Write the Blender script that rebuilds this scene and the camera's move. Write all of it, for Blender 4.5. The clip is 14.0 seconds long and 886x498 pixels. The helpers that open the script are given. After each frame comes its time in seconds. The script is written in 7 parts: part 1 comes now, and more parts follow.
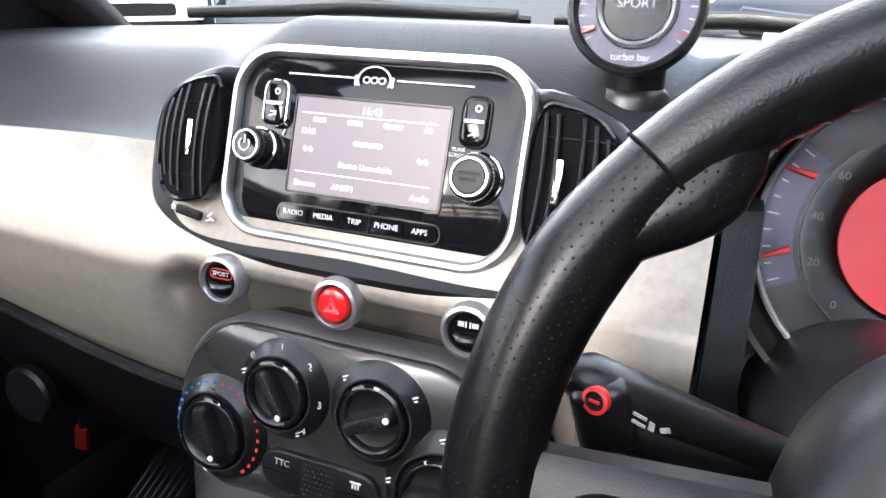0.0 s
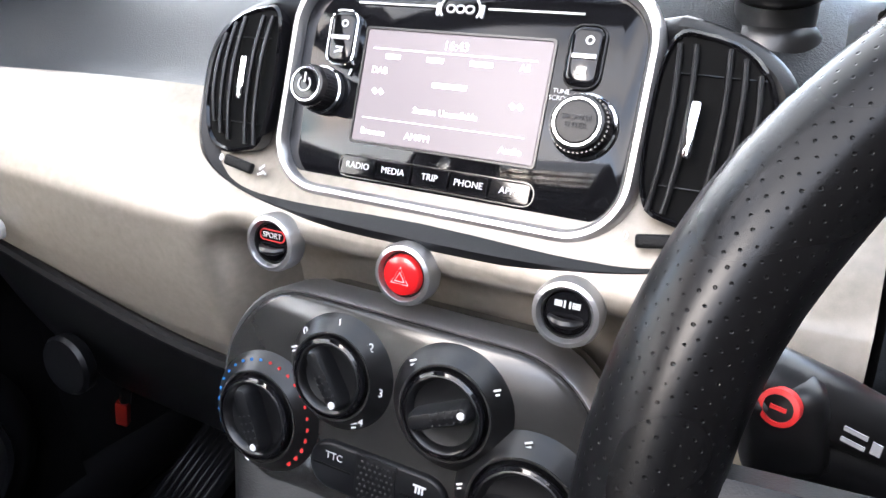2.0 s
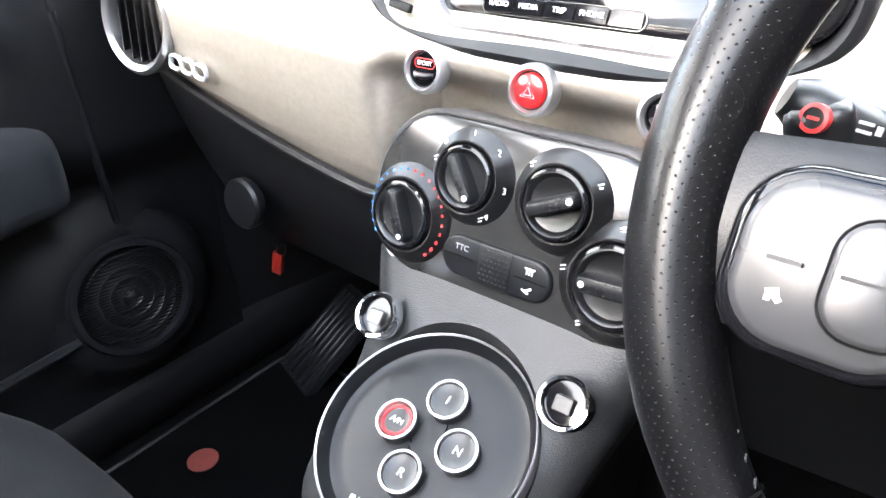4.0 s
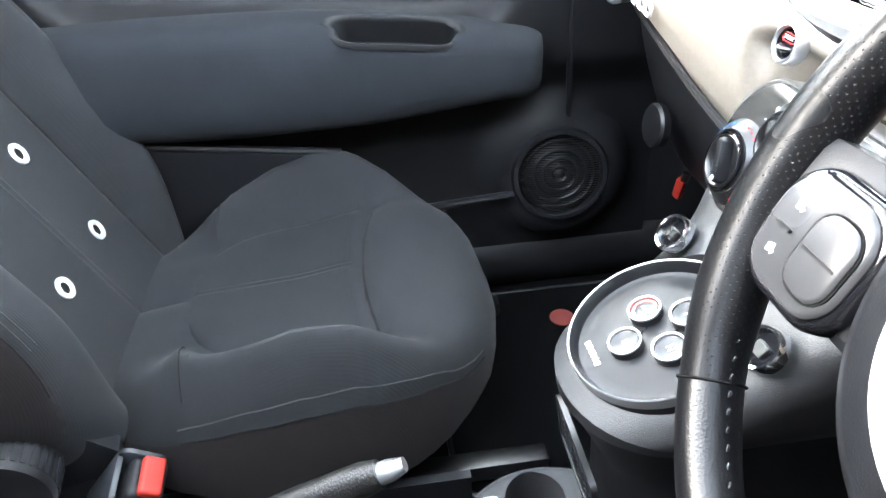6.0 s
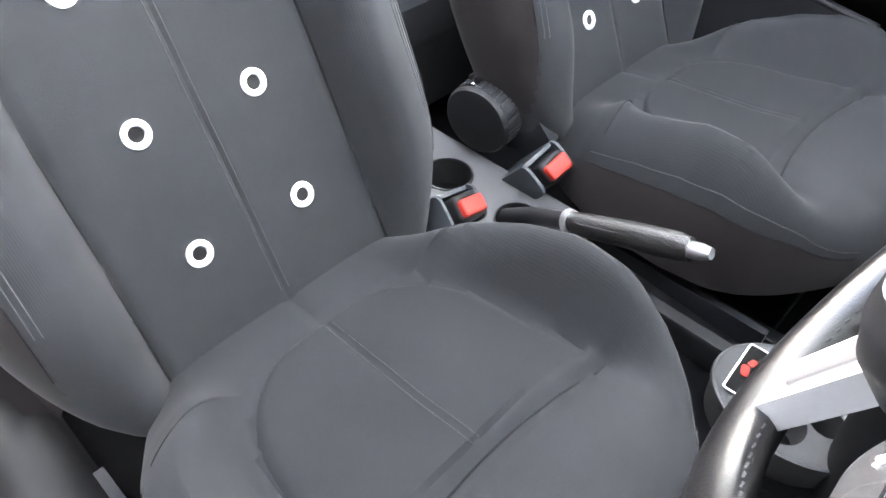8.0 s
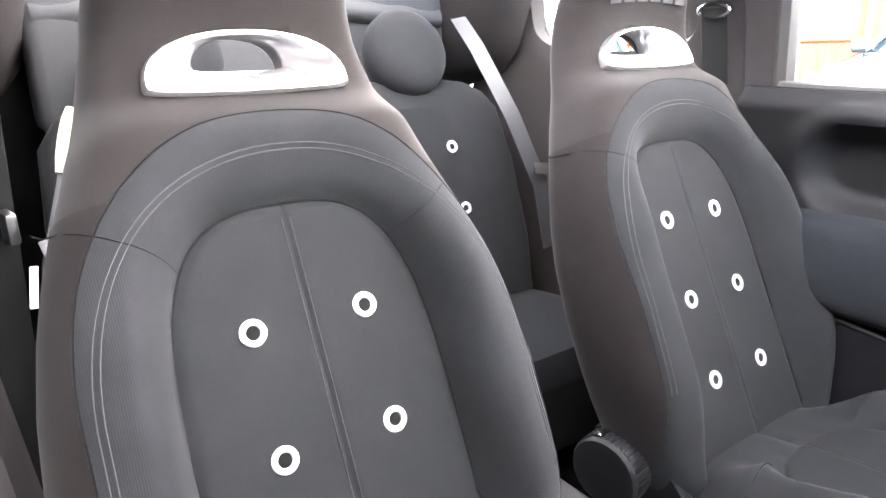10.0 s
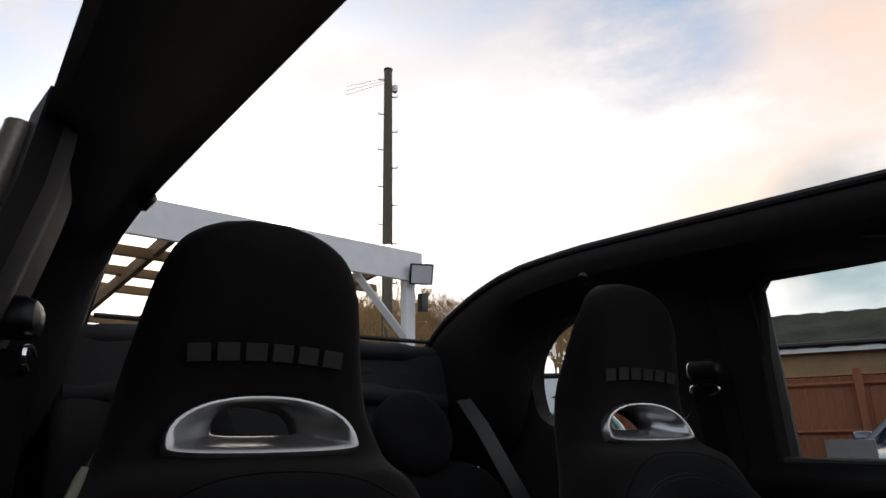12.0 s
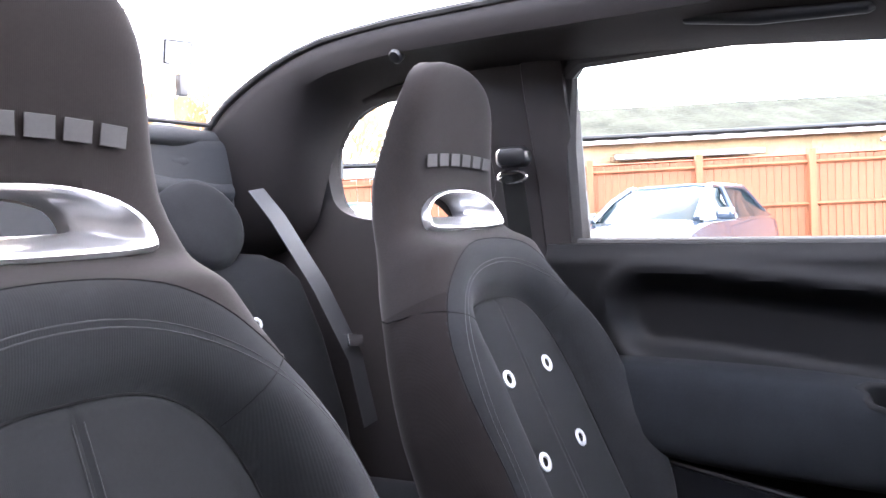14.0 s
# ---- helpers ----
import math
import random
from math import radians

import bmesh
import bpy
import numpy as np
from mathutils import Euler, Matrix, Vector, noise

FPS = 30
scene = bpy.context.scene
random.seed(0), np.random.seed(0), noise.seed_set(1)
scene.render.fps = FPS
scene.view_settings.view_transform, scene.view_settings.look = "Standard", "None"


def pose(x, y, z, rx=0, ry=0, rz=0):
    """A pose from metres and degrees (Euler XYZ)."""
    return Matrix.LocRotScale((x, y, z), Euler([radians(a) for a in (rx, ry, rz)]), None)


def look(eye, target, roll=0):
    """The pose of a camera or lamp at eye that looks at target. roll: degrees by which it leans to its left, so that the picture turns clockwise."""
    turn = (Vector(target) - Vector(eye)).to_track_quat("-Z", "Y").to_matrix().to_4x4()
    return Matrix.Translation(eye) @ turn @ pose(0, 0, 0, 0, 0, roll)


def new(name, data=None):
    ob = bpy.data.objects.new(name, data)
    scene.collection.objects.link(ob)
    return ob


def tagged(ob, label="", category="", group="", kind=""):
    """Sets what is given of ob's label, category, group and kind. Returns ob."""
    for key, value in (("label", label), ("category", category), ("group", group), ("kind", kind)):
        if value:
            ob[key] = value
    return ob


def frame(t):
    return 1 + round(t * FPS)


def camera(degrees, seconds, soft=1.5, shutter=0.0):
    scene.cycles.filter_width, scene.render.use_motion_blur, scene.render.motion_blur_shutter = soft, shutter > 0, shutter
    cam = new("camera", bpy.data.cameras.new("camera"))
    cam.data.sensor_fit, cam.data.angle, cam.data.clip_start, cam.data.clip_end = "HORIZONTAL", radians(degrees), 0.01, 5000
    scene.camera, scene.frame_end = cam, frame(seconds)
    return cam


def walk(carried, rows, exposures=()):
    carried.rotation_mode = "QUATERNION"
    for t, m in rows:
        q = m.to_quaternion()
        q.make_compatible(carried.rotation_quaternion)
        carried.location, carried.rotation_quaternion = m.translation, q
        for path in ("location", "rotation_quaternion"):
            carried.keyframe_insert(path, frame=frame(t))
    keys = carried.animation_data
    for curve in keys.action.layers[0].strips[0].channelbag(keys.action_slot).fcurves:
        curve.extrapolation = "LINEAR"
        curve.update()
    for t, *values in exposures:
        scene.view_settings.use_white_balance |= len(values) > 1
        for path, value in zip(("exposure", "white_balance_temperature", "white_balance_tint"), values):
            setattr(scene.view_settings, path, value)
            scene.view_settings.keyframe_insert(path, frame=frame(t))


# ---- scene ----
cam = camera(66.7, 14.0)
PATH = [
    (0, (0.203, -0.313, 1.074), (-0.488, 1.376, 0.255), -0.0),
    (0.5, (0.172, -0.245, 1.061), (-0.616, 1.399, 0.24), -0.5),
    (1, (0.164, -0.241, 1.061), (-0.664, 1.386, 0.243), -0.6),
    (1.5, (0.161, -0.251, 1.055), (-0.656, 1.377, 0.229), -0.3),
    (2, (0.16, -0.27, 1.031), (-0.651, 1.354, 0.193), 0.4),
    (2.5, (0.164, -0.298, 1.003), (-0.669, 1.304, 0.142), 0.5),
    (3, (0.173, -0.324, 0.984), (-0.715, 1.233, 0.097), 0.4),
    (3.2, (0.178, -0.332, 0.981), (-0.741, 1.197, 0.077), 0.2),
    (5.3, (0.338, -0.399, 1.031), (-1.107, 0.449, -0.063), -1.7),
    (5.5, (0.363, -0.382, 1.035), (-1.153, 0.323, -0.062), -1.9),
    (6, (0.412, -0.335, 1.05), (-1.229, -0.16, -0.08), -2.7),
    (6.5, (0.459, -0.301, 1.055), (-1.036, -0.606, -0.238), -3.4),
    (7, (0.507, -0.259, 1.053), (-0.764, -0.861, -0.369), -4.0),
    (7.2, (0.531, -0.228, 1.054), (-0.57, -0.963, -0.445), -4.4),
    (9.3, (0.618, -0.184, 1.091), (-0.395, -1.53, 0.013), -1.4),
    (9.5, (0.621, -0.182, 1.091), (-0.424, -1.601, 0.145), -1.4),
    (10, (0.628, -0.183, 1.087), (-0.488, -1.742, 0.516), -1.1),
    (10.5, (0.629, -0.18, 1.086), (-0.528, -1.794, 0.848), -1.0),
    (11, (0.636, -0.179, 1.077), (-0.527, -1.804, 1.179), -0.9),
    (11.5, (0.642, -0.166, 1.063), (-0.485, -1.755, 1.513), -0.9),
    (12, (0.651, -0.16, 1.055), (-0.474, -1.718, 1.607), -1.1),
    (12.5, (0.653, -0.167, 1.058), (-0.48, -1.722, 1.604), -1.4),
    (13, (0.637, -0.2, 1.054), (-0.524, -1.779, 1.447), -1.8),
    (13.5, (0.63, -0.259, 1.062), (-0.738, -1.71, 1.22), -2.2),
    (14, (0.617, -0.312, 1.06), (-1.019, -1.46, 0.984), -2.7),
]
walk(cam, [(t, look(eye, target, roll)) for t, eye, target, roll in PATH],
     [(0, 1.30, 6150, 14), (1.5, 1.30, 6150, 14), (2.0, 1.45, 6200, 14), (2.5, 2.05, 6250, 14), (3.2, 2.75, 6300, 13), (5.3, 3.15, 6250, 8), (6, 3.65, 6150, 7), (7.2, 4.05, 6200, 9), (9.3, 3.95, 6900, 14),
      (9.8, 3.85, 6900, 15), (10.5, 2.95, 6750, 18), (10.9, 1.6, 6600, 18), (11.2, 0.3, 6550, 16), (11.5, -1.0, 6450, 14), (12, -2.1, 6500, 12), (13, -2.2, 6500, 12), (13.4, -1.3, 6400, 13),
      (13.6, -0.1, 6350, 15), (14, 2.45, 6250, 20)])

# ---- light ----
world = bpy.data.worlds.new("sky")
scene.world = world
world.use_nodes = True
SUN_EL, SUN_ROT = 20.0, 202.0


def build_sky():
    nt = world.node_tree
    nt.nodes.clear()
    N, L = nt.nodes.new, nt.links.new
    out, bg = N("ShaderNodeOutputWorld"), N("ShaderNodeBackground")
    sky = N("ShaderNodeTexSky")
    sky.sky_type, sky.sun_disc = "NISHITA", False
    sky.sun_elevation, sky.sun_rotation = radians(SUN_EL), radians(SUN_ROT)
    sky.air_density, sky.dust_density = 1.2, 2.0
    co = N("ShaderNodeTexCoord")
    mp = N("ShaderNodeMapping")
    mp.inputs["Scale"].default_value = (1.0, 1.0, 2.2)
    mp.inputs["Location"].default_value = (0.35, 0.1, 0.0)
    nz = N("ShaderNodeTexNoise")
    nz.inputs["Scale"].default_value, nz.inputs["Detail"].default_value, nz.inputs["Roughness"].default_value = 2.1, 8.0, 0.55
    ramp = N("ShaderNodeValToRGB")
    ramp.color_ramp.elements[0].position, ramp.color_ramp.elements[1].position = 0.40, 0.56
    # cloud tops white, thin parts warm from the low sun
    tint = N("ShaderNodeValToRGB")
    tint.color_ramp.elements[0].position, tint.color_ramp.elements[1].position = 0.45, 0.62
    tint.color_ramp.elements[0].color, tint.color_ramp.elements[1].color = (19.6, 17.8, 15.8, 1), (20.0, 20.0, 20.4, 1)
    blue = N("ShaderNodeMix")
    blue.data_type, blue.blend_type = "RGBA", "ADD"
    blue.inputs["Factor"].default_value = 1.0
    blue.inputs["B"].default_value = (7.0, 9.0, 12.0, 1)
    mix = N("ShaderNodeMix")
    mix.data_type = "RGBA"
    L(co.outputs["Generated"], mp.inputs["Vector"])
    L(mp.outputs["Vector"], nz.inputs["Vector"])
    L(nz.outputs["Fac"], ramp.inputs["Fac"])
    L(nz.outputs["Fac"], tint.inputs["Fac"])
    L(sky.outputs["Color"], blue.inputs["A"])
    L(ramp.outputs["Color"], mix.inputs["Factor"])
    L(blue.outputs["Result"], mix.inputs["A"])
    L(tint.outputs["Color"], mix.inputs["B"])
    mix_out = mix.outputs["Result"]
    # late in the day the lower sky is the brighter
    sep, gain, mul = N("ShaderNodeSeparateXYZ"), N("ShaderNodeMapRange"), N("ShaderNodeMix")
    gain.inputs["From Min"].default_value, gain.inputs["From Max"].default_value = 0.0, 1.0
    gain.inputs["To Min"].default_value, gain.inputs["To Max"].default_value = 2.3, 0.58
    mul.data_type, mul.blend_type = "RGBA", "MULTIPLY"
    mul.inputs["Factor"].default_value = 1.0
    L(co.outputs["Generated"], sep.inputs["Vector"])
    L(sep.outputs["Z"], gain.inputs["Value"])
    # the low sun warms the clouds on one side, and a gap of blue opens beside them
    for way, near, far, colour, strength in (((-0.833, -0.352, 0.427), 0.985, 0.93, (21.0, 16.0, 12.4, 1), 0.85), ((-0.705, -0.478, 0.524), 0.9980, 0.988, (8.0, 11.6, 16.0, 1), 1.0), ((-0.905, -0.352, 0.238), 0.9975, 0.990, (5.4, 7.6, 8.2, 1), 0.9)):
        dot, fade, lay, amount = N("ShaderNodeVectorMath"), N("ShaderNodeMapRange"), N("ShaderNodeMix"), N("ShaderNodeMath")
        dot.operation, amount.operation, lay.data_type = "DOT_PRODUCT", "MULTIPLY", "RGBA"
        dot.inputs[1].default_value = way
        fade.inputs["From Min"].default_value, fade.inputs["From Max"].default_value = far, near
        fade.inputs["To Max"].default_value = strength
        L(co.outputs["Generated"], dot.inputs[0])
        L(dot.outputs["Value"], fade.inputs["Value"])
        torn = N("ShaderNodeMapRange")
        torn.inputs["From Min"].default_value, torn.inputs["From Max"].default_value = 0.60, 0.42
        L(nz.outputs["Fac"], torn.inputs["Value"])
        L(fade.outputs["Result"], amount.inputs[0])
        L(torn.outputs["Result"], amount.inputs[1])
        L(amount.outputs[0], lay.inputs["Factor"])
        L(mix_out, lay.inputs["A"])
        lay.inputs["B"].default_value = colour
        mix_out = lay.outputs["Result"]
    L(mix_out, mul.inputs["A"])
    L(gain.outputs["Result"], mul.inputs["B"])
    L(mul.outputs["Result"], bg.inputs["Color"])
    bg.inputs["Strength"].default_value = 0.15
    L(bg.outputs["Background"], out.inputs["Surface"])


build_sky()
sun_data = bpy.data.lights.new("sun", "SUN")
sun_data.energy, sun_data.angle, sun_data.color = 1.9, radians(22), (1.0, 0.90, 0.78)
sun = new("sun", sun_data)
sun.matrix_world = look((0, 0, 0), (-math.sin(radians(SUN_ROT)) * math.cos(radians(SUN_EL)),
                                   -math.cos(radians(SUN_ROT)) * math.cos(radians(SUN_EL)), -math.sin(radians(SUN_EL))))

# ---- materials ----


def mat(name, color, rough=0.5, metal=0.0, scale=60.0, vary=0.12, bump=0.0, bump_scale=None, coat=0.0, spec=0.5,
        stains=0.0, emit=0.0, sheen=0.0, stretch=(1, 1, 1), rough_vary=0.08):
    """A procedural surface: two scales of colour change, fine relief and a worn gloss."""
    m = bpy.data.materials.new(name)
    m.use_nodes = True
    nt = m.node_tree
    N, L = nt.nodes.new, nt.links.new
    b = nt.nodes["Principled BSDF"]
    co, mp = N("ShaderNodeTexCoord"), N("ShaderNodeMapping")
    mp.inputs["Scale"].default_value = stretch
    L(co.outputs["Object"], mp.inputs["Vector"])
    fine, broad = N("ShaderNodeTexNoise"), N("ShaderNodeTexNoise")
    for n, s, d in ((fine, scale, 4), (broad, scale / 14, 3)):
        n.inputs["Scale"].default_value, n.inputs["Detail"].default_value = s, d
        L(mp.outputs["Vector"], n.inputs["Vector"])
    add = N("ShaderNodeMath")
    add.operation = "MULTIPLY_ADD"
    add.inputs[1].default_value = 0.6
    L(broad.outputs["Fac"], add.inputs[0])
    half = N("ShaderNodeMath")
    half.operation = "MULTIPLY"
    half.inputs[1].default_value = 0.4
    L(fine.outputs["Fac"], half.inputs[0])
    L(half.outputs[0], add.inputs[2])
    mix = N("ShaderNodeMix")
    mix.data_type = "RGBA"
    lo = [max(0, c * (1 - vary - stains)) for c in color]
    hi = [min(1, c * (1 + vary)) for c in color]
    rng = N("ShaderNodeMapRange")
    rng.inputs["From Min"].default_value, rng.inputs["From Max"].default_value = 0.3, 0.7
    L(add.outputs[0], rng.inputs["Value"])
    L(rng.outputs["Result"], mix.inputs["Factor"])
    mix.inputs["A"].default_value, mix.inputs["B"].default_value = (*lo, 1), (*hi, 1)
    L(mix.outputs["Result"], b.inputs["Base Color"])
    rr = N("ShaderNodeMapRange")
    rr.inputs["To Min"].default_value, rr.inputs["To Max"].default_value = max(0.02, rough - rough_vary), min(1, rough + rough_vary)
    L(broad.outputs["Fac"], rr.inputs["Value"])
    L(rr.outputs["Result"], b.inputs["Roughness"])
    b.inputs["Metallic"].default_value = metal
    b.inputs["Specular IOR Level"].default_value = spec
    b.inputs["Coat Weight"].default_value = coat
    b.inputs["Coat Roughness"].default_value = 0.06
    b.inputs["Sheen Weight"].default_value = sheen
    b.inputs["Sheen Roughness"].default_value = 0.45
    if emit:
        b.inputs["Emission Color"].default_value = (*color, 1)
        b.inputs["Emission Strength"].default_value = emit
    if bump:
        bn = N("ShaderNodeTexNoise")
        bn.inputs["Scale"].default_value, bn.inputs["Detail"].default_value = bump_scale or scale * 4, 2
        L(mp.outputs["Vector"], bn.inputs["Vector"])
        bp = N("ShaderNodeBump")
        bp.inputs["Strength"].default_value, bp.inputs["Distance"].default_value = bump, 0.002
        L(bn.outputs["Fac"], bp.inputs["Height"])
        L(bp.outputs["Normal"], b.inputs["Normal"])
    return m


def cloth(name, color, thread=900.0, rough=0.9, sheen=0.03):
    """Ribbed woven seat cloth with a fine horizontal rib and lint."""
    m = mat(name, color, rough, 0, 260, 0.22, sheen=sheen, spec=0.08)
    nt = m.node_tree
    N, L = nt.nodes.new, nt.links.new
    b = nt.nodes["Principled BSDF"]
    co = N("ShaderNodeTexCoord")
    w = N("ShaderNodeTexWave")
    w.bands_direction = "X"
    w.inputs["Scale"].default_value, w.inputs["Distortion"].default_value = thread / 6.28, 0.6
    L(co.outputs["Object"], w.inputs["Vector"])
    lint = N("ShaderNodeTexNoise")
    lint.inputs["Scale"].default_value, lint.inputs["Detail"].default_value = thread * 1.2, 2
    L(co.outputs["Object"], lint.inputs["Vector"])
    heights = [w, lint]
    mul = N("ShaderNodeMath")
    mul.operation = "ADD"
    L(heights[0].outputs["Fac"], mul.inputs[0])
    L(heights[1].outputs["Fac"], mul.inputs[1])
    bp = N("ShaderNodeBump")
    bp.inputs["Strength"].default_value, bp.inputs["Distance"].default_value = 0.10, 0.0006
    L(mul.outputs[0], bp.inputs["Height"])
    L(bp.outputs["Normal"], b.inputs["Normal"])
    return m


def dotted(name, color, pitch=0.0042, rough=0.45):
    """Black leather pierced with rows of small holes."""
    m = mat(name, color, rough, 0, 90, 0.2, bump=0.15, bump_scale=500, spec=0.38)
    nt = m.node_tree
    N, L = nt.nodes.new, nt.links.new
    b = nt.nodes["Principled BSDF"]
    uv = N("ShaderNodeTexCoord")
    vo = N("ShaderNodeTexVoronoi")
    vo.inputs["Scale"].default_value, vo.inputs["Randomness"].default_value = 1.0, 0.12
    turned = N("ShaderNodeMapping")
    turned.inputs["Rotation"].default_value = (0, 0, radians(45))
    L(uv.outputs["UV"], turned.inputs["Vector"])
    L(turned.outputs["Vector"], vo.inputs["Vector"])
    rg = N("ShaderNodeMapRange")
    rg.inputs["From Min"].default_value, rg.inputs["From Max"].default_value = 0.07, 0.15
    L(vo.outputs["Distance"], rg.inputs["Value"])
    src = b.inputs["Base Color"].links[0].from_socket
    mx = N("ShaderNodeMix")
    mx.data_type = "RGBA"
    mx.inputs["A"].default_value = (0.0025, 0.0025, 0.0025, 1)
    L(rg.outputs["Result"], mx.inputs["Factor"])
    L(src, mx.inputs["B"])
    L(mx.outputs["Result"], b.inputs["Base Color"])
    bp = N("ShaderNodeBump")
    bp.inputs["Strength"].default_value, bp.inputs["Distance"].default_value = 0.5, 0.001
    dull = N("ShaderNodeMath")
    dull.operation = "MULTIPLY_ADD"
    dull.inputs[1].default_value, dull.inputs[2].default_value = 0.13, 0.10
    L(rg.outputs["Result"], dull.inputs[0])
    L(dull.outputs[0], b.inputs["Specular IOR Level"])
    L(rg.outputs["Result"], bp.inputs["Height"])
    L(bp.outputs["Normal"], b.inputs["Normal"])
    return m


def glass(name, color=(0.93, 0.97, 0.96), rough=0.0):
    m = bpy.data.materials.new(name)
    m.use_nodes = True
    b = m.node_tree.nodes["Principled BSDF"]
    b.inputs["Base Color"].default_value = (*color, 1)
    b.inputs["Transmission Weight"].default_value, b.inputs["Roughness"].default_value, b.inputs["IOR"].default_value = 1.0, rough, 1.1
    return m


PAINT = mat("metallic_beige_paint", (0.245, 0.217, 0.182), 0.40, 0.35, 2600, 0.16, coat=0.8, rough_vary=0.02)
PAINT_BSDF = PAINT.node_tree.nodes["Principled BSDF"]
PAINT_BSDF.inputs["Coat Weight"].default_value, PAINT_BSDF.inputs["Coat IOR"].default_value, PAINT_BSDF.inputs["Coat Roughness"].default_value = 0.36, 1.48, 0.03
DASH = mat("grained_dark_plastic", (0.0115, 0.0130, 0.0152), 0.48, 0, 120, 0.15, bump=0.35, bump_scale=900, spec=0.25)
TRIM = mat("smooth_dark_plastic", (0.0055, 0.0057, 0.0066), 0.36, 0, 80, 0.15, bump=0.08, bump_scale=1200, spec=0.27)
HEATER = mat("gloss_charcoal_paint", (0.024, 0.0232, 0.0222), 0.17, 0.1, 300, 0.12, spec=0.5, rough_vary=0.03)
BLACK = mat("black_plastic", (0.005, 0.005, 0.0055), 0.32, 0, 90, 0.2)
# black plastic; also colours the tube that draws crease shade on the backrests
DEEP = mat("matt_black_plastic_and_shade", (0.003, 0.003, 0.003), 0.85, 0, 90, 0.2, spec=0.1)
GLOSS = mat("gloss_black_lacquer", (0.005, 0.005, 0.006), 0.06, 0, 30, 0.2, spec=0.32, rough_vary=0.02)
SILVER = mat("satin_silver_trim", (0.46, 0.46, 0.468), 0.30, 0.9, 200, 0.05, rough_vary=0.05)
DARKMETAL = mat("gloss_grey_switch_plate", (0.028, 0.028, 0.029), 0.27, 0, 80, 0.1, spec=0.38, rough_vary=0.04)
EYELET = mat("pale_satin_metal", (0.56, 0.57, 0.58), 0.36, 0.65, 200, 0.04, rough_vary=0.04)
CHROME = mat("chrome", (0.82, 0.83, 0.85), 0.09, 1.0, 60, 0.04, rough_vary=0.03)
RED = mat("red_plastic", (0.55, 0.012, 0.014), 0.22, 0, 50, 0.08, coat=0.5)
BUCKLE_RED = mat("orange_red_plastic", (0.17, 0.010, 0.006), 0.6, 0, 50, 0.08, spec=0.2)
WHITE = mat("white_print", (0.62, 0.62, 0.62), 0.5, 0, 50, 0.04)
DULL_INK = mat("dull_grey_print", (0.15, 0.15, 0.16), 0.5, 0, 50, 0.04)
BLUE_INK = mat("blue_print", (0.02, 0.16, 0.48), 0.5, 0, 50, 0.04)
RED_INK = mat("red_print", (0.55, 0.02, 0.02), 0.5, 0, 50, 0.04)
GREY_INK = mat("grey_embroidery", (0.0215, 0.0205, 0.0205), 0.8, 0, 400, 0.2)
LEATHER = mat("smooth_black_leather", (0.0030, 0.0030, 0.0034), 0.30, 0, 120, 0.2, bump=0.12, bump_scale=700, spec=0.34, rough_vary=0.08)
PERF = dotted("pierced_black_leather", (0.0030, 0.0030, 0.0034), rough=0.27)
PERF_GRIP = mat("worn_grey_black_leather", (0.009, 0.0085, 0.008), 0.42, 0, 200, 0.25, bump=0.5, bump_scale=420, spec=0.4)
CLOTH = cloth("charcoal_ribbed_cloth", (0.0106, 0.0109, 0.0118))
CLOTH_IN = cloth("dark_plain_seat_cloth", (0.0090, 0.0093, 0.0100), 1500)
CLOTH_SIDE = cloth("dark_side_cloth", (0.0104, 0.0086, 0.0083), 1200, sheen=0.07)
# brown side fabric, with the shade on the seat flanks mixed into its colour
SHADED_FLANK = cloth("shaded_brown_flank_cloth", (0.0072, 0.0056, 0.0055), 1200)
THREAD = mat("grey_thread", (0.0120, 0.0122, 0.0136), 0.8, 0, 300, 0.2)
CARPET = mat("black_carpet", (0.0022, 0.0022, 0.0023), 0.98, 0, 200, 0.4, bump=0.8, bump_scale=700, spec=0.03)
DOORTOP = mat("black_door_moulding", (0.0042, 0.0042, 0.0047), 0.52, 0, 90, 0.15, bump=0.25, bump_scale=900, spec=0.15)
DOORPAD = cloth("blue_grey_door_cloth", (0.0084, 0.0094, 0.0112), 1100)
LINER = mat("grey_moulded_trim", (0.0135, 0.0112, 0.0112), 0.7, 0, 60, 0.12, bump=0.25, bump_scale=1000, spec=0.25)
SEAL = mat("rubber_seal", (0.014, 0.013, 0.013), 0.65, 0, 200, 0.2, bump=0.3, bump_scale=600)
CANVAS = mat("folded_black_canvas", (0.016, 0.017, 0.019), 0.8, 0, 60, 0.2, bump=0.4, bump_scale=700)
BELT = mat("grey_belt_webbing", (0.025, 0.026, 0.029), 0.6, 0, 300, 0.15, bump=0.3, bump_scale=900)
CREAM = mat("cream_plastic", (0.34, 0.33, 0.24), 0.5, 0, 80, 0.08)
CONSOLE = mat("satin_grained_console", (0.0145, 0.0145, 0.015), 0.42, 0, 120, 0.15, bump=0.25, bump_scale=900, spec=0.4)
TRAY = mat("dark_grained_tray", (0.026, 0.026, 0.027), 0.55, 0, 90, 0.15, bump=0.3, bump_scale=900, spec=0.25)
GLASS = glass("clear_glass")
LENS_MAT = glass("clear_gauge_cover", (0.98, 0.98, 0.98))

# ---- mesh tools ----


def placed(ob):
    """Where an object stands in the world, before the scene is evaluated."""
    return placed(ob.parent) @ ob.matrix_parent_inverse @ ob.matrix_basis if ob.parent else ob.matrix_basis.copy()


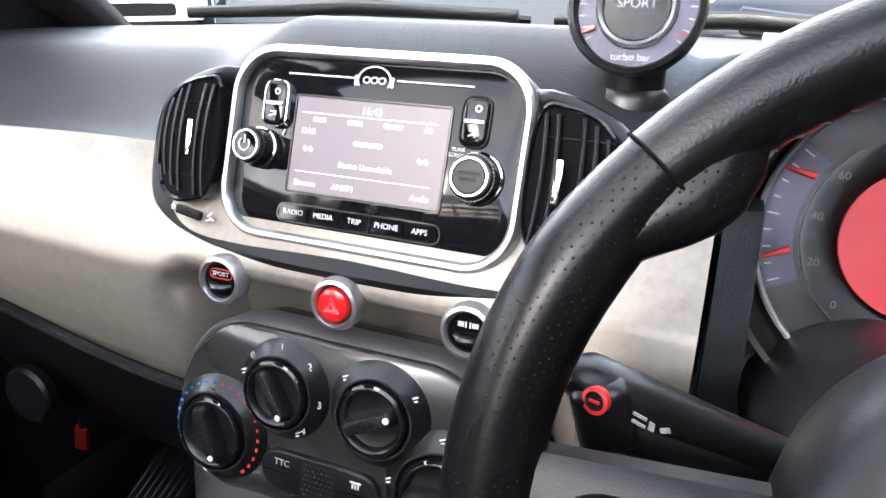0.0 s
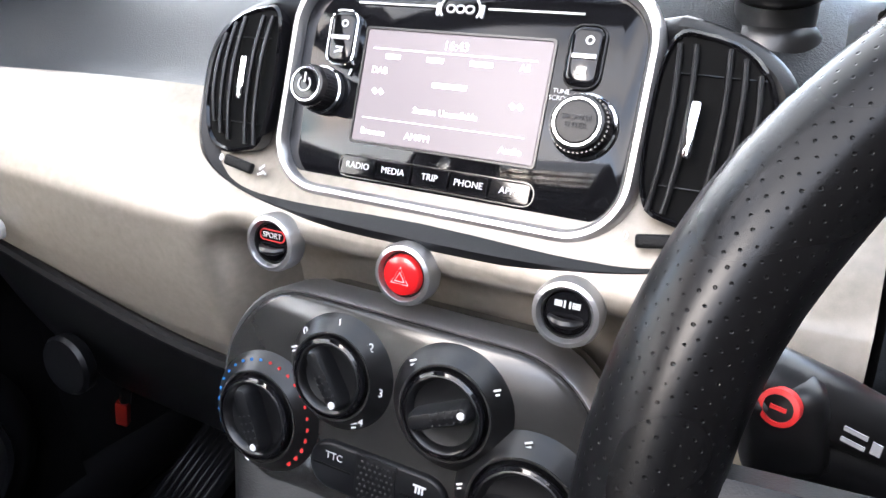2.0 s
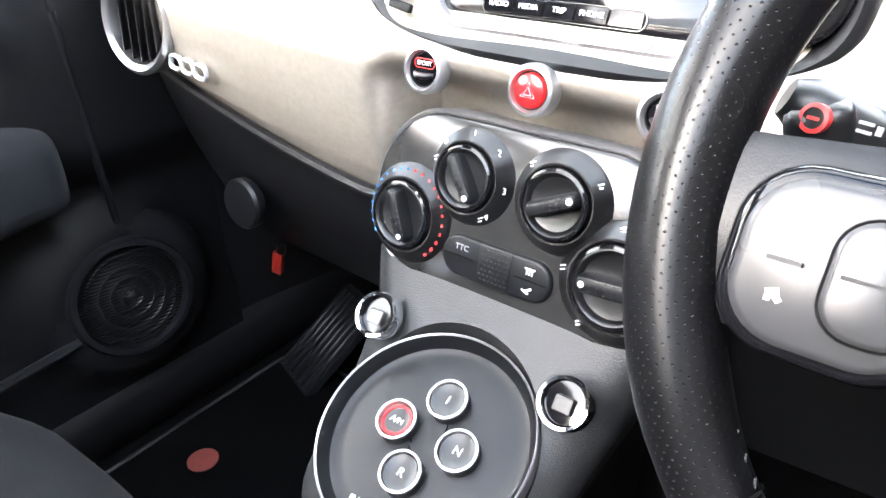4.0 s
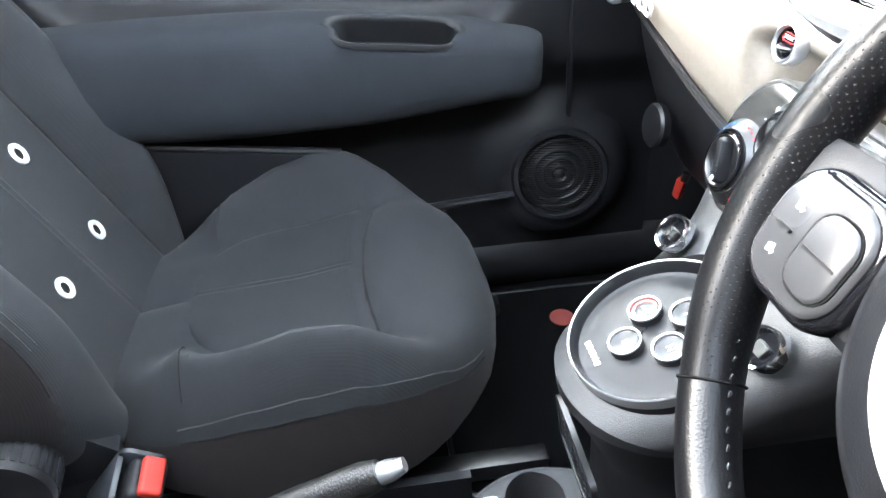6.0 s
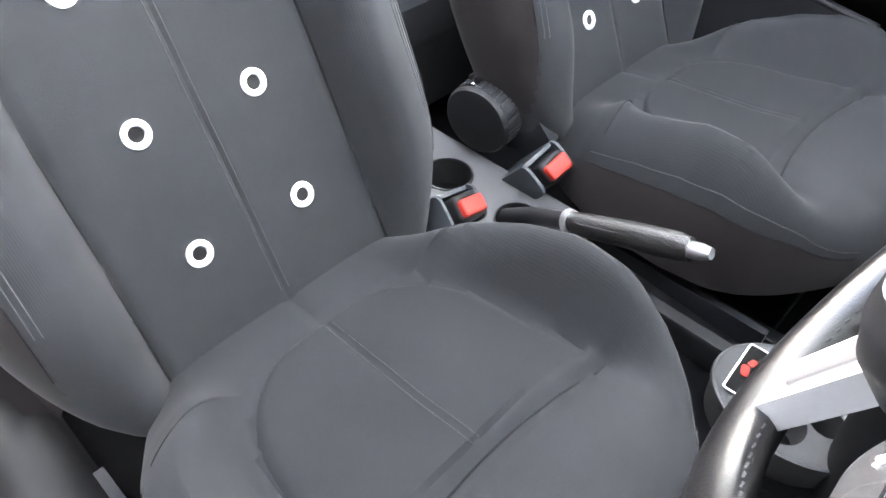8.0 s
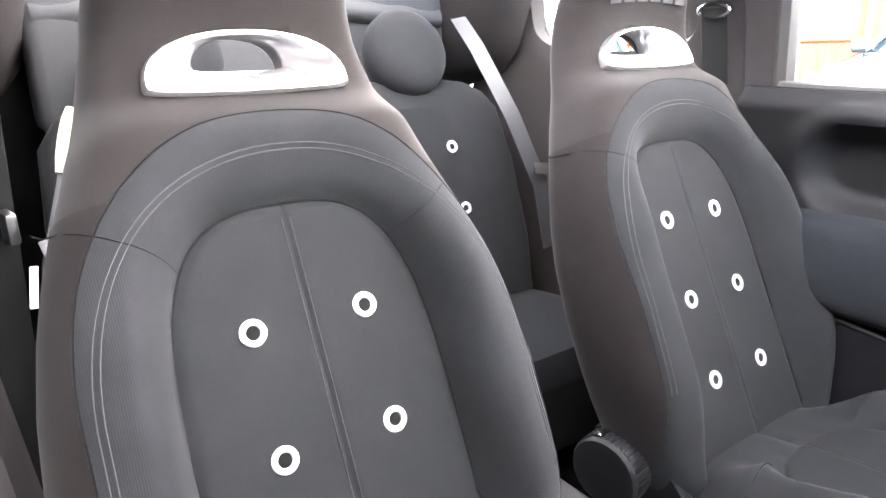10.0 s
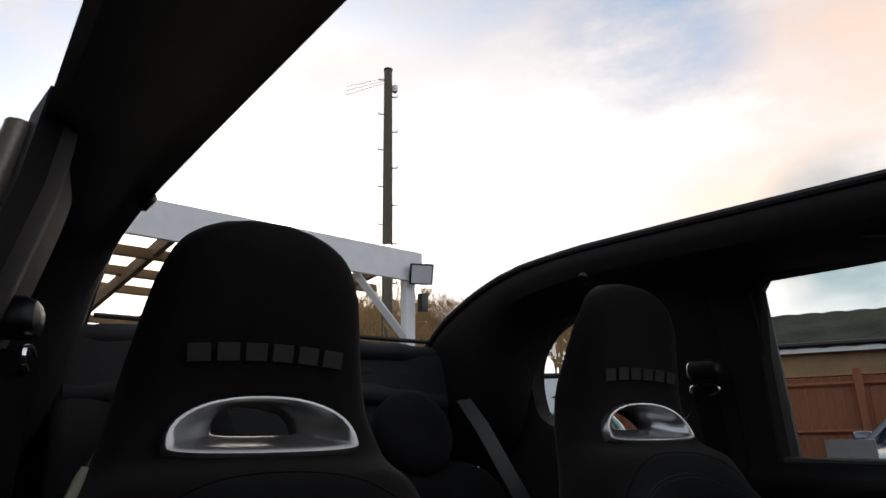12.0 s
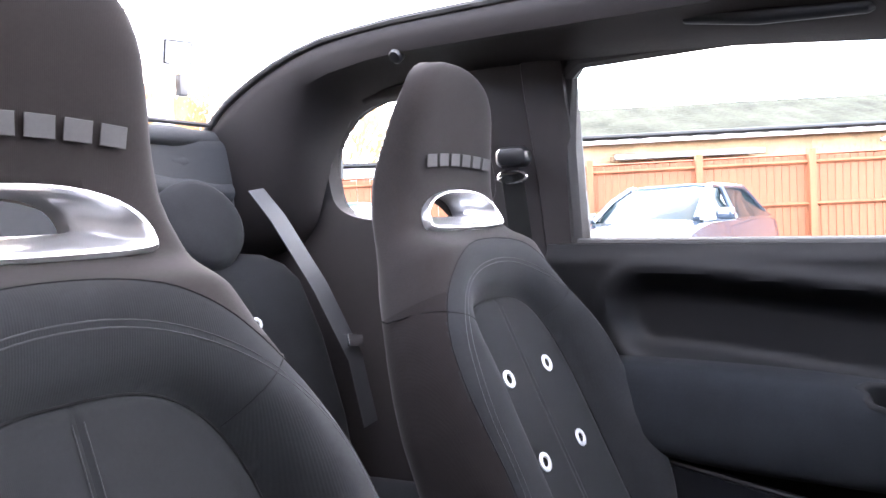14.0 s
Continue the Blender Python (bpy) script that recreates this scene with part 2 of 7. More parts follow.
def hang(ob, parent):
    """Make a mesh that is built at its true place a part of parent."""
    if parent is not None:
        ob.parent = parent
        ob.matrix_parent_inverse = placed(parent).inverted()


def part(name, bm, material, parent=None, label="", smooth=True, m=None):
    if m is not None:
        bmesh.ops.transform(bm, matrix=m, verts=bm.verts)
    bmesh.ops.recalc_face_normals(bm, faces=bm.faces)
    me = bpy.data.meshes.new(name)
    bm.to_mesh(me)
    bm.free()
    for p in me.polygons:
        p.use_smooth = smooth
    me.materials.append(material)
    ob = new(name, me)
    if smooth:
        me.set_sharp_from_angle(angle=radians(38))
    hang(ob, parent)
    if label:
        ob["label"] = label
    return ob


def thing(name, at, label, category, group="", kind=""):
    ob = new(name)
    ob.location = at
    return tagged(ob, label, category, group, kind)


def loft(rings, closed=True, caps=True, loop=False):
    """Skin rings of equal length. closed: each ring closes on itself; loop: the last ring joins the first."""
    bm = bmesh.new()
    vs = [[bm.verts.new(p) for p in r] for r in rings]
    n = len(rings[0])
    pairs = list(zip(vs, vs[1:])) + ([(vs[-1], vs[0])] if loop else [])
    for a, b in pairs:
        for i in range(n if closed else n - 1):
            j = (i + 1) % n
            bm.faces.new((a[i], a[j], b[j], b[i]))
    if caps and closed and not loop:
        bm.faces.new(vs[0][::-1])
        bm.faces.new(vs[-1])
    return bm


def rrect(w, h, r, n=6, cx=0.0, cy=0.0):
    """A rounded rectangle of half sizes w, h, counterclockwise."""
    r = max(min(r, w, h), 1e-4)
    out = []
    for k, (sx, sy) in enumerate(((1, 1), (-1, 1), (-1, -1), (1, -1))):
        for i in range(n + 1):
            a = math.pi / 2 * (k + i / n)
            out.append((cx + sx * (w - r) + r * math.cos(a), cy + sy * (h - r) + r * math.sin(a)))
    return out


def slab(w, h, r, levels, n=6, cx=0.0, cy=0.0):
    """A rounded plate: levels of (inset, z), from its back to its face."""
    return loft([[(x, y, z) for x, y in rrect(w - i, h - i, r - i if r > i else 0.0005, n, cx, cy)] for i, z in levels])


def hoop(w, h, r, section, n=6, cx=0.0, cy=0.0):
    """A closed frame round a rounded rectangle: section points (inset, z) make a loop."""
    return loft([[(x, y, z) for x, y in rrect(w - i, h - i, max(r - i, 0.002), n, cx, cy)] for i, z in section], loop=True)


def lathe(profile, n=32, caps=True):
    """Turn (radius, z) points about z."""
    return loft([[(r * math.cos(2 * math.pi * k / n), r * math.sin(2 * math.pi * k / n), z) for k in range(n)] for r, z in profile], caps=caps)


def ringed(profile, n=32):
    return loft([[(r * math.cos(2 * math.pi * k / n), r * math.sin(2 * math.pi * k / n), z) for k in range(n)] for r, z in profile], loop=True)


def tube(path, r, n=10, closed=False, flat=1.0, up=(0, 0, 1)):
    """A round or flattened bar along a path; r may be a list."""
    pts = [Vector(p) for p in path]
    rs = r if isinstance(r, (list, tuple)) else [r] * len(pts)
    rings = []
    for i, p in enumerate(pts):
        a = pts[i - 1] if (i or closed) else p
        b = pts[(i + 1) % len(pts)] if (i < len(pts) - 1 or closed) else p
        t = (b - a).normalized()
        u = Vector(up)
        s = t.cross(u)
        s = s.normalized() if s.length > 1e-4 else t.orthogonal().normalized()
        v = s.cross(t)
        rings.append([p + rs[i] * (s * math.cos(2 * math.pi * k / n) + v * flat * math.sin(2 * math.pi * k / n)) for k in range(n)])
    return loft(rings, loop=closed)


def box(w, h, d, bevel=0.004, seg=2):
    """A softened block centred on the origin."""
    bm = bmesh.new()
    bmesh.ops.create_cube(bm, size=1.0, matrix=Matrix.Diagonal((w, h, d, 1)))
    if bevel:
        bmesh.ops.bevel(bm, geom=bm.edges[:], offset=min(bevel, w / 2.2, h / 2.2, d / 2.2), segments=seg, profile=0.6, affect="EDGES")
    return bm


def sheet(fn, nu, nv, thick=None):
    """A surface fn(u, v), u and v from 0 to 1; thick: an offset that gives it a back."""
    rows = [[Vector(fn(i / nu, j / nv)) for i in range(nu + 1)] for j in range(nv + 1)]
    bm = bmesh.new()
    vs = [[bm.verts.new(p) for p in r] for r in rows]
    for a, b in zip(vs, vs[1:]):
        for i in range(nu):
            bm.faces.new((a[i], a[i + 1], b[i + 1], b[i]))
    if thick:
        off = Vector(thick)
        ws = [[bm.verts.new(p + off) for p in r] for r in rows]
        for a, b in zip(ws, ws[1:]):
            for i in range(nu):
                bm.faces.new((a[i + 1], a[i], b[i], b[i + 1]))
        edge = [(0, i) for i in range(nu + 1)] + [(j, nu) for j in range(1, nv + 1)] + [(nv, i) for i in range(nu - 1, -1, -1)] + [(j, 0) for j in range(nv - 1, 0, -1)]
        for (a, b), (c, d) in zip(edge, edge[1:] + edge[:1]):
            bm.faces.new((vs[a][b], ws[a][b], ws[c][d], vs[c][d]))
    return bm


def step(a, b, x):
    t = min(max((x - a) / (b - a), 0.0), 1.0)
    return t * t * (3 - 2 * t)


def curve(pts, x):
    """Smooth reading of a table of (x, value)."""
    if x <= pts[0][0]:
        return pts[0][1]
    for (a, p), (b, q) in zip(pts, pts[1:]):
        if x <= b:
            return p + (q - p) * step(a, b, x)
    return pts[-1][1]


def text(name, body, size, material, m, parent=None, deep=0.0004, label=""):
    """Raised print in the built-in font, turned into a mesh."""
    cu = bpy.data.curves.new(name, "FONT")
    cu.body, cu.size, cu.align_x, cu.align_y, cu.extrude = body, size, "CENTER", "CENTER", deep
    cu.resolution_u = 3
    tmp = new("lettering", cu)
    me = bpy.data.meshes.new_from_object(tmp.evaluated_get(bpy.context.evaluated_depsgraph_get()))
    bpy.data.objects.remove(tmp)
    me.transform(m)
    me.materials.clear()
    me.materials.append(material)
    ob = new(name, me)
    hang(ob, parent)
    if label:
        ob["label"] = label
    return ob


def bars(name, boxes, material, m, parent=None, deep=0.0006, label=""):
    """Flat raised bars (x, y, half width, half height, turn) of a printed mark."""
    for x, y, w, h, a in boxes:
        bm = bmesh.new()
        bmesh.ops.create_cube(bm, size=1.0, matrix=pose(x, y, 0, 0, 0, a) @ Matrix.Diagonal((2 * w, 2 * h, deep, 1)))
        part(name, bm, material, parent, label, smooth=False, m=m)


def moved(bm, m):
    bmesh.ops.transform(bm, matrix=m, verts=bm.verts)
    return bm


def bore(ob, cutter):
    """Cut a hole of the cutter's shape into an object."""
    tool = part("cutter", cutter, ob.data.materials[0])
    mod = ob.modifiers.new("hole", "BOOLEAN")
    mod.object, mod.operation, mod.solver = tool, "DIFFERENCE", "EXACT"
    me = bpy.data.meshes.new_from_object(ob.evaluated_get(bpy.context.evaluated_depsgraph_get()))
    ob.modifiers.clear()
    keep = ob.data.materials[0]
    ob.data = me
    bpy.data.objects.remove(tool)
    me.materials.clear()
    me.materials.append(keep)
    for p in me.polygons:
        p.use_smooth, p.material_index = True, 0
    me.set_sharp_from_angle(angle=radians(38))
    return ob


def axes(origin, x, y):
    """A frame with its x and y along the given ways and z their normal."""
    x, y = Vector(x).normalized(), Vector(y).normalized()
    z = x.cross(y).normalized()
    y = z.cross(x)
    return Matrix(((x.x, y.x, z.x, origin[0]), (x.y, y.y, z.y, origin[1]), (x.z, y.z, z.z, origin[2]), (0, 0, 0, 1)))


def facing(origin, normal, up=(0, 0, 1)):
    """A frame whose z is the given normal and whose y leans to up."""
    z = Vector(normal).normalized()
    x = Vector(up).cross(z).normalized()
    return axes(origin, x, z.cross(x))

# ---- the car's shell ----
X = Vector((1, 0, 0))


def setting(name, bm, material, label, category, smooth=True):
    return tagged(part(name, bm, material, smooth=smooth), label, category, kind="structure")


# ground round the car
ASPHALT = mat("worn_asphalt", (0.048, 0.048, 0.050), 0.9, 0, 30, 0.25, bump=0.5, bump_scale=120, stains=0.15, spec=0.12)
setting("ground", sheet(lambda u, v: ((u - 0.5) * 1200, (v - 0.5) * 1200, 0), 24, 24), ASPHALT, "worn grey asphalt of the parking yard", "ground", False)

# unseen boarded wall, added to block side light at the driver's door
setting("wall_light_block", moved(box(0.15, 7.5, 2.5, 0.01, 1), pose(1.95, -0.6, 1.25)), mat("dark_blocking_boards", (0.045, 0.040, 0.036), 0.85, 0, 6, 0.25, bump=0.4, bump_scale=60, stretch=(1, 1, 0.2), spec=0.15), "plain dark boarded wall, added out of view to block side light", "wall")

# floor pan, tunnel and side sills
setting("floor", sheet(lambda u, v: (-0.64 + 1.28 * u, -1.75 + 2.35 * v, 0.24 + 0.16 * step(0.86, 1.0, v)), 12, 24, (0, 0, -0.03)), CARPET, "black carpeted car floor", "floor")
setting("trim_tunnel", loft([[(0.10 * c * w, y, 0.24 + h * s) for c, s in ((-1.15, 0), (-1.0, 0.75), (-0.85, 0.95), (-0.5, 1), (0.5, 1), (0.85, 0.95), (1.0, 0.75), (1.15, 0))]
                             for y, w, h in ((-1.3, 1.0, 0.12), (-0.95, 1.0, 0.13), (-0.5, 1.0, 0.12), (-0.25, 1.0, 0.10), (0.0, 1.1, 0.12), (0.35, 1.2, 0.16))]), CARPET,
        "black carpet over the centre tunnel", "floor")
for side, nm in ((-1, "left"), (1, "right")):
    setting("sill_" + nm, tube([(side * 0.655, y, 0.29) for y in (-1.7, -0.9, -0.2, 0.5)], [0.055] * 4, 12, flat=1.2), DOORTOP, "black moulded door sill trim", "sill")
setting("wall_front", sheet(lambda u, v: (-0.66 + 1.32 * u, 0.40 + 0.10 * math.sin(v * 1.5), 0.24 + 0.70 * v), 10, 8, (0, 0.03, 0)), CARPET, "black carpeted bulkhead in front of the footwells", "bulkhead")
setting("wall_rear", sheet(lambda u, v: (-0.64 + 1.28 * u, -1.80, 0.24 + 0.9 * v), 6, 6, (0, -0.03, 0)), CARPET, "black panel behind the rear seat", "bulkhead")

# windscreen
def screen_point(u, v):
    x = (u - 0.5) * 2
    bow = 0.10 * x * x
    return (x * (0.62 - 0.10 * v), 0.50 - bow - 0.66 * v + 0.04 * math.sin(math.pi * v), 0.985 + 0.45 * v - 0.02 * x * x)


windscreen = setting("window_1", sheet(screen_point, 24, 14, (0, 0.004, 0.004)), GLASS, "clear curved windscreen", "window")
windscreen.visible_shadow = False
setting("trim_header", tube([(x, -0.17 - 0.05 * (x / 0.5) ** 2, 1.430 - 0.035 * (x / 0.5) ** 2) for x in np.linspace(-0.5, 0.5, 13)], 0.035, 12, flat=0.6), LINER, "dark trim over the top of the windscreen", "trim")
for side, nm in ((-1, "left"), (1, "right")):
    setting("pillar_" + nm, tube([(side * 0.655, 0.50, 0.90), (side * 0.635, 0.405, 0.99), (side * 0.60, 0.22, 1.14), (side * 0.565, 0.05, 1.28), (side * 0.535, -0.15, 1.41)],
                                 [0.055, 0.05, 0.042, 0.038, 0.038], 12, flat=0.8), LINER, "dark trimmed windscreen pillar", "pillar")

# roof rails: they run from the windscreen back and curve down beside the folded roof
RAIL = [(-0.13, 1.382), (-0.35, 1.404), (-0.6, 1.420), (-0.9, 1.438), (-1.15, 1.451), (-1.25, 1.452), (-1.35, 1.450), (-1.43, 1.440), (-1.5, 1.425), (-1.56, 1.408), (-1.62, 1.386), (-1.67, 1.365), (-1.71, 1.343), (-1.77, 1.300), (-1.80, 1.22), (-1.81, 1.08)]
# lower edge of the rail trim over the windows, behind it the bulge beside the folded roof
ARCH = [(0.13, 1.270), (0.35, 1.305), (0.55, 1.338), (0.8, 1.364), (1.1, 1.372), (1.25, 1.366), (1.35, 1.352), (1.43, 1.318), (1.49, 1.235), (1.54, 1.10), (1.6, 1.02), (1.81, 0.98)]


def rail_section(side, y, z):
    """Cross-section of the rail trim: inner lip, rounded underside, outer edge above the door."""
    back = step(-1.15, -1.6, y)
    xi = 0.445 + 0.005 * back
    deep = z - curve(ARCH, -y)
    pts = [(xi, 0.012), (xi - 0.006, 0.0), (xi - 0.004, -0.022), (xi + 0.010, -0.045 - 0.02 * back), (xi + 0.040, -deep * 0.62), (xi + 0.085, -deep * 0.86), (xi + 0.135, -deep * 0.97),
           (xi + 0.162, -deep), (xi + 0.172, -deep * 0.9), (xi + 0.165, -0.03), (xi + 0.11, 0.015), (xi + 0.03, 0.026)]
    return [(side * x, y, z + dz) for x, dz in pts]


for side, nm in ((-1, "left"), (1, "right")):
    setting("rail_" + nm, loft([rail_section(side, y, z) for y, z in RAIL]), LINER, "dark trimmed roof rail beside the open roof", "roof rail")
    setting("trim_seal_" + nm, tube([(side * 0.443, y, z + 0.014) for y, z in RAIL], 0.0085, 8), SEAL, "ribbed rubber seal along the roof opening", "seal")
    # hollow knob on the rail
    knob = thing("coat_hook", (side * 0.462, -1.16, 1.402), "round black hook knob on the roof rail", "hook", "hooks on the roof rails")
    part("knob", lathe([(0.013, -0.01), (0.015, 0.0), (0.0155, 0.006), (0.012, 0.011), (0.006, 0.012)], 20), BLACK, knob,
         m=facing((side * 0.462, -1.16, 1.402), (-side * 0.835, 0, -0.55)))


# left side: door, pillar, quarter panel
def side_x(z):
    """The inner face of the side of the car leans in towards the roof."""
    return 0.625 + 0.03 * step(0.3, 0.6, z) + 0.035 * step(0.6, 1.0, z) - 0.075 * step(1.0, 1.42, z)


def door_face(u, v):
    y = 0.16 - 1.08 * u
    z = 0.285 + (0.992 + 0.015 * u - 0.285) * v
    x = 0.600 + 0.030 * (1 - step(0.62, 0.70, z))
    # long hollow between the window ledge and the armrest
    cy, cz = -0.44, 0.820 + 0.05 * step(-0.1, -0.8, y)
    dy, dz = abs(y - cy) - 0.27, abs(z - cz) - 0.005
    d = math.hypot(max(dy, 0), max(dz, 0)) + min(max(dy, dz), 0)
    x += 0.045 * (1 - step(0.035, 0.080, d))
    x -= 0.010 * step(0.070, 0.085, d) * (1 - step(0.095, 0.115, d)) * step(cz - 0.03, cz + 0.03, z)
    x += 0.020 * step(0.975, 1.005, z)
    x -= 0.012 * (1 - step(0.40, 0.46, z))
    s = math.hypot(y + 0.020, z - 0.490)
    x -= 0.035 * (1 - step(0.085, 0.16, s))
    return (-x, y, z)


passenger_door = tagged(new("door_1"), "black moulded passenger door with a blue-grey cloth armrest, closed", "car door", kind="structure")
part("panel", sheet(door_face, 84, 70, (-0.05, 0, 0)), DOORTOP, passenger_door)
part("belt_trim", tube([(-0.640, y, 0.990 + 0.018 * (0.16 - y) / 1.0) for y in (0.30, 0.1, -0.2, -0.5, -0.86)], 0.014, 10, flat=0.7), SEAL, passenger_door)


def pad_ring(t):
    """Cross-section of the armrest pad at t from its front tip to its rear end."""
    y = -0.058 - 0.82 * t
    grow = math.sqrt(max(0.0, 1 - (1 - min(t / 0.05, 1)) ** 2)) * 0.98 + 0.02
    zt = 0.742 + 0.055 * (1 - (1 - t) ** 3)
    zb = 0.650 - 0.028 * step(0.0, 0.40, t) + 0.02 * step(0.6, 1, t)
    mid, half = (zt + zb) / 2, (zt - zb) / 2 * (0.70 + 0.30 * grow)
    swell = 0.008 * step(0.42, 0.55, t)
    out = []
    for k in range(28):
        a = 2 * math.pi * k / 28
        ca, sa = math.cos(a), math.sin(a)
        z = mid + half * abs(sa) ** 0.55 * (1 if sa > 0 else -1)
        low = swell * (1 - step(0.700, 0.735, z))
        out.append((-0.615 + (0.085 * grow + low) * abs(ca) ** 0.45 * (1 if ca > 0 else -0.6), y, z))
    return out


pad = part("armrest", loft([pad_ring(t) for t in (0, 0.003, 0.008, 0.016, 0.03, 0.05, 0.09, 0.15, 0.25, 0.33, 0.40, 0.44, 0.47, 0.50, 0.53, 0.57, 0.7, 0.85, 1.0)]), DOORPAD, passenger_door, "blue-grey cloth armrest pad")


# a scoop sunk in the upper edge of the pad, open to the cabin, with a moulded lip
def pull_ring(grow, dz, dx=0.0):
    out = []
    for k in range(36):
        a = 2 * math.pi * k / 36
        ca, sa = math.cos(a), math.sin(a)
        y = 0.104 * grow * abs(ca) ** 0.40 * (1 if ca > 0 else -1)
        x = 0.022 * grow * abs(sa) ** 0.6 * (1 if sa > 0 else -1)
        out.append((-0.553 + dx + x, -0.287 + y * (1 - 0.10 * (x > 0)), 0.7655 - 0.10 * y + dz - 0.70 * x))
    return out


part("pull_recess", loft([pull_ring(1.0, -0.004), pull_ring(1.0, 0.002), pull_ring(0.96, 0.004), pull_ring(0.90, 0.003), pull_ring(0.86, -0.003), pull_ring(0.80, -0.030, -0.016), pull_ring(0.70, -0.036, -0.020), pull_ring(0.3, -0.037, -0.020)], caps=False), DOORTOP, passenger_door, "black door pull recess")
bore(pad, loft([pull_ring(0.93, 0.06), pull_ring(0.93, 0.0), pull_ring(0.86, -0.034, -0.016), pull_ring(0.78, -0.040, -0.018)]))
# front edge of the door against the pillar
part("edge_seal", tube([(-0.604, -0.006, 0.58), (-0.603, -0.012, 0.72), (-0.600, -0.016, 0.86), (-0.606, -0.016, 0.985)], 0.005, 8), TRIM, passenger_door)
# storage pocket below the pad
part("pocket", sheet(lambda u, v: (-0.575 + 0.02 * v, -0.385 - 0.45 * u, 0.38 + (0.20 + 0.06 * u) * v), 12, 6, (-0.03, 0, 0)), TRIM, passenger_door, "dark door pocket")
part("pocket_lip", tube([(-0.562, -0.385 - 0.45 * u, 0.584 + 0.06 * u) for u in (0, 0.3, 0.6, 1)], 0.006, 8), TRIM, passenger_door)
part("ledge", tube([(-0.600, -0.40, 0.435), (-0.595, -0.25, 0.447), (-0.59, -0.10, 0.46)], 0.007, 8), TRIM, passenger_door)
spk = part("speaker", ringed([(0.083, -0.02), (0.084, 0.004), (0.080, 0.012), (0.073, 0.012), (0.070, 0.002), (0.071, -0.02)], 48), TRIM, passenger_door, m=facing((-0.585, -0.021, 0.494), (0.985, -0.10, 0.14)))
part("grille", lathe([(0.071, -0.006), (0.060, 0.002), (0.056, -0.001), (0.044, 0.003), (0.040, -0.001), (0.029, 0.003), (0.025, -0.001), (0.014, 0.003), (0.010, 0.0), (0.004, 0.004)], 48), TRIM, spk, m=facing((-0.585, -0.021, 0.494), (0.985, -0.10, 0.14)))
part("surround", ringed([(0.128, -0.030), (0.118, -0.014), (0.106, -0.005), (0.094, 0.001), (0.082, 0.002), (0.080, -0.02)], 56), TRIM, spk, "rounded moulding round the speaker", m=facing((-0.588, -0.021, 0.494), (0.985, -0.10, 0.14)))
grille_ribs = bmesh.new()
for k in range(-16, 17):
    half = math.sqrt(max(0.0, 0.069 ** 2 - (k * 0.0042) ** 2))
    bmesh.ops.create_cube(grille_ribs, size=1.0, matrix=pose(0, k * 0.0042, 0.0012) @ Matrix.Diagonal((2 * half, 0.0016, 0.003, 1)))
tagged(part("grille_ribs", grille_ribs, DEEP, spk, smooth=False, m=facing((-0.585, -0.021, 0.494), (0.985, -0.10, 0.14))), kind="stuff")

# pillar between door and quarter window, and the quarter panel with its window
for side, nm in ((-1, "left"), (1, "right")):
    setting("pillar_middle_" + nm, loft([[(side * (side_x(z) + dx - 0.02), y + 0.02 * (1.37 - z), z) for dx, y in
                                          ((0.020, -0.862), (-0.002, -0.868), (-0.016, -0.890), (-0.020, -0.945), (-0.010, -0.952), (-0.013, -0.962), (-0.018, -1.06), (-0.004, -1.09), (0.03, -1.09), (0.03, -0.94))]
                                         for z in (0.30, 0.6, 0.85, 1.0, 1.15, 1.3, 1.40)]), LINER, "dark trimmed door pillar", "pillar")


def quarter_outline(n=40):
    """The rounded D of the rear side window, (y, z)."""
    out = []
    for k in range(n):
        a = 2 * math.pi * k / n
        ca, sa = math.cos(a), math.sin(a)
        y = -1.290 + 0.240 * abs(ca) ** 0.62 * (1 if ca > 0 else -1)
        z = 1.205 + 0.145 * abs(sa) ** 0.62 * (1 if sa > 0 else -1)
        if ca < 0 and sa > 0:
            y, z = -1.290 - 0.240 * abs(ca) ** 0.95, 1.155 + 0.200 * abs(sa) ** 0.9
        elif ca < 0:
            z = 1.155 - 0.082 * abs(sa) ** 0.7
        elif sa < 0:
            z = 1.155 - 0.082 * abs(sa) ** 0.7
        else:
            z = 1.155 + 0.195 * abs(sa) ** 0.7
        out.append((y, z))
    return out


def quarter_rings(side):
    inner = quarter_outline()
    outer = []
    for y, z in inner:
        dy, dz = y + 1.275, z - 1.19
        k = max(abs(dy) / (0.50 if dy < 0 else 0.335), (dz / 0.20 if dz > 0 else -dz / 0.90), 1e-3)
        outer.append((-1.275 + dy / k, 1.19 + dz / k))
    def ring(pts, dx, grow=1.0):
        return [(side * (side_x(z) + dx - 0.03 * step(-1.45, -1.75, y)), y, z) for y, z in pts]
    mid = [(y + (Y - y) * 0.10, z + (Z - z) * 0.10) for (y, z), (Y, Z) in zip(inner, outer)]
    mid2 = [(y + (Y - y) * 0.45, z + (Z - z) * 0.45) for (y, z), (Y, Z) in zip(inner, outer)]
    return [ring(outer, -0.03), ring(mid2, -0.055), ring(mid, -0.045), ring(inner, -0.028), ring(inner, 0.02), ring(mid2, 0.03), ring(outer, 0.03)]


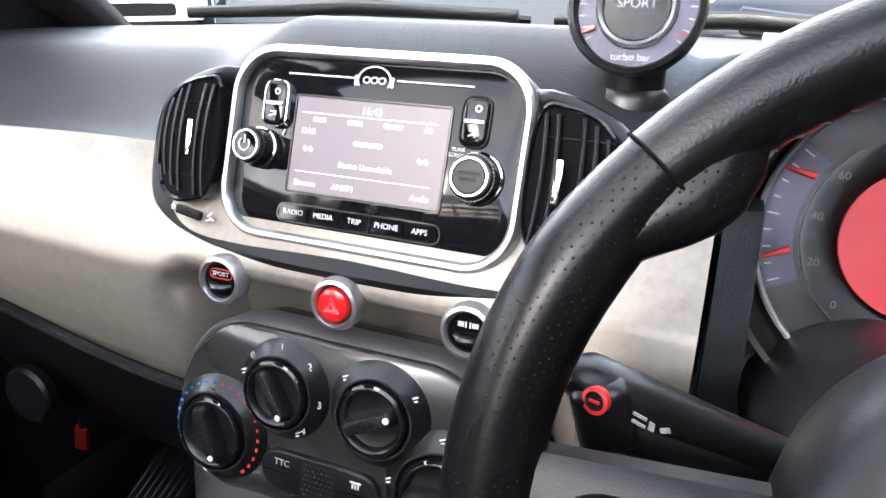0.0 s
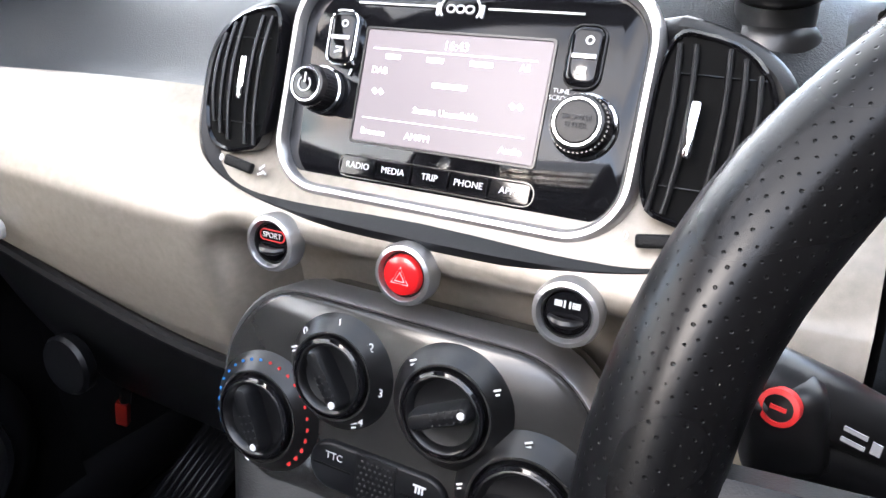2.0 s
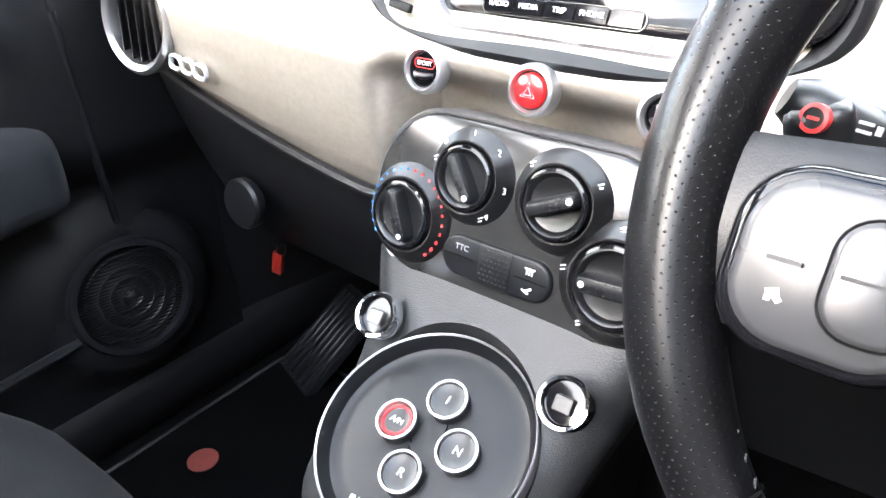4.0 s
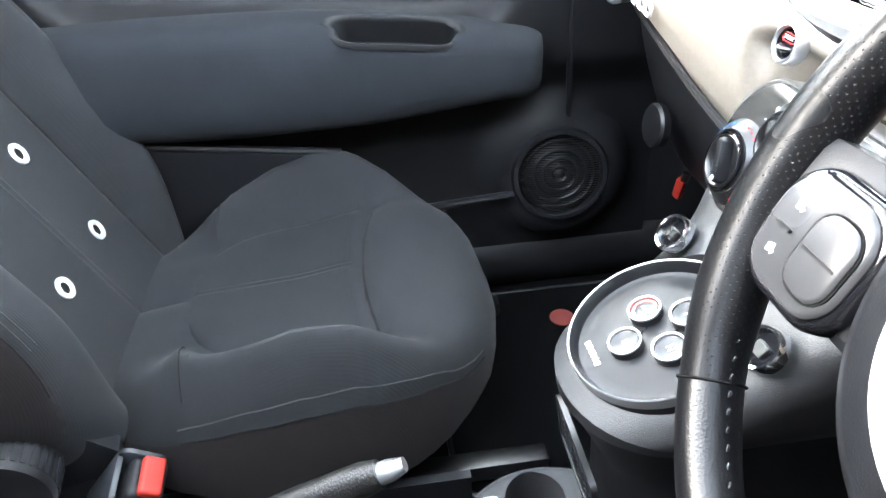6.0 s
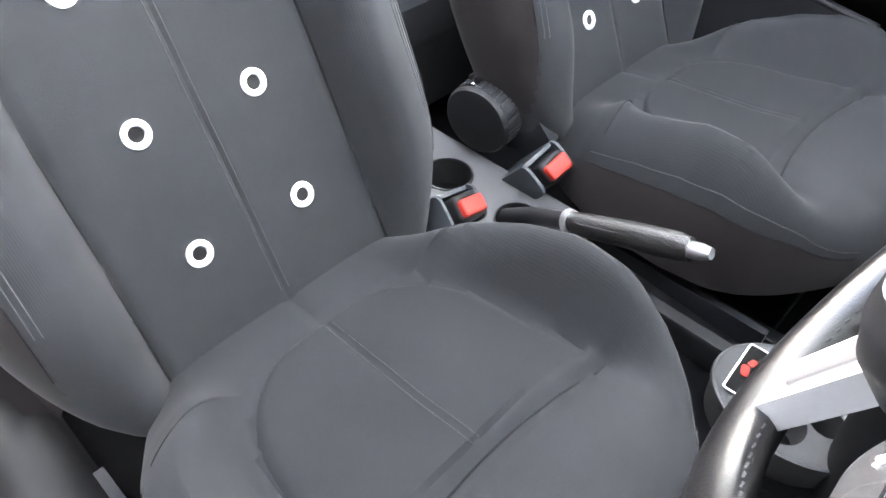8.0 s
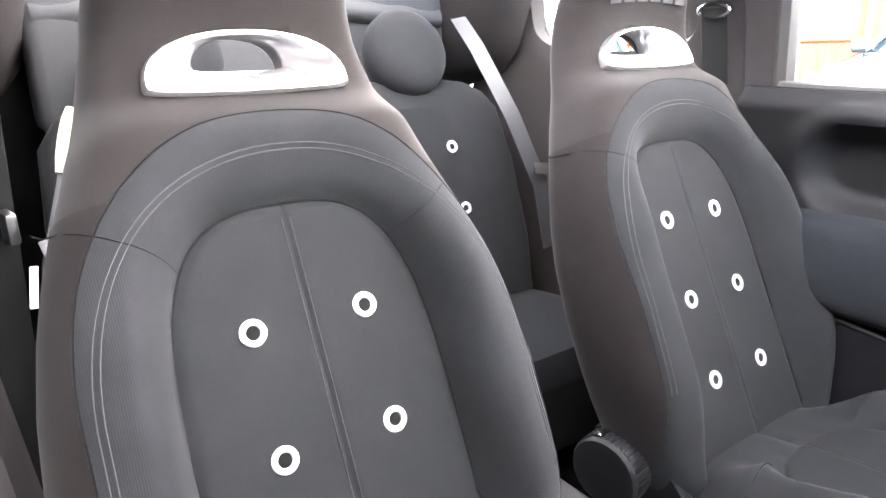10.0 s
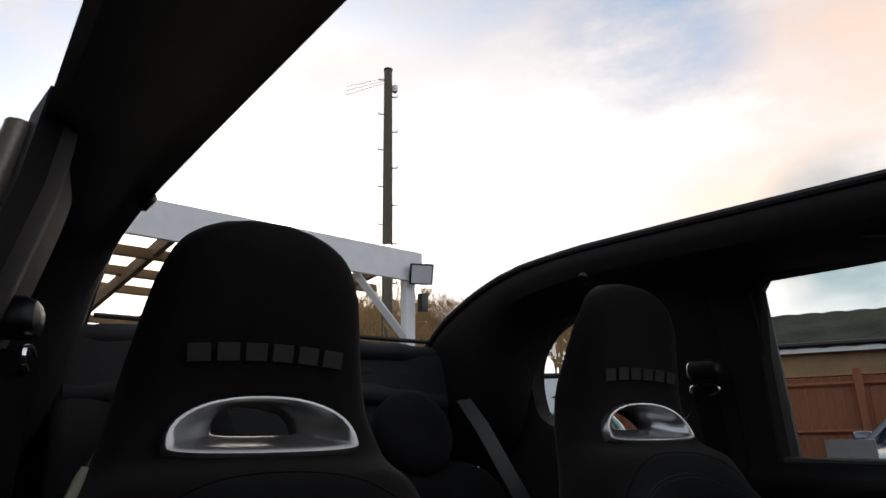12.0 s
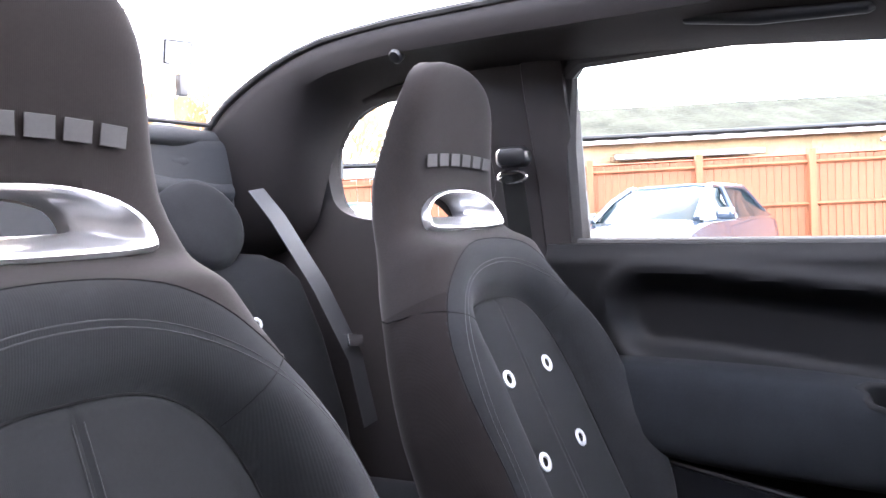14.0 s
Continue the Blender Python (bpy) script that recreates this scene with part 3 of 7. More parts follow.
for side, nm in ((-1, "left"), (1, "right")):
    setting("wall_" + nm, loft(quarter_rings(side), loop=True), LINER, "dark moulded rear side panel round a D-shaped window", "side panel")
    pane = setting("window_quarter_" + nm, loft([[(side * (side_x(z) + d), y, z) for y, z in quarter_outline()] for d in (0.004, 0.008)]), GLASS, "small fixed rear side window", "window")
    pane.visible_shadow = False
pane = setting("window_door", sheet(lambda u, v: (-(side_x(1.0 + 0.40 * v) + 0.012), 0.35 - 1.27 * u - 0.45 * v * (1 - u), 1.0 + 0.40 * v), 10, 6, (-0.004, 0, 0)), GLASS, "clear passenger door window, wound up", "window")
pane.visible_shadow = False
# the upper door frame behind the rail
setting("trim_door_frame", tube([(-0.668, -0.868, 0.99), (-0.650, -0.872, 1.2), (-0.632, -0.870, 1.335), (-0.622, -0.835, 1.368), (-0.612, -0.5, 1.356), (-0.605, -0.2, 1.315), (-0.62, 0.05, 1.22)], 0.022, 8), SEAL, "black rubber door frame seal", "seal")

# small fixed panel between the dashboard end and the windscreen pillar
for side, nm in ((-1, "left"), (1, "right")):
    setting("trim_sail_" + nm, sheet(lambda u, v: (side * (0.628 - 0.03 * v), 0.47 - 0.37 * u - 0.12 * v * (1 - u), 0.90 + (0.085 + 0.17 * u) * v), 8, 8, (side * 0.02, 0, 0)), DOORTOP, "black corner panel under the windscreen pillar", "trim")
    setting("trim_gasket_" + nm, tube([(side * 0.0, 0.512, 0.983), (side * 0.3, 0.478, 0.980), (side * 0.5, 0.432, 0.974), (side * 0.62, 0.39, 0.968)], 0.006, 6), DEEP, "black seal along the foot of the windscreen", "seal")
# ribbed rubber foot pad in the passenger footwell
foot = thing("foot_pad", (-0.49, 0.22, 0.30), "black ribbed rubber pad in the footwell", "foot pad")
FP = axes((-0.50, 0.235, 0.305), (0.95, -0.3, 0), (0.22, 0.72, 0.60))
part("base", slab(0.055, 0.095, 0.012, [(0, -0.01), (0, 0.0), (0.002, 0.003)], 4), TRIM, foot, m=FP)
for k in range(-3, 4):
    part("rib", box(0.006, 0.165, 0.006, 0.002, 1), TRIM, foot, m=FP @ pose(k * 0.014, 0, 0.004))
mat_ = thing("floor_mat", (-0.35, 0.02, 0.245), "black carpet floor mat in the passenger footwell", "floor mat")
part("carpet", slab(0.22, 0.25, 0.05, [(0, 0), (0, 0.006), (0.004, 0.009)], 5), CARPET, mat_, m=pose(-0.36, -0.02, 0.244))
part("badge", lathe([(0.022, 0.0), (0.022, 0.002), (0.012, 0.0024)], 24), mat("faded_red_print", (0.13, 0.022, 0.016), 0.7, 0, 60, 0.3), mat_, "small round faded red badge", m=pose(-0.488, -0.029, 0.2525))
part("binding", hoop(0.222, 0.252, 0.05, [(0, 0), (0, 0.009), (0.004, 0.011), (0.008, 0.009), (0.008, 0)], 5), TRIM, mat_, m=pose(-0.36, -0.02, 0.244))

# folded canvas roof behind the rear seats
fold = thing("folded_roof", (0, -1.72, 1.22), "black canvas roof folded in a stack behind the rear seats", "soft top")
for k, (z, r, dy) in enumerate(((1.298, 0.030, 0.0), (1.245, 0.034, -0.015), (1.180, 0.032, 0.012))):
    part("fold", tube([(x, -1.72 + dy - 0.03 * (x / 0.45) ** 2 + 0.006 * math.sin(x * 17 + k * 2), z + 0.006 * math.sin(x * 9 + k) - 0.012 * abs(x / 0.45) ** 3) for x in np.linspace(-0.47, 0.47, 30)],
                      [r * (1 + 0.08 * math.sin(i * 1.7 + k)) for i in range(30)], 12, flat=0.85), CANVAS, fold)
part("stack_base", box(0.98, 0.10, 0.36, 0.03, 3), CANVAS, fold, m=pose(0, -1.765, 1.118))
part("lip", tube([(x, -1.735, 1.328) for x in np.linspace(-0.43, 0.43, 9)], 0.006, 6), SEAL, fold)

for side, nm in ((-1, "left"), (1, "right")):
    setting("wall_kick_" + nm, sheet(lambda u, v: (side * (0.635 - 0.03 * u), 0.10 + 0.44 * u, 0.24 + 0.72 * v), 6, 6, (side * 0.02, 0, 0)), TRIM, "black footwell side panel", "side panel")

# the driver's door, out of view, is set part open to block side light
open_door = tagged(new("door_2"), "beige driver's door standing part open, unseen, blocking side light", "car door", kind="structure")
DM = pose(0.70, 0.17, 0, 0, 0, 34)
part("panel", sheet(lambda u, v: (-0.035 * math.sin(math.pi * v), -1.05 * u, 0.30 + 0.70 * v), 12, 12, (0.05, 0, 0)), DOORTOP, open_door, m=DM)
part("skin", sheet(lambda u, v: (0.062 + 0.03 * math.sin(math.pi * v), -1.05 * u, 0.28 + 0.72 * v), 12, 12, (0.01, 0, 0)), PAINT, open_door, "metallic beige outer skin", m=DM)
# painted body edge behind the open door
setting("trim_door_jamb", tube([(0.70, -0.93, 0.30), (0.705, -0.92, 0.60), (0.70, -0.93, 0.95), (0.665, -0.94, 1.2), (0.63, -0.93, 1.38)], 0.018, 10), PAINT, "metallic beige door jamb behind the driver's seat", "door jamb")

grab = thing("grab_handle", (-0.53, -0.55, 1.39), "black folding grab handle on the roof rail", "grab handle")
part("handle", tube([(-0.530, -0.62, 1.385), (-0.508, -0.605, 1.372), (-0.502, -0.50, 1.350), (-0.506, -0.36, 1.336), (-0.528, -0.34, 1.345)], [0.010, 0.012, 0.014, 0.012, 0.010], 10), TRIM, grab)

# ---- dashboard ----
DASH_ROOT = thing("dashboard", (0, 0.2, 0.7), "car dashboard with a metallic beige fascia and dark grained top", "dashboard")
SECTION = [(0.0, 0.066, 0.940), (0.12, 0.049, 0.926), (0.25, 0.030, 0.904), (0.36, 0.016, 0.886), (0.47, 0.007, 0.866), (0.60, 0.008, 0.838), (0.75, 0.014, 0.800), (0.88, 0.024, 0.768), (1.0, 0.042, 0.742)]


def fascia(u, v):
    x = -0.63 + 0.842 * u
    i = next(k for k in range(8) if v <= SECTION[k + 1][0] + 1e-9)
    a, b = SECTION[i], SECTION[i + 1]
    f = (v - a[0]) / (b[0] - a[0])
    y, z = a[1] + (b[1] - a[1]) * f, a[2] + (b[2] - a[2]) * f
    lift = 0.064 * max(0.0, (abs(x) - 0.18) / 0.31) ** 1.4
    z += lift * v ** 1.3 - 0.010 * (1 - v) * step(0.2, 0.6, abs(x))
    y += 0.10 * max(0.0, (abs(x) - 0.45) / 0.18) ** 2 * 0.5
    # hollow round the heater panel
    dx = abs(x) - 0.120
    dz = z - 0.842
    d = max(dx, dz) if dx < 0 or dz < 0 else math.hypot(dx, dz)
    y += 0.055 * (1 - step(-0.004, 0.036, d))
    return (x, y, z)


part("fascia", sheet(fascia, 130, 50, (0, 0.03, 0)), PAINT, DASH_ROOT, "metallic beige painted fascia")


def dash_top(u, v):
    x = -0.64 + 1.28 * u
    y0 = 0.066 + 0.17 * step(0.185, 0.215, x) * (1 - step(0.43, 0.46, x))
    y = y0 + (0.506 - y0) * v - 0.10 * v * (x / 0.64) ** 2
    z = 0.940 - 0.010 * step(0.2, 0.6, abs(x)) + 0.052 * step(0.0, 0.35, v) - 0.006 * step(0.6, 1.0, v)
    z += 0.030 * step(0.02, 0.2, v) * (1 - step(0.13, 0.22, abs(x))) * (1 - step(0.30, 0.55, v))
    return (x, y, z)


part("top_pad", sheet(dash_top, 90, 30, (0, 0, -0.03)), DASH, DASH_ROOT, "dark grained soft dashboard top")
part("lower_edge", tube([Vector(fascia(u, 1.0)) + Vector((0, -0.004, -0.004)) for u in np.linspace(0.0, 0.595, 30)], 0.006, 8), TRIM, DASH_ROOT)
# dark lower dash and glovebox
def lower(u, v):
    x = -0.62 + 0.50 * u
    top = Vector(fascia((x + 0.63) / 0.842, 1.0))
    return (x, top.y + 0.008 + 0.09 * v ** 1.5, top.z - 0.006 - (top.z - 0.565 + 0.02 * u) * v)
part("glovebox", sheet(lower, 30, 14, (0, 0.06, 0)), TRIM, DASH_ROOT, "black glovebox under the fascia")
part("lower_right", sheet(lambda u, v: (0.12 + 0.50 * u, 0.05 + 0.09 * v, 0.742 + 0.03 * u - 0.2 * v), 10, 8, (0, 0.05, 0)), TRIM, DASH_ROOT)
part("column_surround", sheet(lambda u, v: (0.206 + 0.42 * u, 0.020 + 0.075 * v, 0.742 + 0.115 * v), 10, 8, (0, 0.05, 0)), TRIM, DASH_ROOT)
part("side_fill", sheet(lambda u, v: (0.206 + 0.004 * u, 0.075 + 0.137 * u, 0.742 + 0.215 * v), 6, 6, (0.01, 0, 0)), TRIM, DASH_ROOT)


def column_cheek(u, v):
    """The grey panel that carries the fascia's curve on to the instrument bowl."""
    x, y, z = fascia(1.0, v)
    return (x + 0.004 + 0.020 * u, y + 0.003 + 0.010 * u, z)


part("column_cheek", sheet(column_cheek, 8, 40, (0, 0.03, 0)), DASH, DASH_ROOT, "dark panel beside the steering column")
part("back_fill", sheet(lambda u, v: (0.206 + 0.42 * u, 0.16, 0.80 + 0.185 * v), 6, 6, (0, 0.02, 0)), TRIM, DASH_ROOT)
latch = part("latch", lathe([(0.030, -0.01), (0.031, 0.0), (0.028, 0.004), (0.010, 0.005)], 32), TRIM, DASH_ROOT, m=facing((-0.405, 0.052, 0.655), (0.02, -0.99, 0.1)))
# plain orange-red tab hanging on a short black stem
tab = thing("hanging_tab", (-0.487, 0.154, 0.502), "small orange-red tab hanging under the glovebox", "tab")
part("tab", box(0.016, 0.010, 0.040, 0.003), BUCKLE_RED, tab, m=pose(-0.487, 0.150, 0.500, 8, 15, 20))
part("stem", tube([(-0.480, 0.155, 0.53), (-0.482, 0.152, 0.515)], 0.007, 8), BLACK, tab)

# raised badge on the fascia, as plain loops
badge = thing("badge", (-0.387, 0.006, 0.826), "chrome badge of joined rounded loops on the beige fascia", "badge")
for k, dx in enumerate((-0.0195, 0.0, 0.0195)):
    part("loop", hoop(0.0105, 0.0085, 0.007, [(0, 0), (0.0004, 0.003), (0.002, 0.004), (0.0036, 0.003), (0.004, 0)], 5), EYELET, badge, m=axes((-0.387 + dx, 0.0065 + 0.0002 * k, 0.826 - dx * 0.10), (1, 0, -0.12), (0.1, 0.08, 1)))

# end vent by the door
end_vent = thing("air_vent", (-0.545, 0.02, 0.87), "round black air vent in a silver ring on the fascia", "air vent")
EV = facing((-0.447, -0.002, 0.866), (0.35, -0.93, 0.12))
part("ring", ringed([(0.046, -0.03), (0.048, 0.004), (0.044, 0.009), (0.039, 0.004), (0.038, -0.03)], 40), SILVER, end_vent, m=EV @ Matrix.Diagonal((0.8, 1.12, 1, 1)))
part("cup", lathe([(0.038, -0.012), (0.037, -0.010)], 32), DEEP, end_vent, m=EV @ Matrix.Diagonal((0.8, 1.12, 1, 1)))
for k in range(-2, 3):
    part("slat", box(2 * math.sqrt(0.036 ** 2 - (k * 0.012) ** 2), 0.002, 0.02, 0.0006, 1), BLACK, end_vent, m=EV @ Matrix.Diagonal((0.8, 1.12, 1, 1)) @ pose(0, 0, 0, 0, 0, 90) @ pose(0, k * 0.012, -0.002, 25))

# ---- radio and the two centre vents ----
RAD = axes((0, 0.055, 0.957), (1, 0, 0), (0, 0.380, 0.925))
centre = thing("centre_vents", (0, 0.05, 0.93), "dark oval centre housing with two side air vents", "air vent")


def oval(n, w, h, cy, p=2.6):
    out = []
    for k in range(n):
        a = 2 * math.pi * k / n
        c, s = math.cos(a), math.sin(a)
        out.append((w * abs(c) ** (2 / p) * (1 if c > 0 else -1), cy + h * abs(s) ** (2 / p) * (1 if s > 0 else -1)))
    return out


def housing_ring(i, z):
    return [(x, y, z - 0.30 * (x ** 2) - 0.018 * (1 - step(0.098, 0.116, abs(x))) * step(-0.03, 0.004, z) * step(-0.064, -0.050, y)) for x, y in oval(96, 0.172 - i, 0.069 - i, -0.018, 3.4)]


part("housing", loft([housing_ring(0, -0.06), housing_ring(0, 0.006), housing_ring(0.002, 0.010), housing_ring(0.006, 0.012), housing_ring(0.010, 0.010), housing_ring(0.016, 0.006), housing_ring(0.022, -0.016)]), TRIM, centre, m=RAD)


def vent_slot(side, i, z, n=36):
    """D-shaped mouth: straight towards the radio, rounded outwards."""
    pts = []
    for k in range(n):
        a = 2 * math.pi * k / n
        c, s = math.cos(a), math.sin(a)
        x = 0.130 + (0.030 if c > 0 else 0.021) * abs(c) ** (0.8 if c > 0 else 0.35) * (1 if c > 0 else -1) * (1 - i / 0.03)
        y = -0.008 + 0.041 * abs(s) ** 0.8 * (1 if s > 0 else -1) * (1 - i / 0.04) - 0.006 * (x - 0.13) / 0.03
        pts.append((side * x, y, z - 0.30 * x * x))
    return pts if side > 0 else pts[::-1]


for side in (-1, 1):
    part("mouth", loft([vent_slot(side, -0.0022, 0.004), vent_slot(side, -0.0025, 0.013), vent_slot(side, -0.0008, 0.0145), vent_slot(side, 0.0006, 0.013), vent_slot(side, 0.001, 0.004)], loop=True), GLOSS, centre, m=RAD)
    part("cavity", loft([vent_slot(side, 0.0006, 0.0125), vent_slot(side, 0.0008, 0.0115)]), DEEP, centre, m=RAD)
    for k, dx in enumerate((-0.0150, -0.0080, 0.0065, 0.0135, 0.0205)):
        x = 0.130 + dx
        half = 0.038 * math.sqrt(max(0.05, 1 - (max(dx, 0) / 0.029) ** 2))
        pts = [(side * (x + 0.0025 * (1 - f * f)), -0.008 + half * f, 0.0150 - 0.30 * x * x + 0.002 * (1 - f * f)) for f in np.linspace(-1, 1, 9)]
        part("fin", tube(pts, 0.0014, 8, flat=1.0), TRIM, centre, m=RAD)
    for f in (-0.62, 0.62):
        part("cross_fin", tube([(side * (0.114 + 0.02 * k), -0.008 + 0.041 * f, 0.0135 - 0.30 * (0.114 + 0.02 * k) ** 2) for k in range(3)], 0.0004, 5), BLACK, centre, m=RAD)
    slider = part("slider", box(0.0045, 0.026, 0.004, 0.0018), CHROME, centre, "chrome vent slider", m=RAD @ pose(side * 0.1275, -0.008, 0.0195 - 0.30 * 0.0163, 0, 0, 0))
    part("thumbwheel", box(0.022, 0.0065, 0.004, 0.0028, 3), DOORTOP, centre, m=RAD @ pose(side * 0.1235, -0.0585, 0.0155 - 0.30 * 0.015, 0, 0, side * 9))
    text("print", "0", 0.006, WHITE, RAD @ pose(0.1235 * side - 0.016, -0.058 + (0.0015 if side < 0 else -0.001), 0.0135 - 0.30 * 0.0145), centre)
    bars("print", [(0, 0.002, 0.0022, 0.0006, 40), (0.002, -0.001, 0.0018, 0.0006, -30), (-0.001, -0.002, 0.0018, 0.0006, 20)], WHITE, RAD @ pose(0.1235 * side + 0.016, -0.060, 0.0140 - 0.30 * 0.016), centre)

radio = thing("car_radio", (0, 0.055, 0.957), "touchscreen car radio, switched on, in a silver rounded frame", "radio")
part("frame", hoop(0.1065, 0.0652, 0.034, [(0, -0.03), (0, 0.003), (0.0010, 0.0060), (0.003, 0.0075), (0.0055, 0.0072), (0.0072, 0.0052), (0.0078, 0.0), (0.0078, -0.03)], 10, 0.0015, -0.0035), SILVER, radio, "satin silver frame", m=RAD)
part("front_panel", slab(0.0990, 0.0577, 0.027, [(0, -0.03), (0, 0.0015), (0.001, 0.002)], 10, 0.0015, -0.0035), GLOSS, radio, "gloss black front panel", m=RAD)
SCREEN = mat("lit_display", (0.115, 0.098, 0.104), 0.36, 0, 10, 0.03, emit=0.75, spec=0.34)
LIT_INK = mat("lit_white_print", (0.85, 0.84, 0.86), 0.5, 0, 10, 0.02, emit=0.65)
part("screen", slab(0.0540, 0.0310, 0.001, [(0, 0), (0, 0.0028), (0.0004, 0.0030)], 2, 0.0008, -0.0022), SCREEN, radio, "grey lit display", smooth=False, m=RAD)
part("screen_edge", hoop(0.0557, 0.0327, 0.001, [(0, 0.001), (0.0002, 0.0034), (0.0014, 0.0034), (0.0017, 0.001)], 2, 0.0008, -0.0022), BLACK, radio, m=RAD)
for body, x, y, s in (("16:43", 0.002, 0.0225, 0.0068), ("Browse", -0.040, -0.0275, 0.0052), ("DAB", -0.042, 0.0065, 0.0052), ("AM/FM", -0.012, -0.0275, 0.0052), ("Audio", 0.042, -0.0275, 0.0052), ("All", 0.042, 0.0145, 0.0052), ("Station Unavailable", 0.002, -0.0130, 0.0050)):
    text("print", body, s, LIT_INK, RAD @ pose(x, y, 0.0034), radio, 0.0001)
bars("print", [(-0.035, 0.0145, 0.0045, 0.0013, 0), (-0.009, 0.0145, 0.005, 0.0013, 0), (0.018, 0.0145, 0.0065, 0.0013, 0), (0.002, 0.0015, 0.010, 0.0013, 0), (-0.043, -0.005, 0.0012, 0.0016, 45), (-0.039, -0.005, 0.0012, 0.0016, 45), (0.039, -0.005, 0.0012, 0.0016, 45), (0.043, -0.005, 0.0012, 0.0016, 45), (0, -0.0200, 0.048, 0.0002, 0), (0, 0.0185, 0.048, 0.0003, 0)], LIT_INK, RAD @ pose(0, 0, 0.0034), radio, 0.0002)
# white line with a headset emblem
bars("emblem_line", [(-0.0385, 0.0432, 0.0245, 0.0005, 0), (0.0415, 0.0432, 0.0255, 0.0005, 0)], WHITE, RAD @ pose(0, 0, 0.0025), radio)
emblem = tube([(0.0115 * math.cos(a), 0.0425 + 0.0085 * math.sin(a), 0.0025) for a in np.linspace(-0.5, math.pi + 0.5, 22)], 0.0007, 5)
part("emblem", emblem, WHITE, radio, m=RAD)
for dx in (-0.0055, 0, 0.0055):
    part("emblem_loop", hoop(0.0028, 0.0024, 0.0022, [(0, 0.002), (0.0003, 0.0028), (0.0009, 0.0028), (0.0011, 0.002)], 4, dx, 0.0425), WHITE, radio, m=RAD)
for dx in (-1, 1):
    part("emblem_pad", slab(0.0012, 0.0035, 0.001, [(0, 0.002), (0.0002, 0.0028)], 3, dx * 0.0128, 0.0418), WHITE, radio, m=RAD)
# lower key strip
part("key_strip", hoop(0.0590, 0.0066, 0.0060, [(0, 0.001), (0.0002, 0.0030), (0.0008, 0.0030), (0.001, 0.001)], 6, 0, -0.0480), HEATER, radio, m=RAD)
for k, word in enumerate(("RADIO", "MEDIA", "TRIP", "PHONE", "APPS")):
    x = -0.0456 + 0.0228 * k
    key = part("key", slab(0.0110, 0.0052, 0.0015, [(0, 0.0), (0, 0.0032), (0.0004, 0.0037)], 4, x, -0.0478), GLOSS, radio, m=RAD)
    text("print", word, 0.0050, WHITE, RAD @ pose(x, -0.0475, 0.0040), key, 0.0001)


def rotary(name, x, y, r, word):
    """A stepped rotary knob with a silver line and a rubbered grip."""
    m = RAD @ pose(x, y, 0.001)
    kn = part(name, lathe([(r * 1.16, 0.0), (r * 1.16, 0.003), (r * 1.04, 0.0045), (r * 0.98, 0.005), (r * 0.95, 0.016), (r * 0.90, 0.0185), (r * 0.80, 0.019)], 48), BLACK, radio, "black rotary knob", m=m)
    part("ring", ringed([(r * 1.12, 0.0028), (r * 1.14, 0.0048), (r * 1.06, 0.0052), (r * 1.04, 0.0035)], 48), CHROME, kn, m=m)
    part("ring", ringed([(r * 0.80, 0.0165), (r * 0.80, 0.0195), (r * 0.74, 0.0195), (r * 0.74, 0.0165)], 48), CHROME, kn, m=m)
    part("cap", lathe([(r * 0.73, 0.016), (r * 0.73, 0.0185), (r * 0.66, 0.0195), (r * 0.2, 0.0198)], 40), GLOSS if word == "" else TRIM, kn, m=m)
    teeth = bmesh.new()
    for k in range(40):
        a = 2 * math.pi * k / 40
        bmesh.ops.create_cube(teeth, size=1.0, matrix=pose(r * 0.965 * math.cos(a), r * 0.965 * math.sin(a), 0.0105, 0, 0, math.degrees(a)) @ Matrix.Diagonal((0.0012, 0.0010, 0.009, 1)))
    tagged(part("grip", teeth, BLACK, kn, smooth=False, m=m), kind="stuff")
    return kn


power = rotary("knob", -0.0775, -0.0080, 0.0120, "")
tune = rotary("knob", 0.0775, -0.0110, 0.0142, "BROWSE")
text("print", "BROWSE\nENTER", 0.0036, BELT, RAD @ pose(0.0775, -0.0110, 0.0215), tune, 0.0001)
part("print", tube([(-0.0775 + 0.004 * math.cos(a), -0.0080 + 0.004 * math.sin(a), 0.0212) for a in np.linspace(2.2, 7.2, 16)], 0.0005, 5), WHITE, power, m=RAD)
bars("print", [(0, 0, 0.0005, 0.0026, 0)], WHITE, RAD @ pose(-0.0775, -0.0045, 0.0213), power)
text("print", "VOL", 0.0034, WHITE, RAD @ pose(-0.0625, 0.0095, 0.0026), radio, 0.0001)
text("print", "TUNE\nSCROLL", 0.0034, WHITE, RAD @ pose(0.0625, 0.0035, 0.0026), radio, 0.0001)
bars("print", [(-0.0655, 0.0125, 0.0026, 0.0008, -20), (-0.0615, 0.004, 0.002, 0.0006, 70), (0.0690, 0.0080, 0.0026, 0.0008, 15), (0.0635, -0.0035, 0.002, 0.0007, 50)], WHITE, RAD @ pose(0, 0, 0.0026), radio)
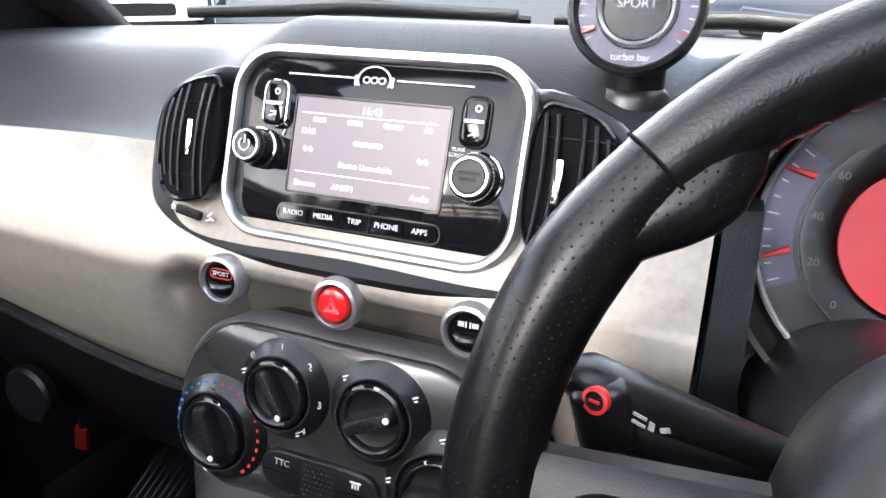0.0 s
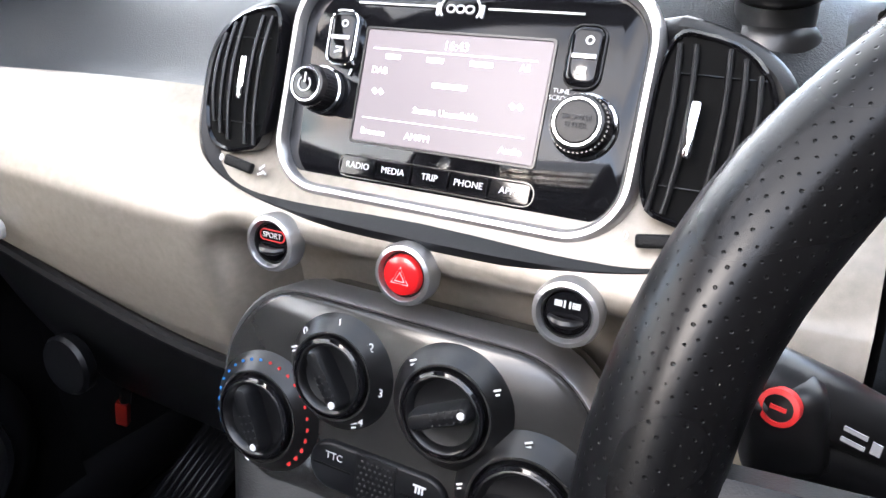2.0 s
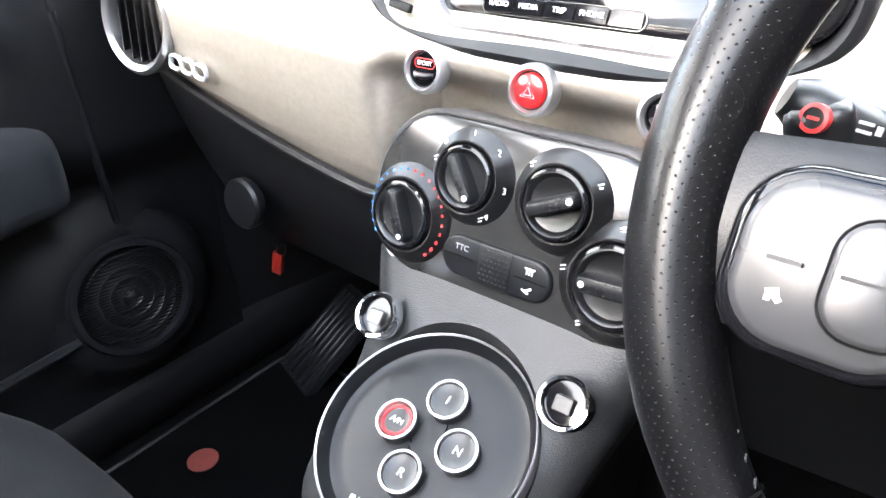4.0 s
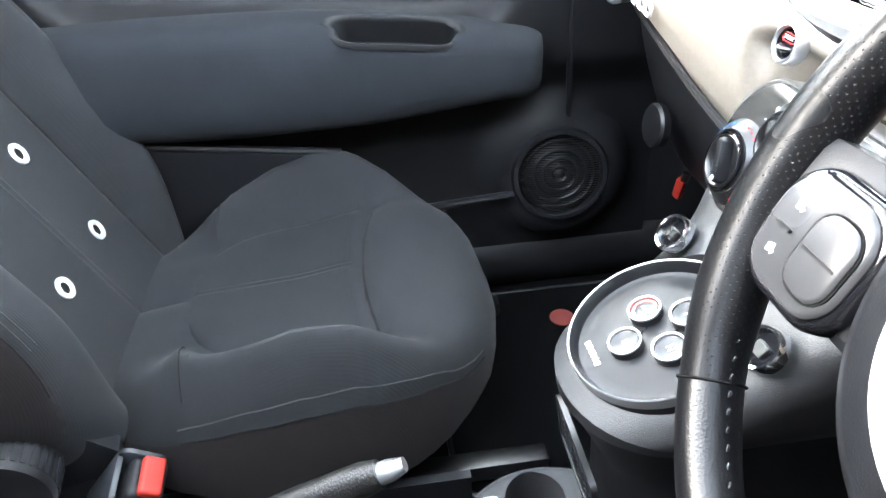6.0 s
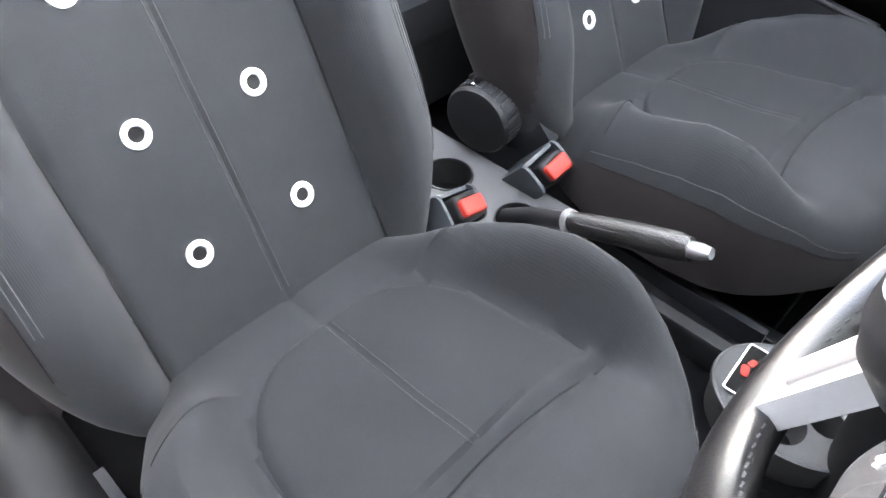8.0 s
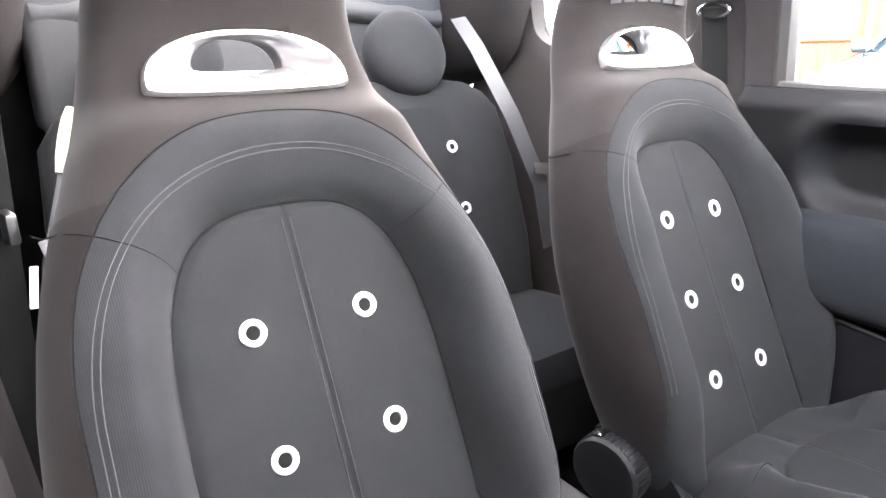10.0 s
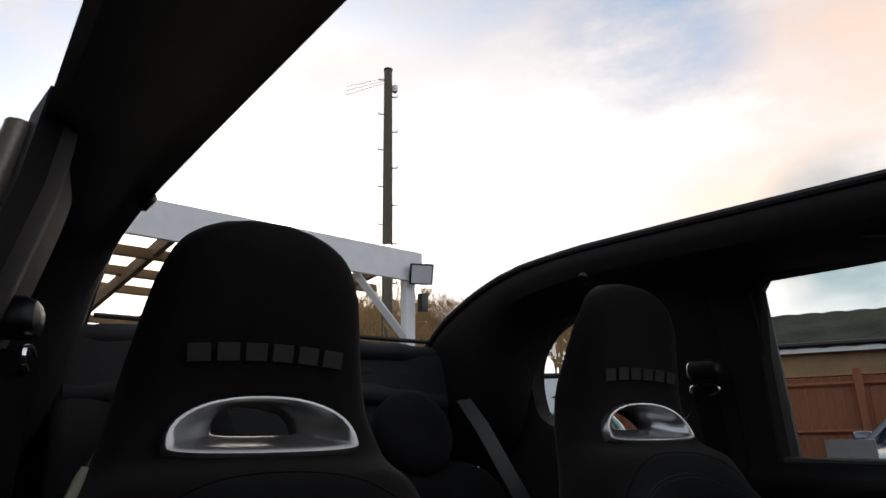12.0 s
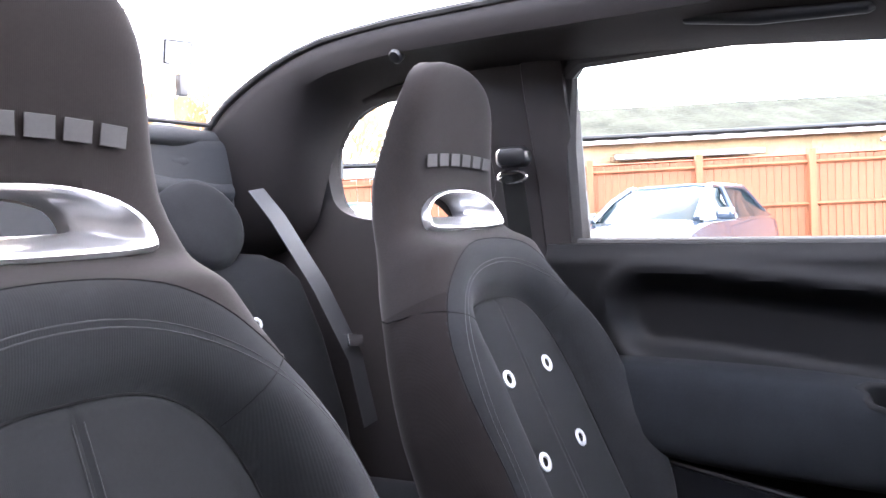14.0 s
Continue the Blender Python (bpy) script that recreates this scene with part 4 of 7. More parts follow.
for side, x in ((-1, -0.0690), (1, 0.0715)):
    pad = part("side_key", slab(0.0088, 0.0150, 0.006, [(0, 0), (0, 0.004), (0.0012, 0.0055), (0.003, 0.006)], 6, x, 0.0225), GLOSS, radio, m=RAD)
    part("ring", hoop(0.0096, 0.0158, 0.007, [(0, 0.001), (0.0002, 0.005), (0.0010, 0.0052), (0.0012, 0.001)], 6, x, 0.0225), CHROME if side < 0 else TRIM, pad, m=RAD)
    part("divider", box(0.0125, 0.0026, 0.0016, 0.0008), SILVER, pad, m=RAD @ pose(x, 0.0222, 0.0065))
    part("print", ringed([(0.0022, 0.0), (0.0022, 0.0006), (0.0013, 0.0006), (0.0013, 0.0)], 14), WHITE, pad, m=RAD @ pose(x + 0.0015, 0.0300, 0.0060))
    bars("print", [(0, 0.0012, 0.0024, 0.0005, 0), (0.0016, 0, 0.0005, 0.0015, 0), (-0.001, -0.0012, 0.0020, 0.0005, 20)], WHITE, RAD @ pose(x, 0.0155, 0.0064), pad)

# ---- three round switches ----


def round_switch(x, red):
    m = facing((x, 0.0075, 0.869), (0, -0.985, 0.17)) @ Matrix.Diagonal((0.88, 0.88, 1, 1))
    sw = thing("hazard_switch" if red else "dash_switch", (x, 0.006, 0.869),
               "round red hazard light switch in a chrome ring" if red else "round gloss black rocker switch in a chrome ring", "switch", "" if red else "round switches on the fascia")
    part("ring", ringed([(0.0195, -0.006), (0.0198, 0.002), (0.0185, 0.0055), (0.0160, 0.0062), (0.0142, 0.004), (0.0140, -0.006)], 48), SILVER, sw, m=m)
    part("liner", ringed([(0.0143, -0.004), (0.0143, 0.0035), (0.0132, 0.0035), (0.0130, -0.004)], 40), BLACK, sw, m=m)
    if red:
        part("button", lathe([(0.0130, -0.004), (0.0130, 0.004), (0.0118, 0.0062), (0.009, 0.0072), (0.004, 0.0078)], 40), RED, sw, "glossy red button", m=m)
        for s, z in ((0.0068, 0.0075), (0.0038, 0.0078)):
            part("print", tube([(s * math.cos(a), s * math.sin(a) - 0.001, z) for a in (math.pi / 2, math.pi * 7 / 6, math.pi * 11 / 6)], 0.0004, 4, closed=True), WHITE, sw, m=m)
    else:
        part("button", lathe([(0.0130, -0.006), (0.0130, 0.001), (0.012, 0.002), (0.004, 0.0022)], 40), GLOSS, sw, m=m)
        part("rocker", tube([(-0.0095, -0.0035, 0.0025), (-0.005, -0.0045, 0.0055), (0.0, -0.0048, 0.0062), (0.005, -0.0045, 0.0055), (0.0095, -0.0035, 0.0025)], [0.0015, 0.0026, 0.003, 0.0026, 0.0015], 8), BLACK, sw, m=m)
        if x < 0:
            text("print", "SPORT", 0.0052, WHITE, m @ pose(0.0, 0.0048, 0.0028), sw, 0.0001)
            part("print", hoop(0.0105, 0.0040, 0.0038, [(0, 0.0018), (0.0001, 0.0028), (0.0007, 0.0028), (0.0008, 0.0018)], 5, 0, 0.0048), RED_INK, sw, m=m)
        else:
            bars("print", [(-0.005, 0.005, 0.0022, 0.0004, 0), (-0.005, 0.0038, 0.0022, 0.0004, 0), (-0.005, 0.0062, 0.0022, 0.0004, 0), (0.005, 0.005, 0.0022, 0.0004, 0), (0.005, 0.0038, 0.0022, 0.0004, 0), (0.005, 0.0062, 0.0022, 0.0004, 0), (-0.0015, 0.005, 0.0005, 0.002, 0), (0.0015, 0.005, 0.0005, 0.002, 0)], WHITE, m @ pose(0, 0, 0.0028), sw)
    return sw


round_switch(-0.0885, False)
round_switch(0.0, True)
round_switch(0.0885, False)

# ---- heater panel ----
HT = axes((0, -0.0165, 0.773), (1, 0, 0), (0, 0.252, 0.968))
heater = thing("heater_panel", (0, -0.02, 0.77), "glossy charcoal heater panel with four rotary knobs", "heater controls")


def heater_outline(i):
    """Rounded at the top, nearly straight sides."""
    out = []
    for x, y in rrect(0.122 - i, 0.064 - i, 0.050, 10, 0, 0.010):
        out.append((x * (1 - 0.05 * step(0.0, 0.07, y)), y - 0.006 * (x / 0.12) ** 2 * (1 if y > 0 else -0.4)))
    return out


part("panel", loft([[(x, y, z) for x, y in heater_outline(i)] for i, z in ((0, -0.05), (0, -0.002), (0.001, 0.0005), (0.003, 0.002))]), HEATER, heater, m=HT)
part("edge", loft([[(x, y, z) for x, y in heater_outline(i)] for i, z in ((-0.003, -0.03), (-0.003, -0.004), (-0.0015, -0.001), (0.0002, -0.003), (0.0002, -0.03))], loop=True), SILVER, heater, "thin bright edge", m=HT)


def heat_knob(x, y, r, turn, marks):
    """A raised collar, a dished knob and its pointed bar."""
    m = HT @ pose(x, y, 0.002)
    part("collar", ringed([(r * 1.50, -0.002), (r * 1.46, 0.0005), (r * 1.34, 0.0030), (r * 1.20, 0.0072), (r * 1.10, 0.0100), (r * 1.04, 0.0098), (r * 1.01, 0.0075), (r * 1.01, -0.002)], 56), BLACK, heater, m=m)
    part("collar_line", ringed([(r * 1.10, 0.0098), (r * 1.095, 0.0106), (r * 1.06, 0.0106), (r * 1.05, 0.0096)], 56), HEATER, heater, m=m)
    kn = part("knob", lathe([(r * 0.98, 0.0), (r * 0.98, 0.010), (r * 0.95, 0.0125), (r * 0.86, 0.0135), (r * 0.80, 0.0125), (r * 0.74, 0.009), (r * 0.5, 0.0075), (r * 0.1, 0.0075)], 56), BLACK, heater, "black heater knob", m=m)
    part("rim", ringed([(r * 0.97, 0.0105), (r * 0.965, 0.0132), (r * 0.90, 0.0138), (r * 0.90, 0.0115)], 56), GLOSS, kn, m=m)
    bar = slab(r * 0.24, r * 0.80, r * 0.22, [(0, 0.006), (0.0005, 0.015), (0.0022, 0.0185), (0.004, 0.0190)], 6)
    part("bar", bar, TRIM, kn, m=m @ pose(0, 0, 0, 0, 0, turn))
    dots = bmesh.new()
    for a in range(-1, 2):
        for b in range(0, 5):
            bmesh.ops.create_icosphere(dots, subdivisions=1, radius=0.0008, matrix=pose(a * 0.0032 * r / 0.024, (b * 0.0042 - 0.003) * r / 0.024, 0.0188))
    tagged(part("grip", dots, TRIM, kn, m=m @ pose(0, 0, 0, 0, 0, turn + (180 if turn else 0))), kind="stuff")
    part("dot", lathe([(0.0021, 0.018), (0.0021, 0.0196), (0.001, 0.0198)], 14), WHITE, kn, "white pointer dot", m=m @ pose(0, 0, 0, 0, 0, turn) @ pose(0, -r * 0.60, 0))
    for body, a, s, ink in marks:
        rr = r * 1.29
        px, py = rr * math.sin(radians(a)), rr * math.cos(radians(a))
        if body == ".":
            part("mark", lathe([(s, 0.0), (s, 0.0006)], 10), ink, heater, m=m @ pose(px, py, 0.0046))
        elif body == "-":
            bars("mark", [(0, 0.0012, 0.0021, 0.0005, 25), (0.0002, -0.0012, 0.0016, 0.0005, 25)], ink, m @ pose(px, py, 0.0056), heater)
        else:
            text("mark", body, s, ink, m @ pose(px, py, 0.0056), heater, 0.0003)
    return kn


dots = [(".", a, 0.0011 + 0.0007 * step(60, 150, abs(a)) * (1 if a > 0 else 0.5), BLUE_INK if a < 0 else RED_INK) for a in range(-126, 150, 12)]
heat_knob(-0.0845, -0.0065, 0.0262, 25, dots)
heat_knob(-0.0345, 0.0335, 0.0235, 35, [("0", -48, 0.0065, WHITE), ("1", 0, 0.0068, WHITE), ("2", 45, 0.0068, WHITE), ("3", 95, 0.0068, WHITE), ("4", 140, 0.0068, WHITE), ("-", -75, 0.006, WHITE), ("-", 150, 0.006, WHITE)])
heat_knob(0.0360, 0.0335, 0.0240, 115, [("-", -48, 0.006, WHITE), ("-", 55, 0.006, WHITE)])
heat_knob(0.0845, -0.0065, 0.0280, -86, [("-", -5, 0.006, WHITE), ("-", -88, 0.006, WHITE), ("-", 150, 0.006, WHITE), ("-", -150, 0.006, WHITE), ("-", 70, 0.006, WHITE)])
strip = part("switch_bar", slab(0.0450, 0.0150, 0.0145, [(0, -0.002), (0, 0.0042), (0.001, 0.0056), (0.0022, 0.006)], 8, -0.003, -0.0235), TRIM, heater, "dark switch bar", m=HT)
part("mesh_panel", box(0.026, 0.0285, 0.002, 0.0008), BLACK, strip, m=HT @ pose(-0.003, -0.0235, 0.0060))
pins = bmesh.new()
for a in range(-3, 4):
    for b in range(-3, 4):
        bmesh.ops.create_icosphere(pins, subdivisions=1, radius=0.0011, matrix=pose(-0.003 + a * 0.0034 + (b % 2) * 0.0015, -0.0235 + b * 0.0036, 0.0068))
tagged(part("pin_mat", pins, TRIM, strip, m=HT), kind="stuff")
for x in (-0.032, 0.026):
    part("split", box(0.026, 0.0008, 0.001, 0), DEEP, strip, m=HT @ pose(x, -0.0235, 0.0062), smooth=False)
text("print", "TTC", 0.0062, WHITE, HT @ pose(-0.031, -0.0170, 0.0062), strip, 0.0001)
bars("print", [(0, 0.0018, 0.004, 0.0005, 0), (-0.002, -0.0006, 0.0005, 0.002, 0), (0, -0.0006, 0.0005, 0.002, 0), (0.002, -0.0006, 0.0005, 0.002, 0), (0.001, -0.013, 0.003, 0.0008, 30), (-0.001, -0.0145, 0.003, 0.0006, -20)], WHITE, HT @ pose(0.025, -0.0170, 0.0063), strip)

# ---- console with the gear buttons ----
console = thing("centre_console", (0, -0.08, 0.30), "dark centre console carrying a round pod of gear buttons", "console")
POD = axes((0, -0.111, 0.661), (1, 0, 0), (0, 0.907, 0.420))


def console_ring(t):
    """Plan section at t, from under the heater panel (0) down to the floor (1)."""
    table = [(0.0, 0.728, 0.119, -0.030), (0.08, 0.710, 0.117, -0.046), (0.2, 0.683, 0.112, -0.074), (0.34, 0.652, 0.102, -0.125), (0.46, 0.622, 0.094, -0.182), (0.5, 0.612, 0.092, -0.194),
             (0.56, 0.597, 0.086, -0.192), (0.62, 0.575, 0.080, -0.178), (0.72, 0.52, 0.078, -0.150), (1.0, 0.30, 0.085, -0.13)]
    z, w, front = (np.interp(t, [r[0] for r in table], [r[k] for r in table]) for k in (1, 2, 3))
    rr = curve([(0, 0.02), (0.2, 0.04), (0.46, 0.085), (0.62, 0.08), (1, 0.03)], t)
    pts = []
    for k in range(21):
        a = math.pi * k / 20
        c, s = math.cos(a), math.sin(a)
        e = 0.35 + 0.65 * rr / 0.085
        pts.append((-w * abs(c) ** e * (1 if c > 0 else -1), front + (0.085 if t > 0.2 else 0.02 + 0.3 * t) * (1 - abs(s) ** e), z))
    pts += [(w, 0.12, z), (-w, 0.12, z)]
    return pts


console_body = part("body", loft([console_ring(t) for t in (0, 0.04, 0.08, 0.14, 0.2, 0.27, 0.34, 0.40, 0.46, 0.5, 0.53, 0.56)]), CONSOLE, console)
bore(console_body, moved(lathe([(0.0775, -0.016), (0.0790, 0.0), (0.0850, 0.06)], 64), POD))
part("foot", loft([console_ring(t) for t in (0.561, 0.60, 0.66, 0.72, 0.85, 1.0)]), DOORTOP, console, "black console foot")
pod = part("pod", lathe([(0.0772, -0.03), (0.0772, 0.0035), (0.0760, 0.0045), (0.0740, 0.0020), (0.0710, -0.0060), (0.0660, -0.0080), (0.0600, -0.0065), (0.03, -0.0060), (0.004, -0.0060)], 72), TRIM, console, "dark round gear button pod", m=POD)
part("ring", ringed([(0.0782, -0.006), (0.0782, 0.0046), (0.0774, 0.0054), (0.0764, 0.0046), (0.0762, -0.002)], 72), SILVER, pod, "thin chrome ring", m=POD)
for word, x, y, red in (("1", 0.0, 0.029, False), ("A/M", -0.0245, 0.0, True), ("N", 0.0265, 0.0015, False), ("R", 0.0005, -0.0285, False)):
    b = part("button", lathe([(0.0150, -0.007), (0.0150, 0.0005), (0.0143, 0.0013), (0.0115, -0.0005), (0.004, -0.0007)], 36), BLACK, pod, m=POD @ pose(x, y, 0))
    part("ring", ringed([(0.0150, 0.0), (0.0148, 0.0027), (0.0132, 0.0029), (0.0122, 0.0007), (0.0125, -0.0010)], 36), SILVER, b, m=POD @ pose(x, y, 0))
    if red:
        part("print", ringed([(0.0112, -0.0007), (0.0112, 0.0004), (0.0092, 0.0004), (0.0092, -0.0007)], 30), RED, b, m=POD @ pose(x, y, 0))
    text("print", word, 0.0062 if red else 0.0085, WHITE, POD @ pose(x, y, 0.0), b, 0.0002)
    part("link", tube([(x * 0.9 + 0.004, y * 0.9 + 0.002, -0.0055), (x * 0.35 + y * 0.3, y * 0.35 + x * 0.3, -0.0055)], 0.0006, 4), DEEP, pod, m=POD)
bars("print", [(-0.024 + 0.0052 * k, -0.054, 0.0018, 0.0026, 12 * (-1) ** k) for k in range(6)], WHITE, POD @ pose(0.002, -0.004, -0.0060, 0, 0, 0), pod)
for side in (-1, 1):
    sk = thing("socket", (side * 0.078, -0.066, 0.70), "round console socket switch in a chrome ring", "socket", "sockets on the console")
    m = facing((side * 0.079, -0.068, 0.702), (0, -0.80, 0.62))
    part("ring", ringed([(0.0185, -0.006), (0.0187, 0.002), (0.0170, 0.0048), (0.0148, 0.0042), (0.0142, -0.006)], 40), CHROME, sk, m=m)
    part("well", lathe([(0.0142, -0.003), (0.0138, -0.001), (0.004, -0.0008)], 32), GLOSS, sk, m=m)
    part("flap", slab(0.0065, 0.0055, 0.0015, [(0, -0.001), (0, 0.0022), (0.0008, 0.003)], 4, 0, -0.001), BLACK if side > 0 else HEATER, sk, m=m)
# net pocket on the console's lower face
net = part("net_frame", hoop(0.060, 0.035, 0.01, [(0, 0), (0, 0.006), (0.005, 0.006), (0.005, 0)], 4), BLACK, console, m=axes((0.0, -0.165, 0.50), (1, 0, 0), (0, -0.15, 1)))
for k in range(5):
    part("net", tube([(-0.055 + 0.011 * i, -0.022 + 0.009 * k + 0.004 * (-1) ** i, 0.004) for i in range(11)], 0.0012, 5), TRIM, net, m=axes((0.0, -0.165, 0.50), (1, 0, 0), (0, -0.15, 1)))

# cup holder on the tunnel
cups = thing("cup_holder", (0, -0.19, 0.34), "oval dark plastic cup holder with a silver-edged coin slot", "cup holder")


CUP_X, CUP_Y, CUP_Z = 0.003, -0.190, 0.395


def cup_ring(w, h, z, n=56):
    return [(CUP_X + w * math.cos(2 * math.pi * k / n), CUP_Y + h * math.sin(2 * math.pi * k / n), z) for k in range(n)]


cup_body = part("tray", loft([cup_ring(0.066, 0.083, 0.25), cup_ring(0.075, 0.092, CUP_Z - 0.020), cup_ring(0.078, 0.096, CUP_Z - 0.006), cup_ring(0.077, 0.095, CUP_Z), cup_ring(0.074, 0.092, CUP_Z + 0.001), cup_ring(0.071, 0.089, CUP_Z - 0.001), cup_ring(0.03, 0.03, CUP_Z - 0.002)]), TRAY, cups)
bore(cup_body, moved(box(0.060, 0.030, 0.10, 0.008), pose(-0.002, -0.197, CUP_Z - 0.012)))
for x, y, r in ((-0.036, -0.197, 0.034), (0.036, -0.192, 0.031), (0.0, -0.150, 0.020)):
    bore(cup_body, moved(lathe([(r * 0.97, -0.062), (r * 0.99, 0.03)], 40), pose(x, y, CUP_Z)))
    part("well_floor", lathe([(r * 0.99, -0.0615), (r * 0.94, -0.0595), (r * 0.3, -0.059)], 32), BLACK, cups, m=pose(x, y, CUP_Z))
    for q in (0.78, 0.50, 0.24):
        part("well_ring", ringed([(r * q, 0.0), (r * q, 0.0024), (r * (q - 0.08), 0.0024), (r * (q - 0.08), 0.0)], 28), TRIM, cups, m=pose(x, y, CUP_Z - 0.060))
slot = part("coin_slot", hoop(0.042, 0.0135, 0.005, [(0, 0), (0.0005, 0.003), (0.0020, 0.003), (0.0025, 0)], 4), SILVER, cups, "silver slot frame", m=pose(0.0, -0.250, CUP_Z, 0, 0, 3))
part("slot_floor", box(0.078, 0.021, 0.002, 0), DEEP, slot, smooth=False, m=pose(0.0, -0.250, CUP_Z + 0.0015, 0, 0, 3))
part("sticker", slab(0.009, 0.005, 0.004, [(0, 0), (0, 0.0015)], 4), BUCKLE_RED, slot, m=pose(0.004, -0.251, CUP_Z + 0.0028, 0, 0, 20))
part("sticker", slab(0.006, 0.004, 0.003, [(0, 0), (0, 0.0015)], 4), BUCKLE_RED, slot, m=pose(-0.012, -0.249, CUP_Z + 0.0028, 0, 0, -15))
lighter = thing("lighter", (-0.005, -0.125, 0.42), "black lighter plug with a printed cap in the console base", "lighter")
part("plug", lathe([(0.016, -0.02), (0.016, 0.012), (0.013, 0.016), (0.005, 0.016)], 24), BLACK, lighter, m=facing((-0.01, -0.118, 0.415), (0, -0.5, 0.86)))
part("print", ringed([(0.009, 0.0155), (0.009, 0.0166), (0.006, 0.0166), (0.006, 0.0155)], 20), WHITE, lighter, m=facing((-0.01, -0.118, 0.415), (0, -0.5, 0.86)))

# rear of the tunnel: tray with two round wells, and the hand brake
tray = thing("tunnel_tray", (0, -0.72, 0.37), "grey plastic tunnel tray with two round cup wells", "tray")
tray_body = part("body", slab(0.075, 0.20, 0.03, [(0, -0.09), (0, -0.006), (0.004, 0.0), (0.008, 0.0015)], 6), TRAY, tray, m=pose(0, -0.72, 0.4120))
part("spine", slab(0.012, 0.130, 0.006, [(0, -0.10), (0, -0.004), (0.003, 0.0)], 4), DOORTOP, tray, m=pose(-0.020, -0.40, 0.3900))
for x, y, r in ((0.002, -0.745, 0.038), (0.004, -0.605, 0.033)):
    bore(tray_body, moved(lathe([(r * 0.97, -0.055), (r * 0.99, 0.03)], 40), pose(x, y, 0.4125)))
    part("well", lathe([(r * 0.5, -0.0535), (r * 0.90, -0.0535), (r * 0.955, -0.048), (r * 0.975, 0.0)], 40, caps=False), DEEP, tray, m=pose(x, y, 0.4125))
    part("well_floor", lathe([(r * 0.9, -0.0545), (r * 0.88, -0.0525), (r * 0.3, -0.052)], 32), TRIM, tray, m=pose(x, y, 0.4125))
    part("well_rim", ringed([(r * 1.06, 0.0), (r * 1.04, 0.0035), (r * 0.98, 0.0035), (r * 0.97, 0.0)], 32), TRIM, tray, m=pose(x, y, 0.4125))
brake = thing("hand_brake", (0.005, -0.55, 0.4340), "black leather hand brake lever with a silver button", "hand brake")
part("lever", tube([(0.0, -0.64, 0.3900), (0.002, -0.58, 0.4350), (0.005, -0.515, 0.4660)], [0.012, 0.011, 0.012], 12, flat=1.2), BLACK, brake)
part("grip", tube([(0.005, -0.52, 0.4650), (0.006, -0.49, 0.4770), (0.009, -0.43, 0.5040), (0.011, -0.375, 0.5270), (0.012, -0.36, 0.5330)], [0.012, 0.0145, 0.0155, 0.0150, 0.0125], 16, flat=1.2), PERF_GRIP, brake, "black leather grip")
part("collar", tube([(0.004, -0.525, 0.4620), (0.0055, -0.517, 0.4655)], 0.0150, 16, flat=1.2), SILVER, brake)
part("button", tube([(0.012, -0.362, 0.5320), (0.0125, -0.350, 0.5370), (0.013, -0.337, 0.5430)], [0.0105, 0.0105, 0.007], 16), SILVER, brake, "silver push button")
part("stitching", tube([(0.0195, -0.505, 0.4815), (0.0220, -0.43, 0.5130), (0.0220, -0.372, 0.5365)], 0.0008, 5), THREAD, brake)

# ---- steering wheel, stalks, instruments, gauge ----
WC, TILT_W = Vector((0.322, -0.133, 0.904)), radians(24.2)
WH = axes(WC, (1, 0, 0), (0, math.sin(TILT_W), math.cos(TILT_W)))
wheel = thing("steering_wheel", WC, "black leather sports steering wheel with pierced grips and silver spokes", "steering wheel")


def rim_piece(name, a0, a1, thick, material, label="", flat=1.0):
    """A stretch of the rim between two angles, with print coordinates for its pierced holes."""
    n = max(6, int((a1 - a0) / 4))
    rings, m = [], 28
    for i in range(n + 1):
        a = radians(a0 + (a1 - a0) * i / n)
        t = thick((a0 + (a1 - a0) * i / n)) if callable(thick) else thick
        ring = []
        for k in range(m):
            b = 2 * math.pi * k / m
            rr = 0.174 + t * math.cos(b)
            ring.append((rr * math.cos(a), rr * math.sin(a), t * flat * math.sin(b)))
        rings.append(ring)
    bm = loft(rings)
    uv = bm.loops.layers.uv.new("UVMap")
    for f in bm.faces:
        for l in f.loops:
            p = l.vert.co
            ang = math.atan2(p.y, p.x) % (2 * math.pi)
            rad = math.hypot(p.x, p.y) - 0.174
            b = math.atan2(p.z, rad) % (2 * math.pi)
            l[uv].uv = (ang * 0.174 / 0.0034, b * 0.0165 / 0.0034)
    return part(name, bm, material, wheel, label, m=WH)


def grip_thick(a):
    return 0.0155 + 0.0022 * step(140, 156, a) * (1 - step(205, 221, a))


def grip_thick_r(a):
    return grip_thick(180 - a if a <= 180 else 540 - a)


rim_piece("rim_top", 40, 140, 0.0158, LEATHER, "smooth leather upper rim")
rim_piece("grip", 140, 221, grip_thick, PERF, "pierced leather grip")
rim_piece("grip", 319, 400, grip_thick_r, PERF, "pierced leather grip")
rim_piece("rim_bottom", 221, 319, 0.0156, LEATHER, "smooth leather lower rim")
for a in (139.8, 221.0, 319, 40.2):
    ca, sa = math.cos(radians(a)), math.sin(radians(a))
    part("seam", tube([((0.174 + 0.0163 * math.cos(b)) * ca, (0.174 + 0.0163 * math.cos(b)) * sa, 0.0163 * math.sin(b)) for b in np.linspace(0, 2 * math.pi, 20)[:-1]], 0.0008, 5, closed=True), DEEP, wheel, m=WH)
stitch = bmesh.new()
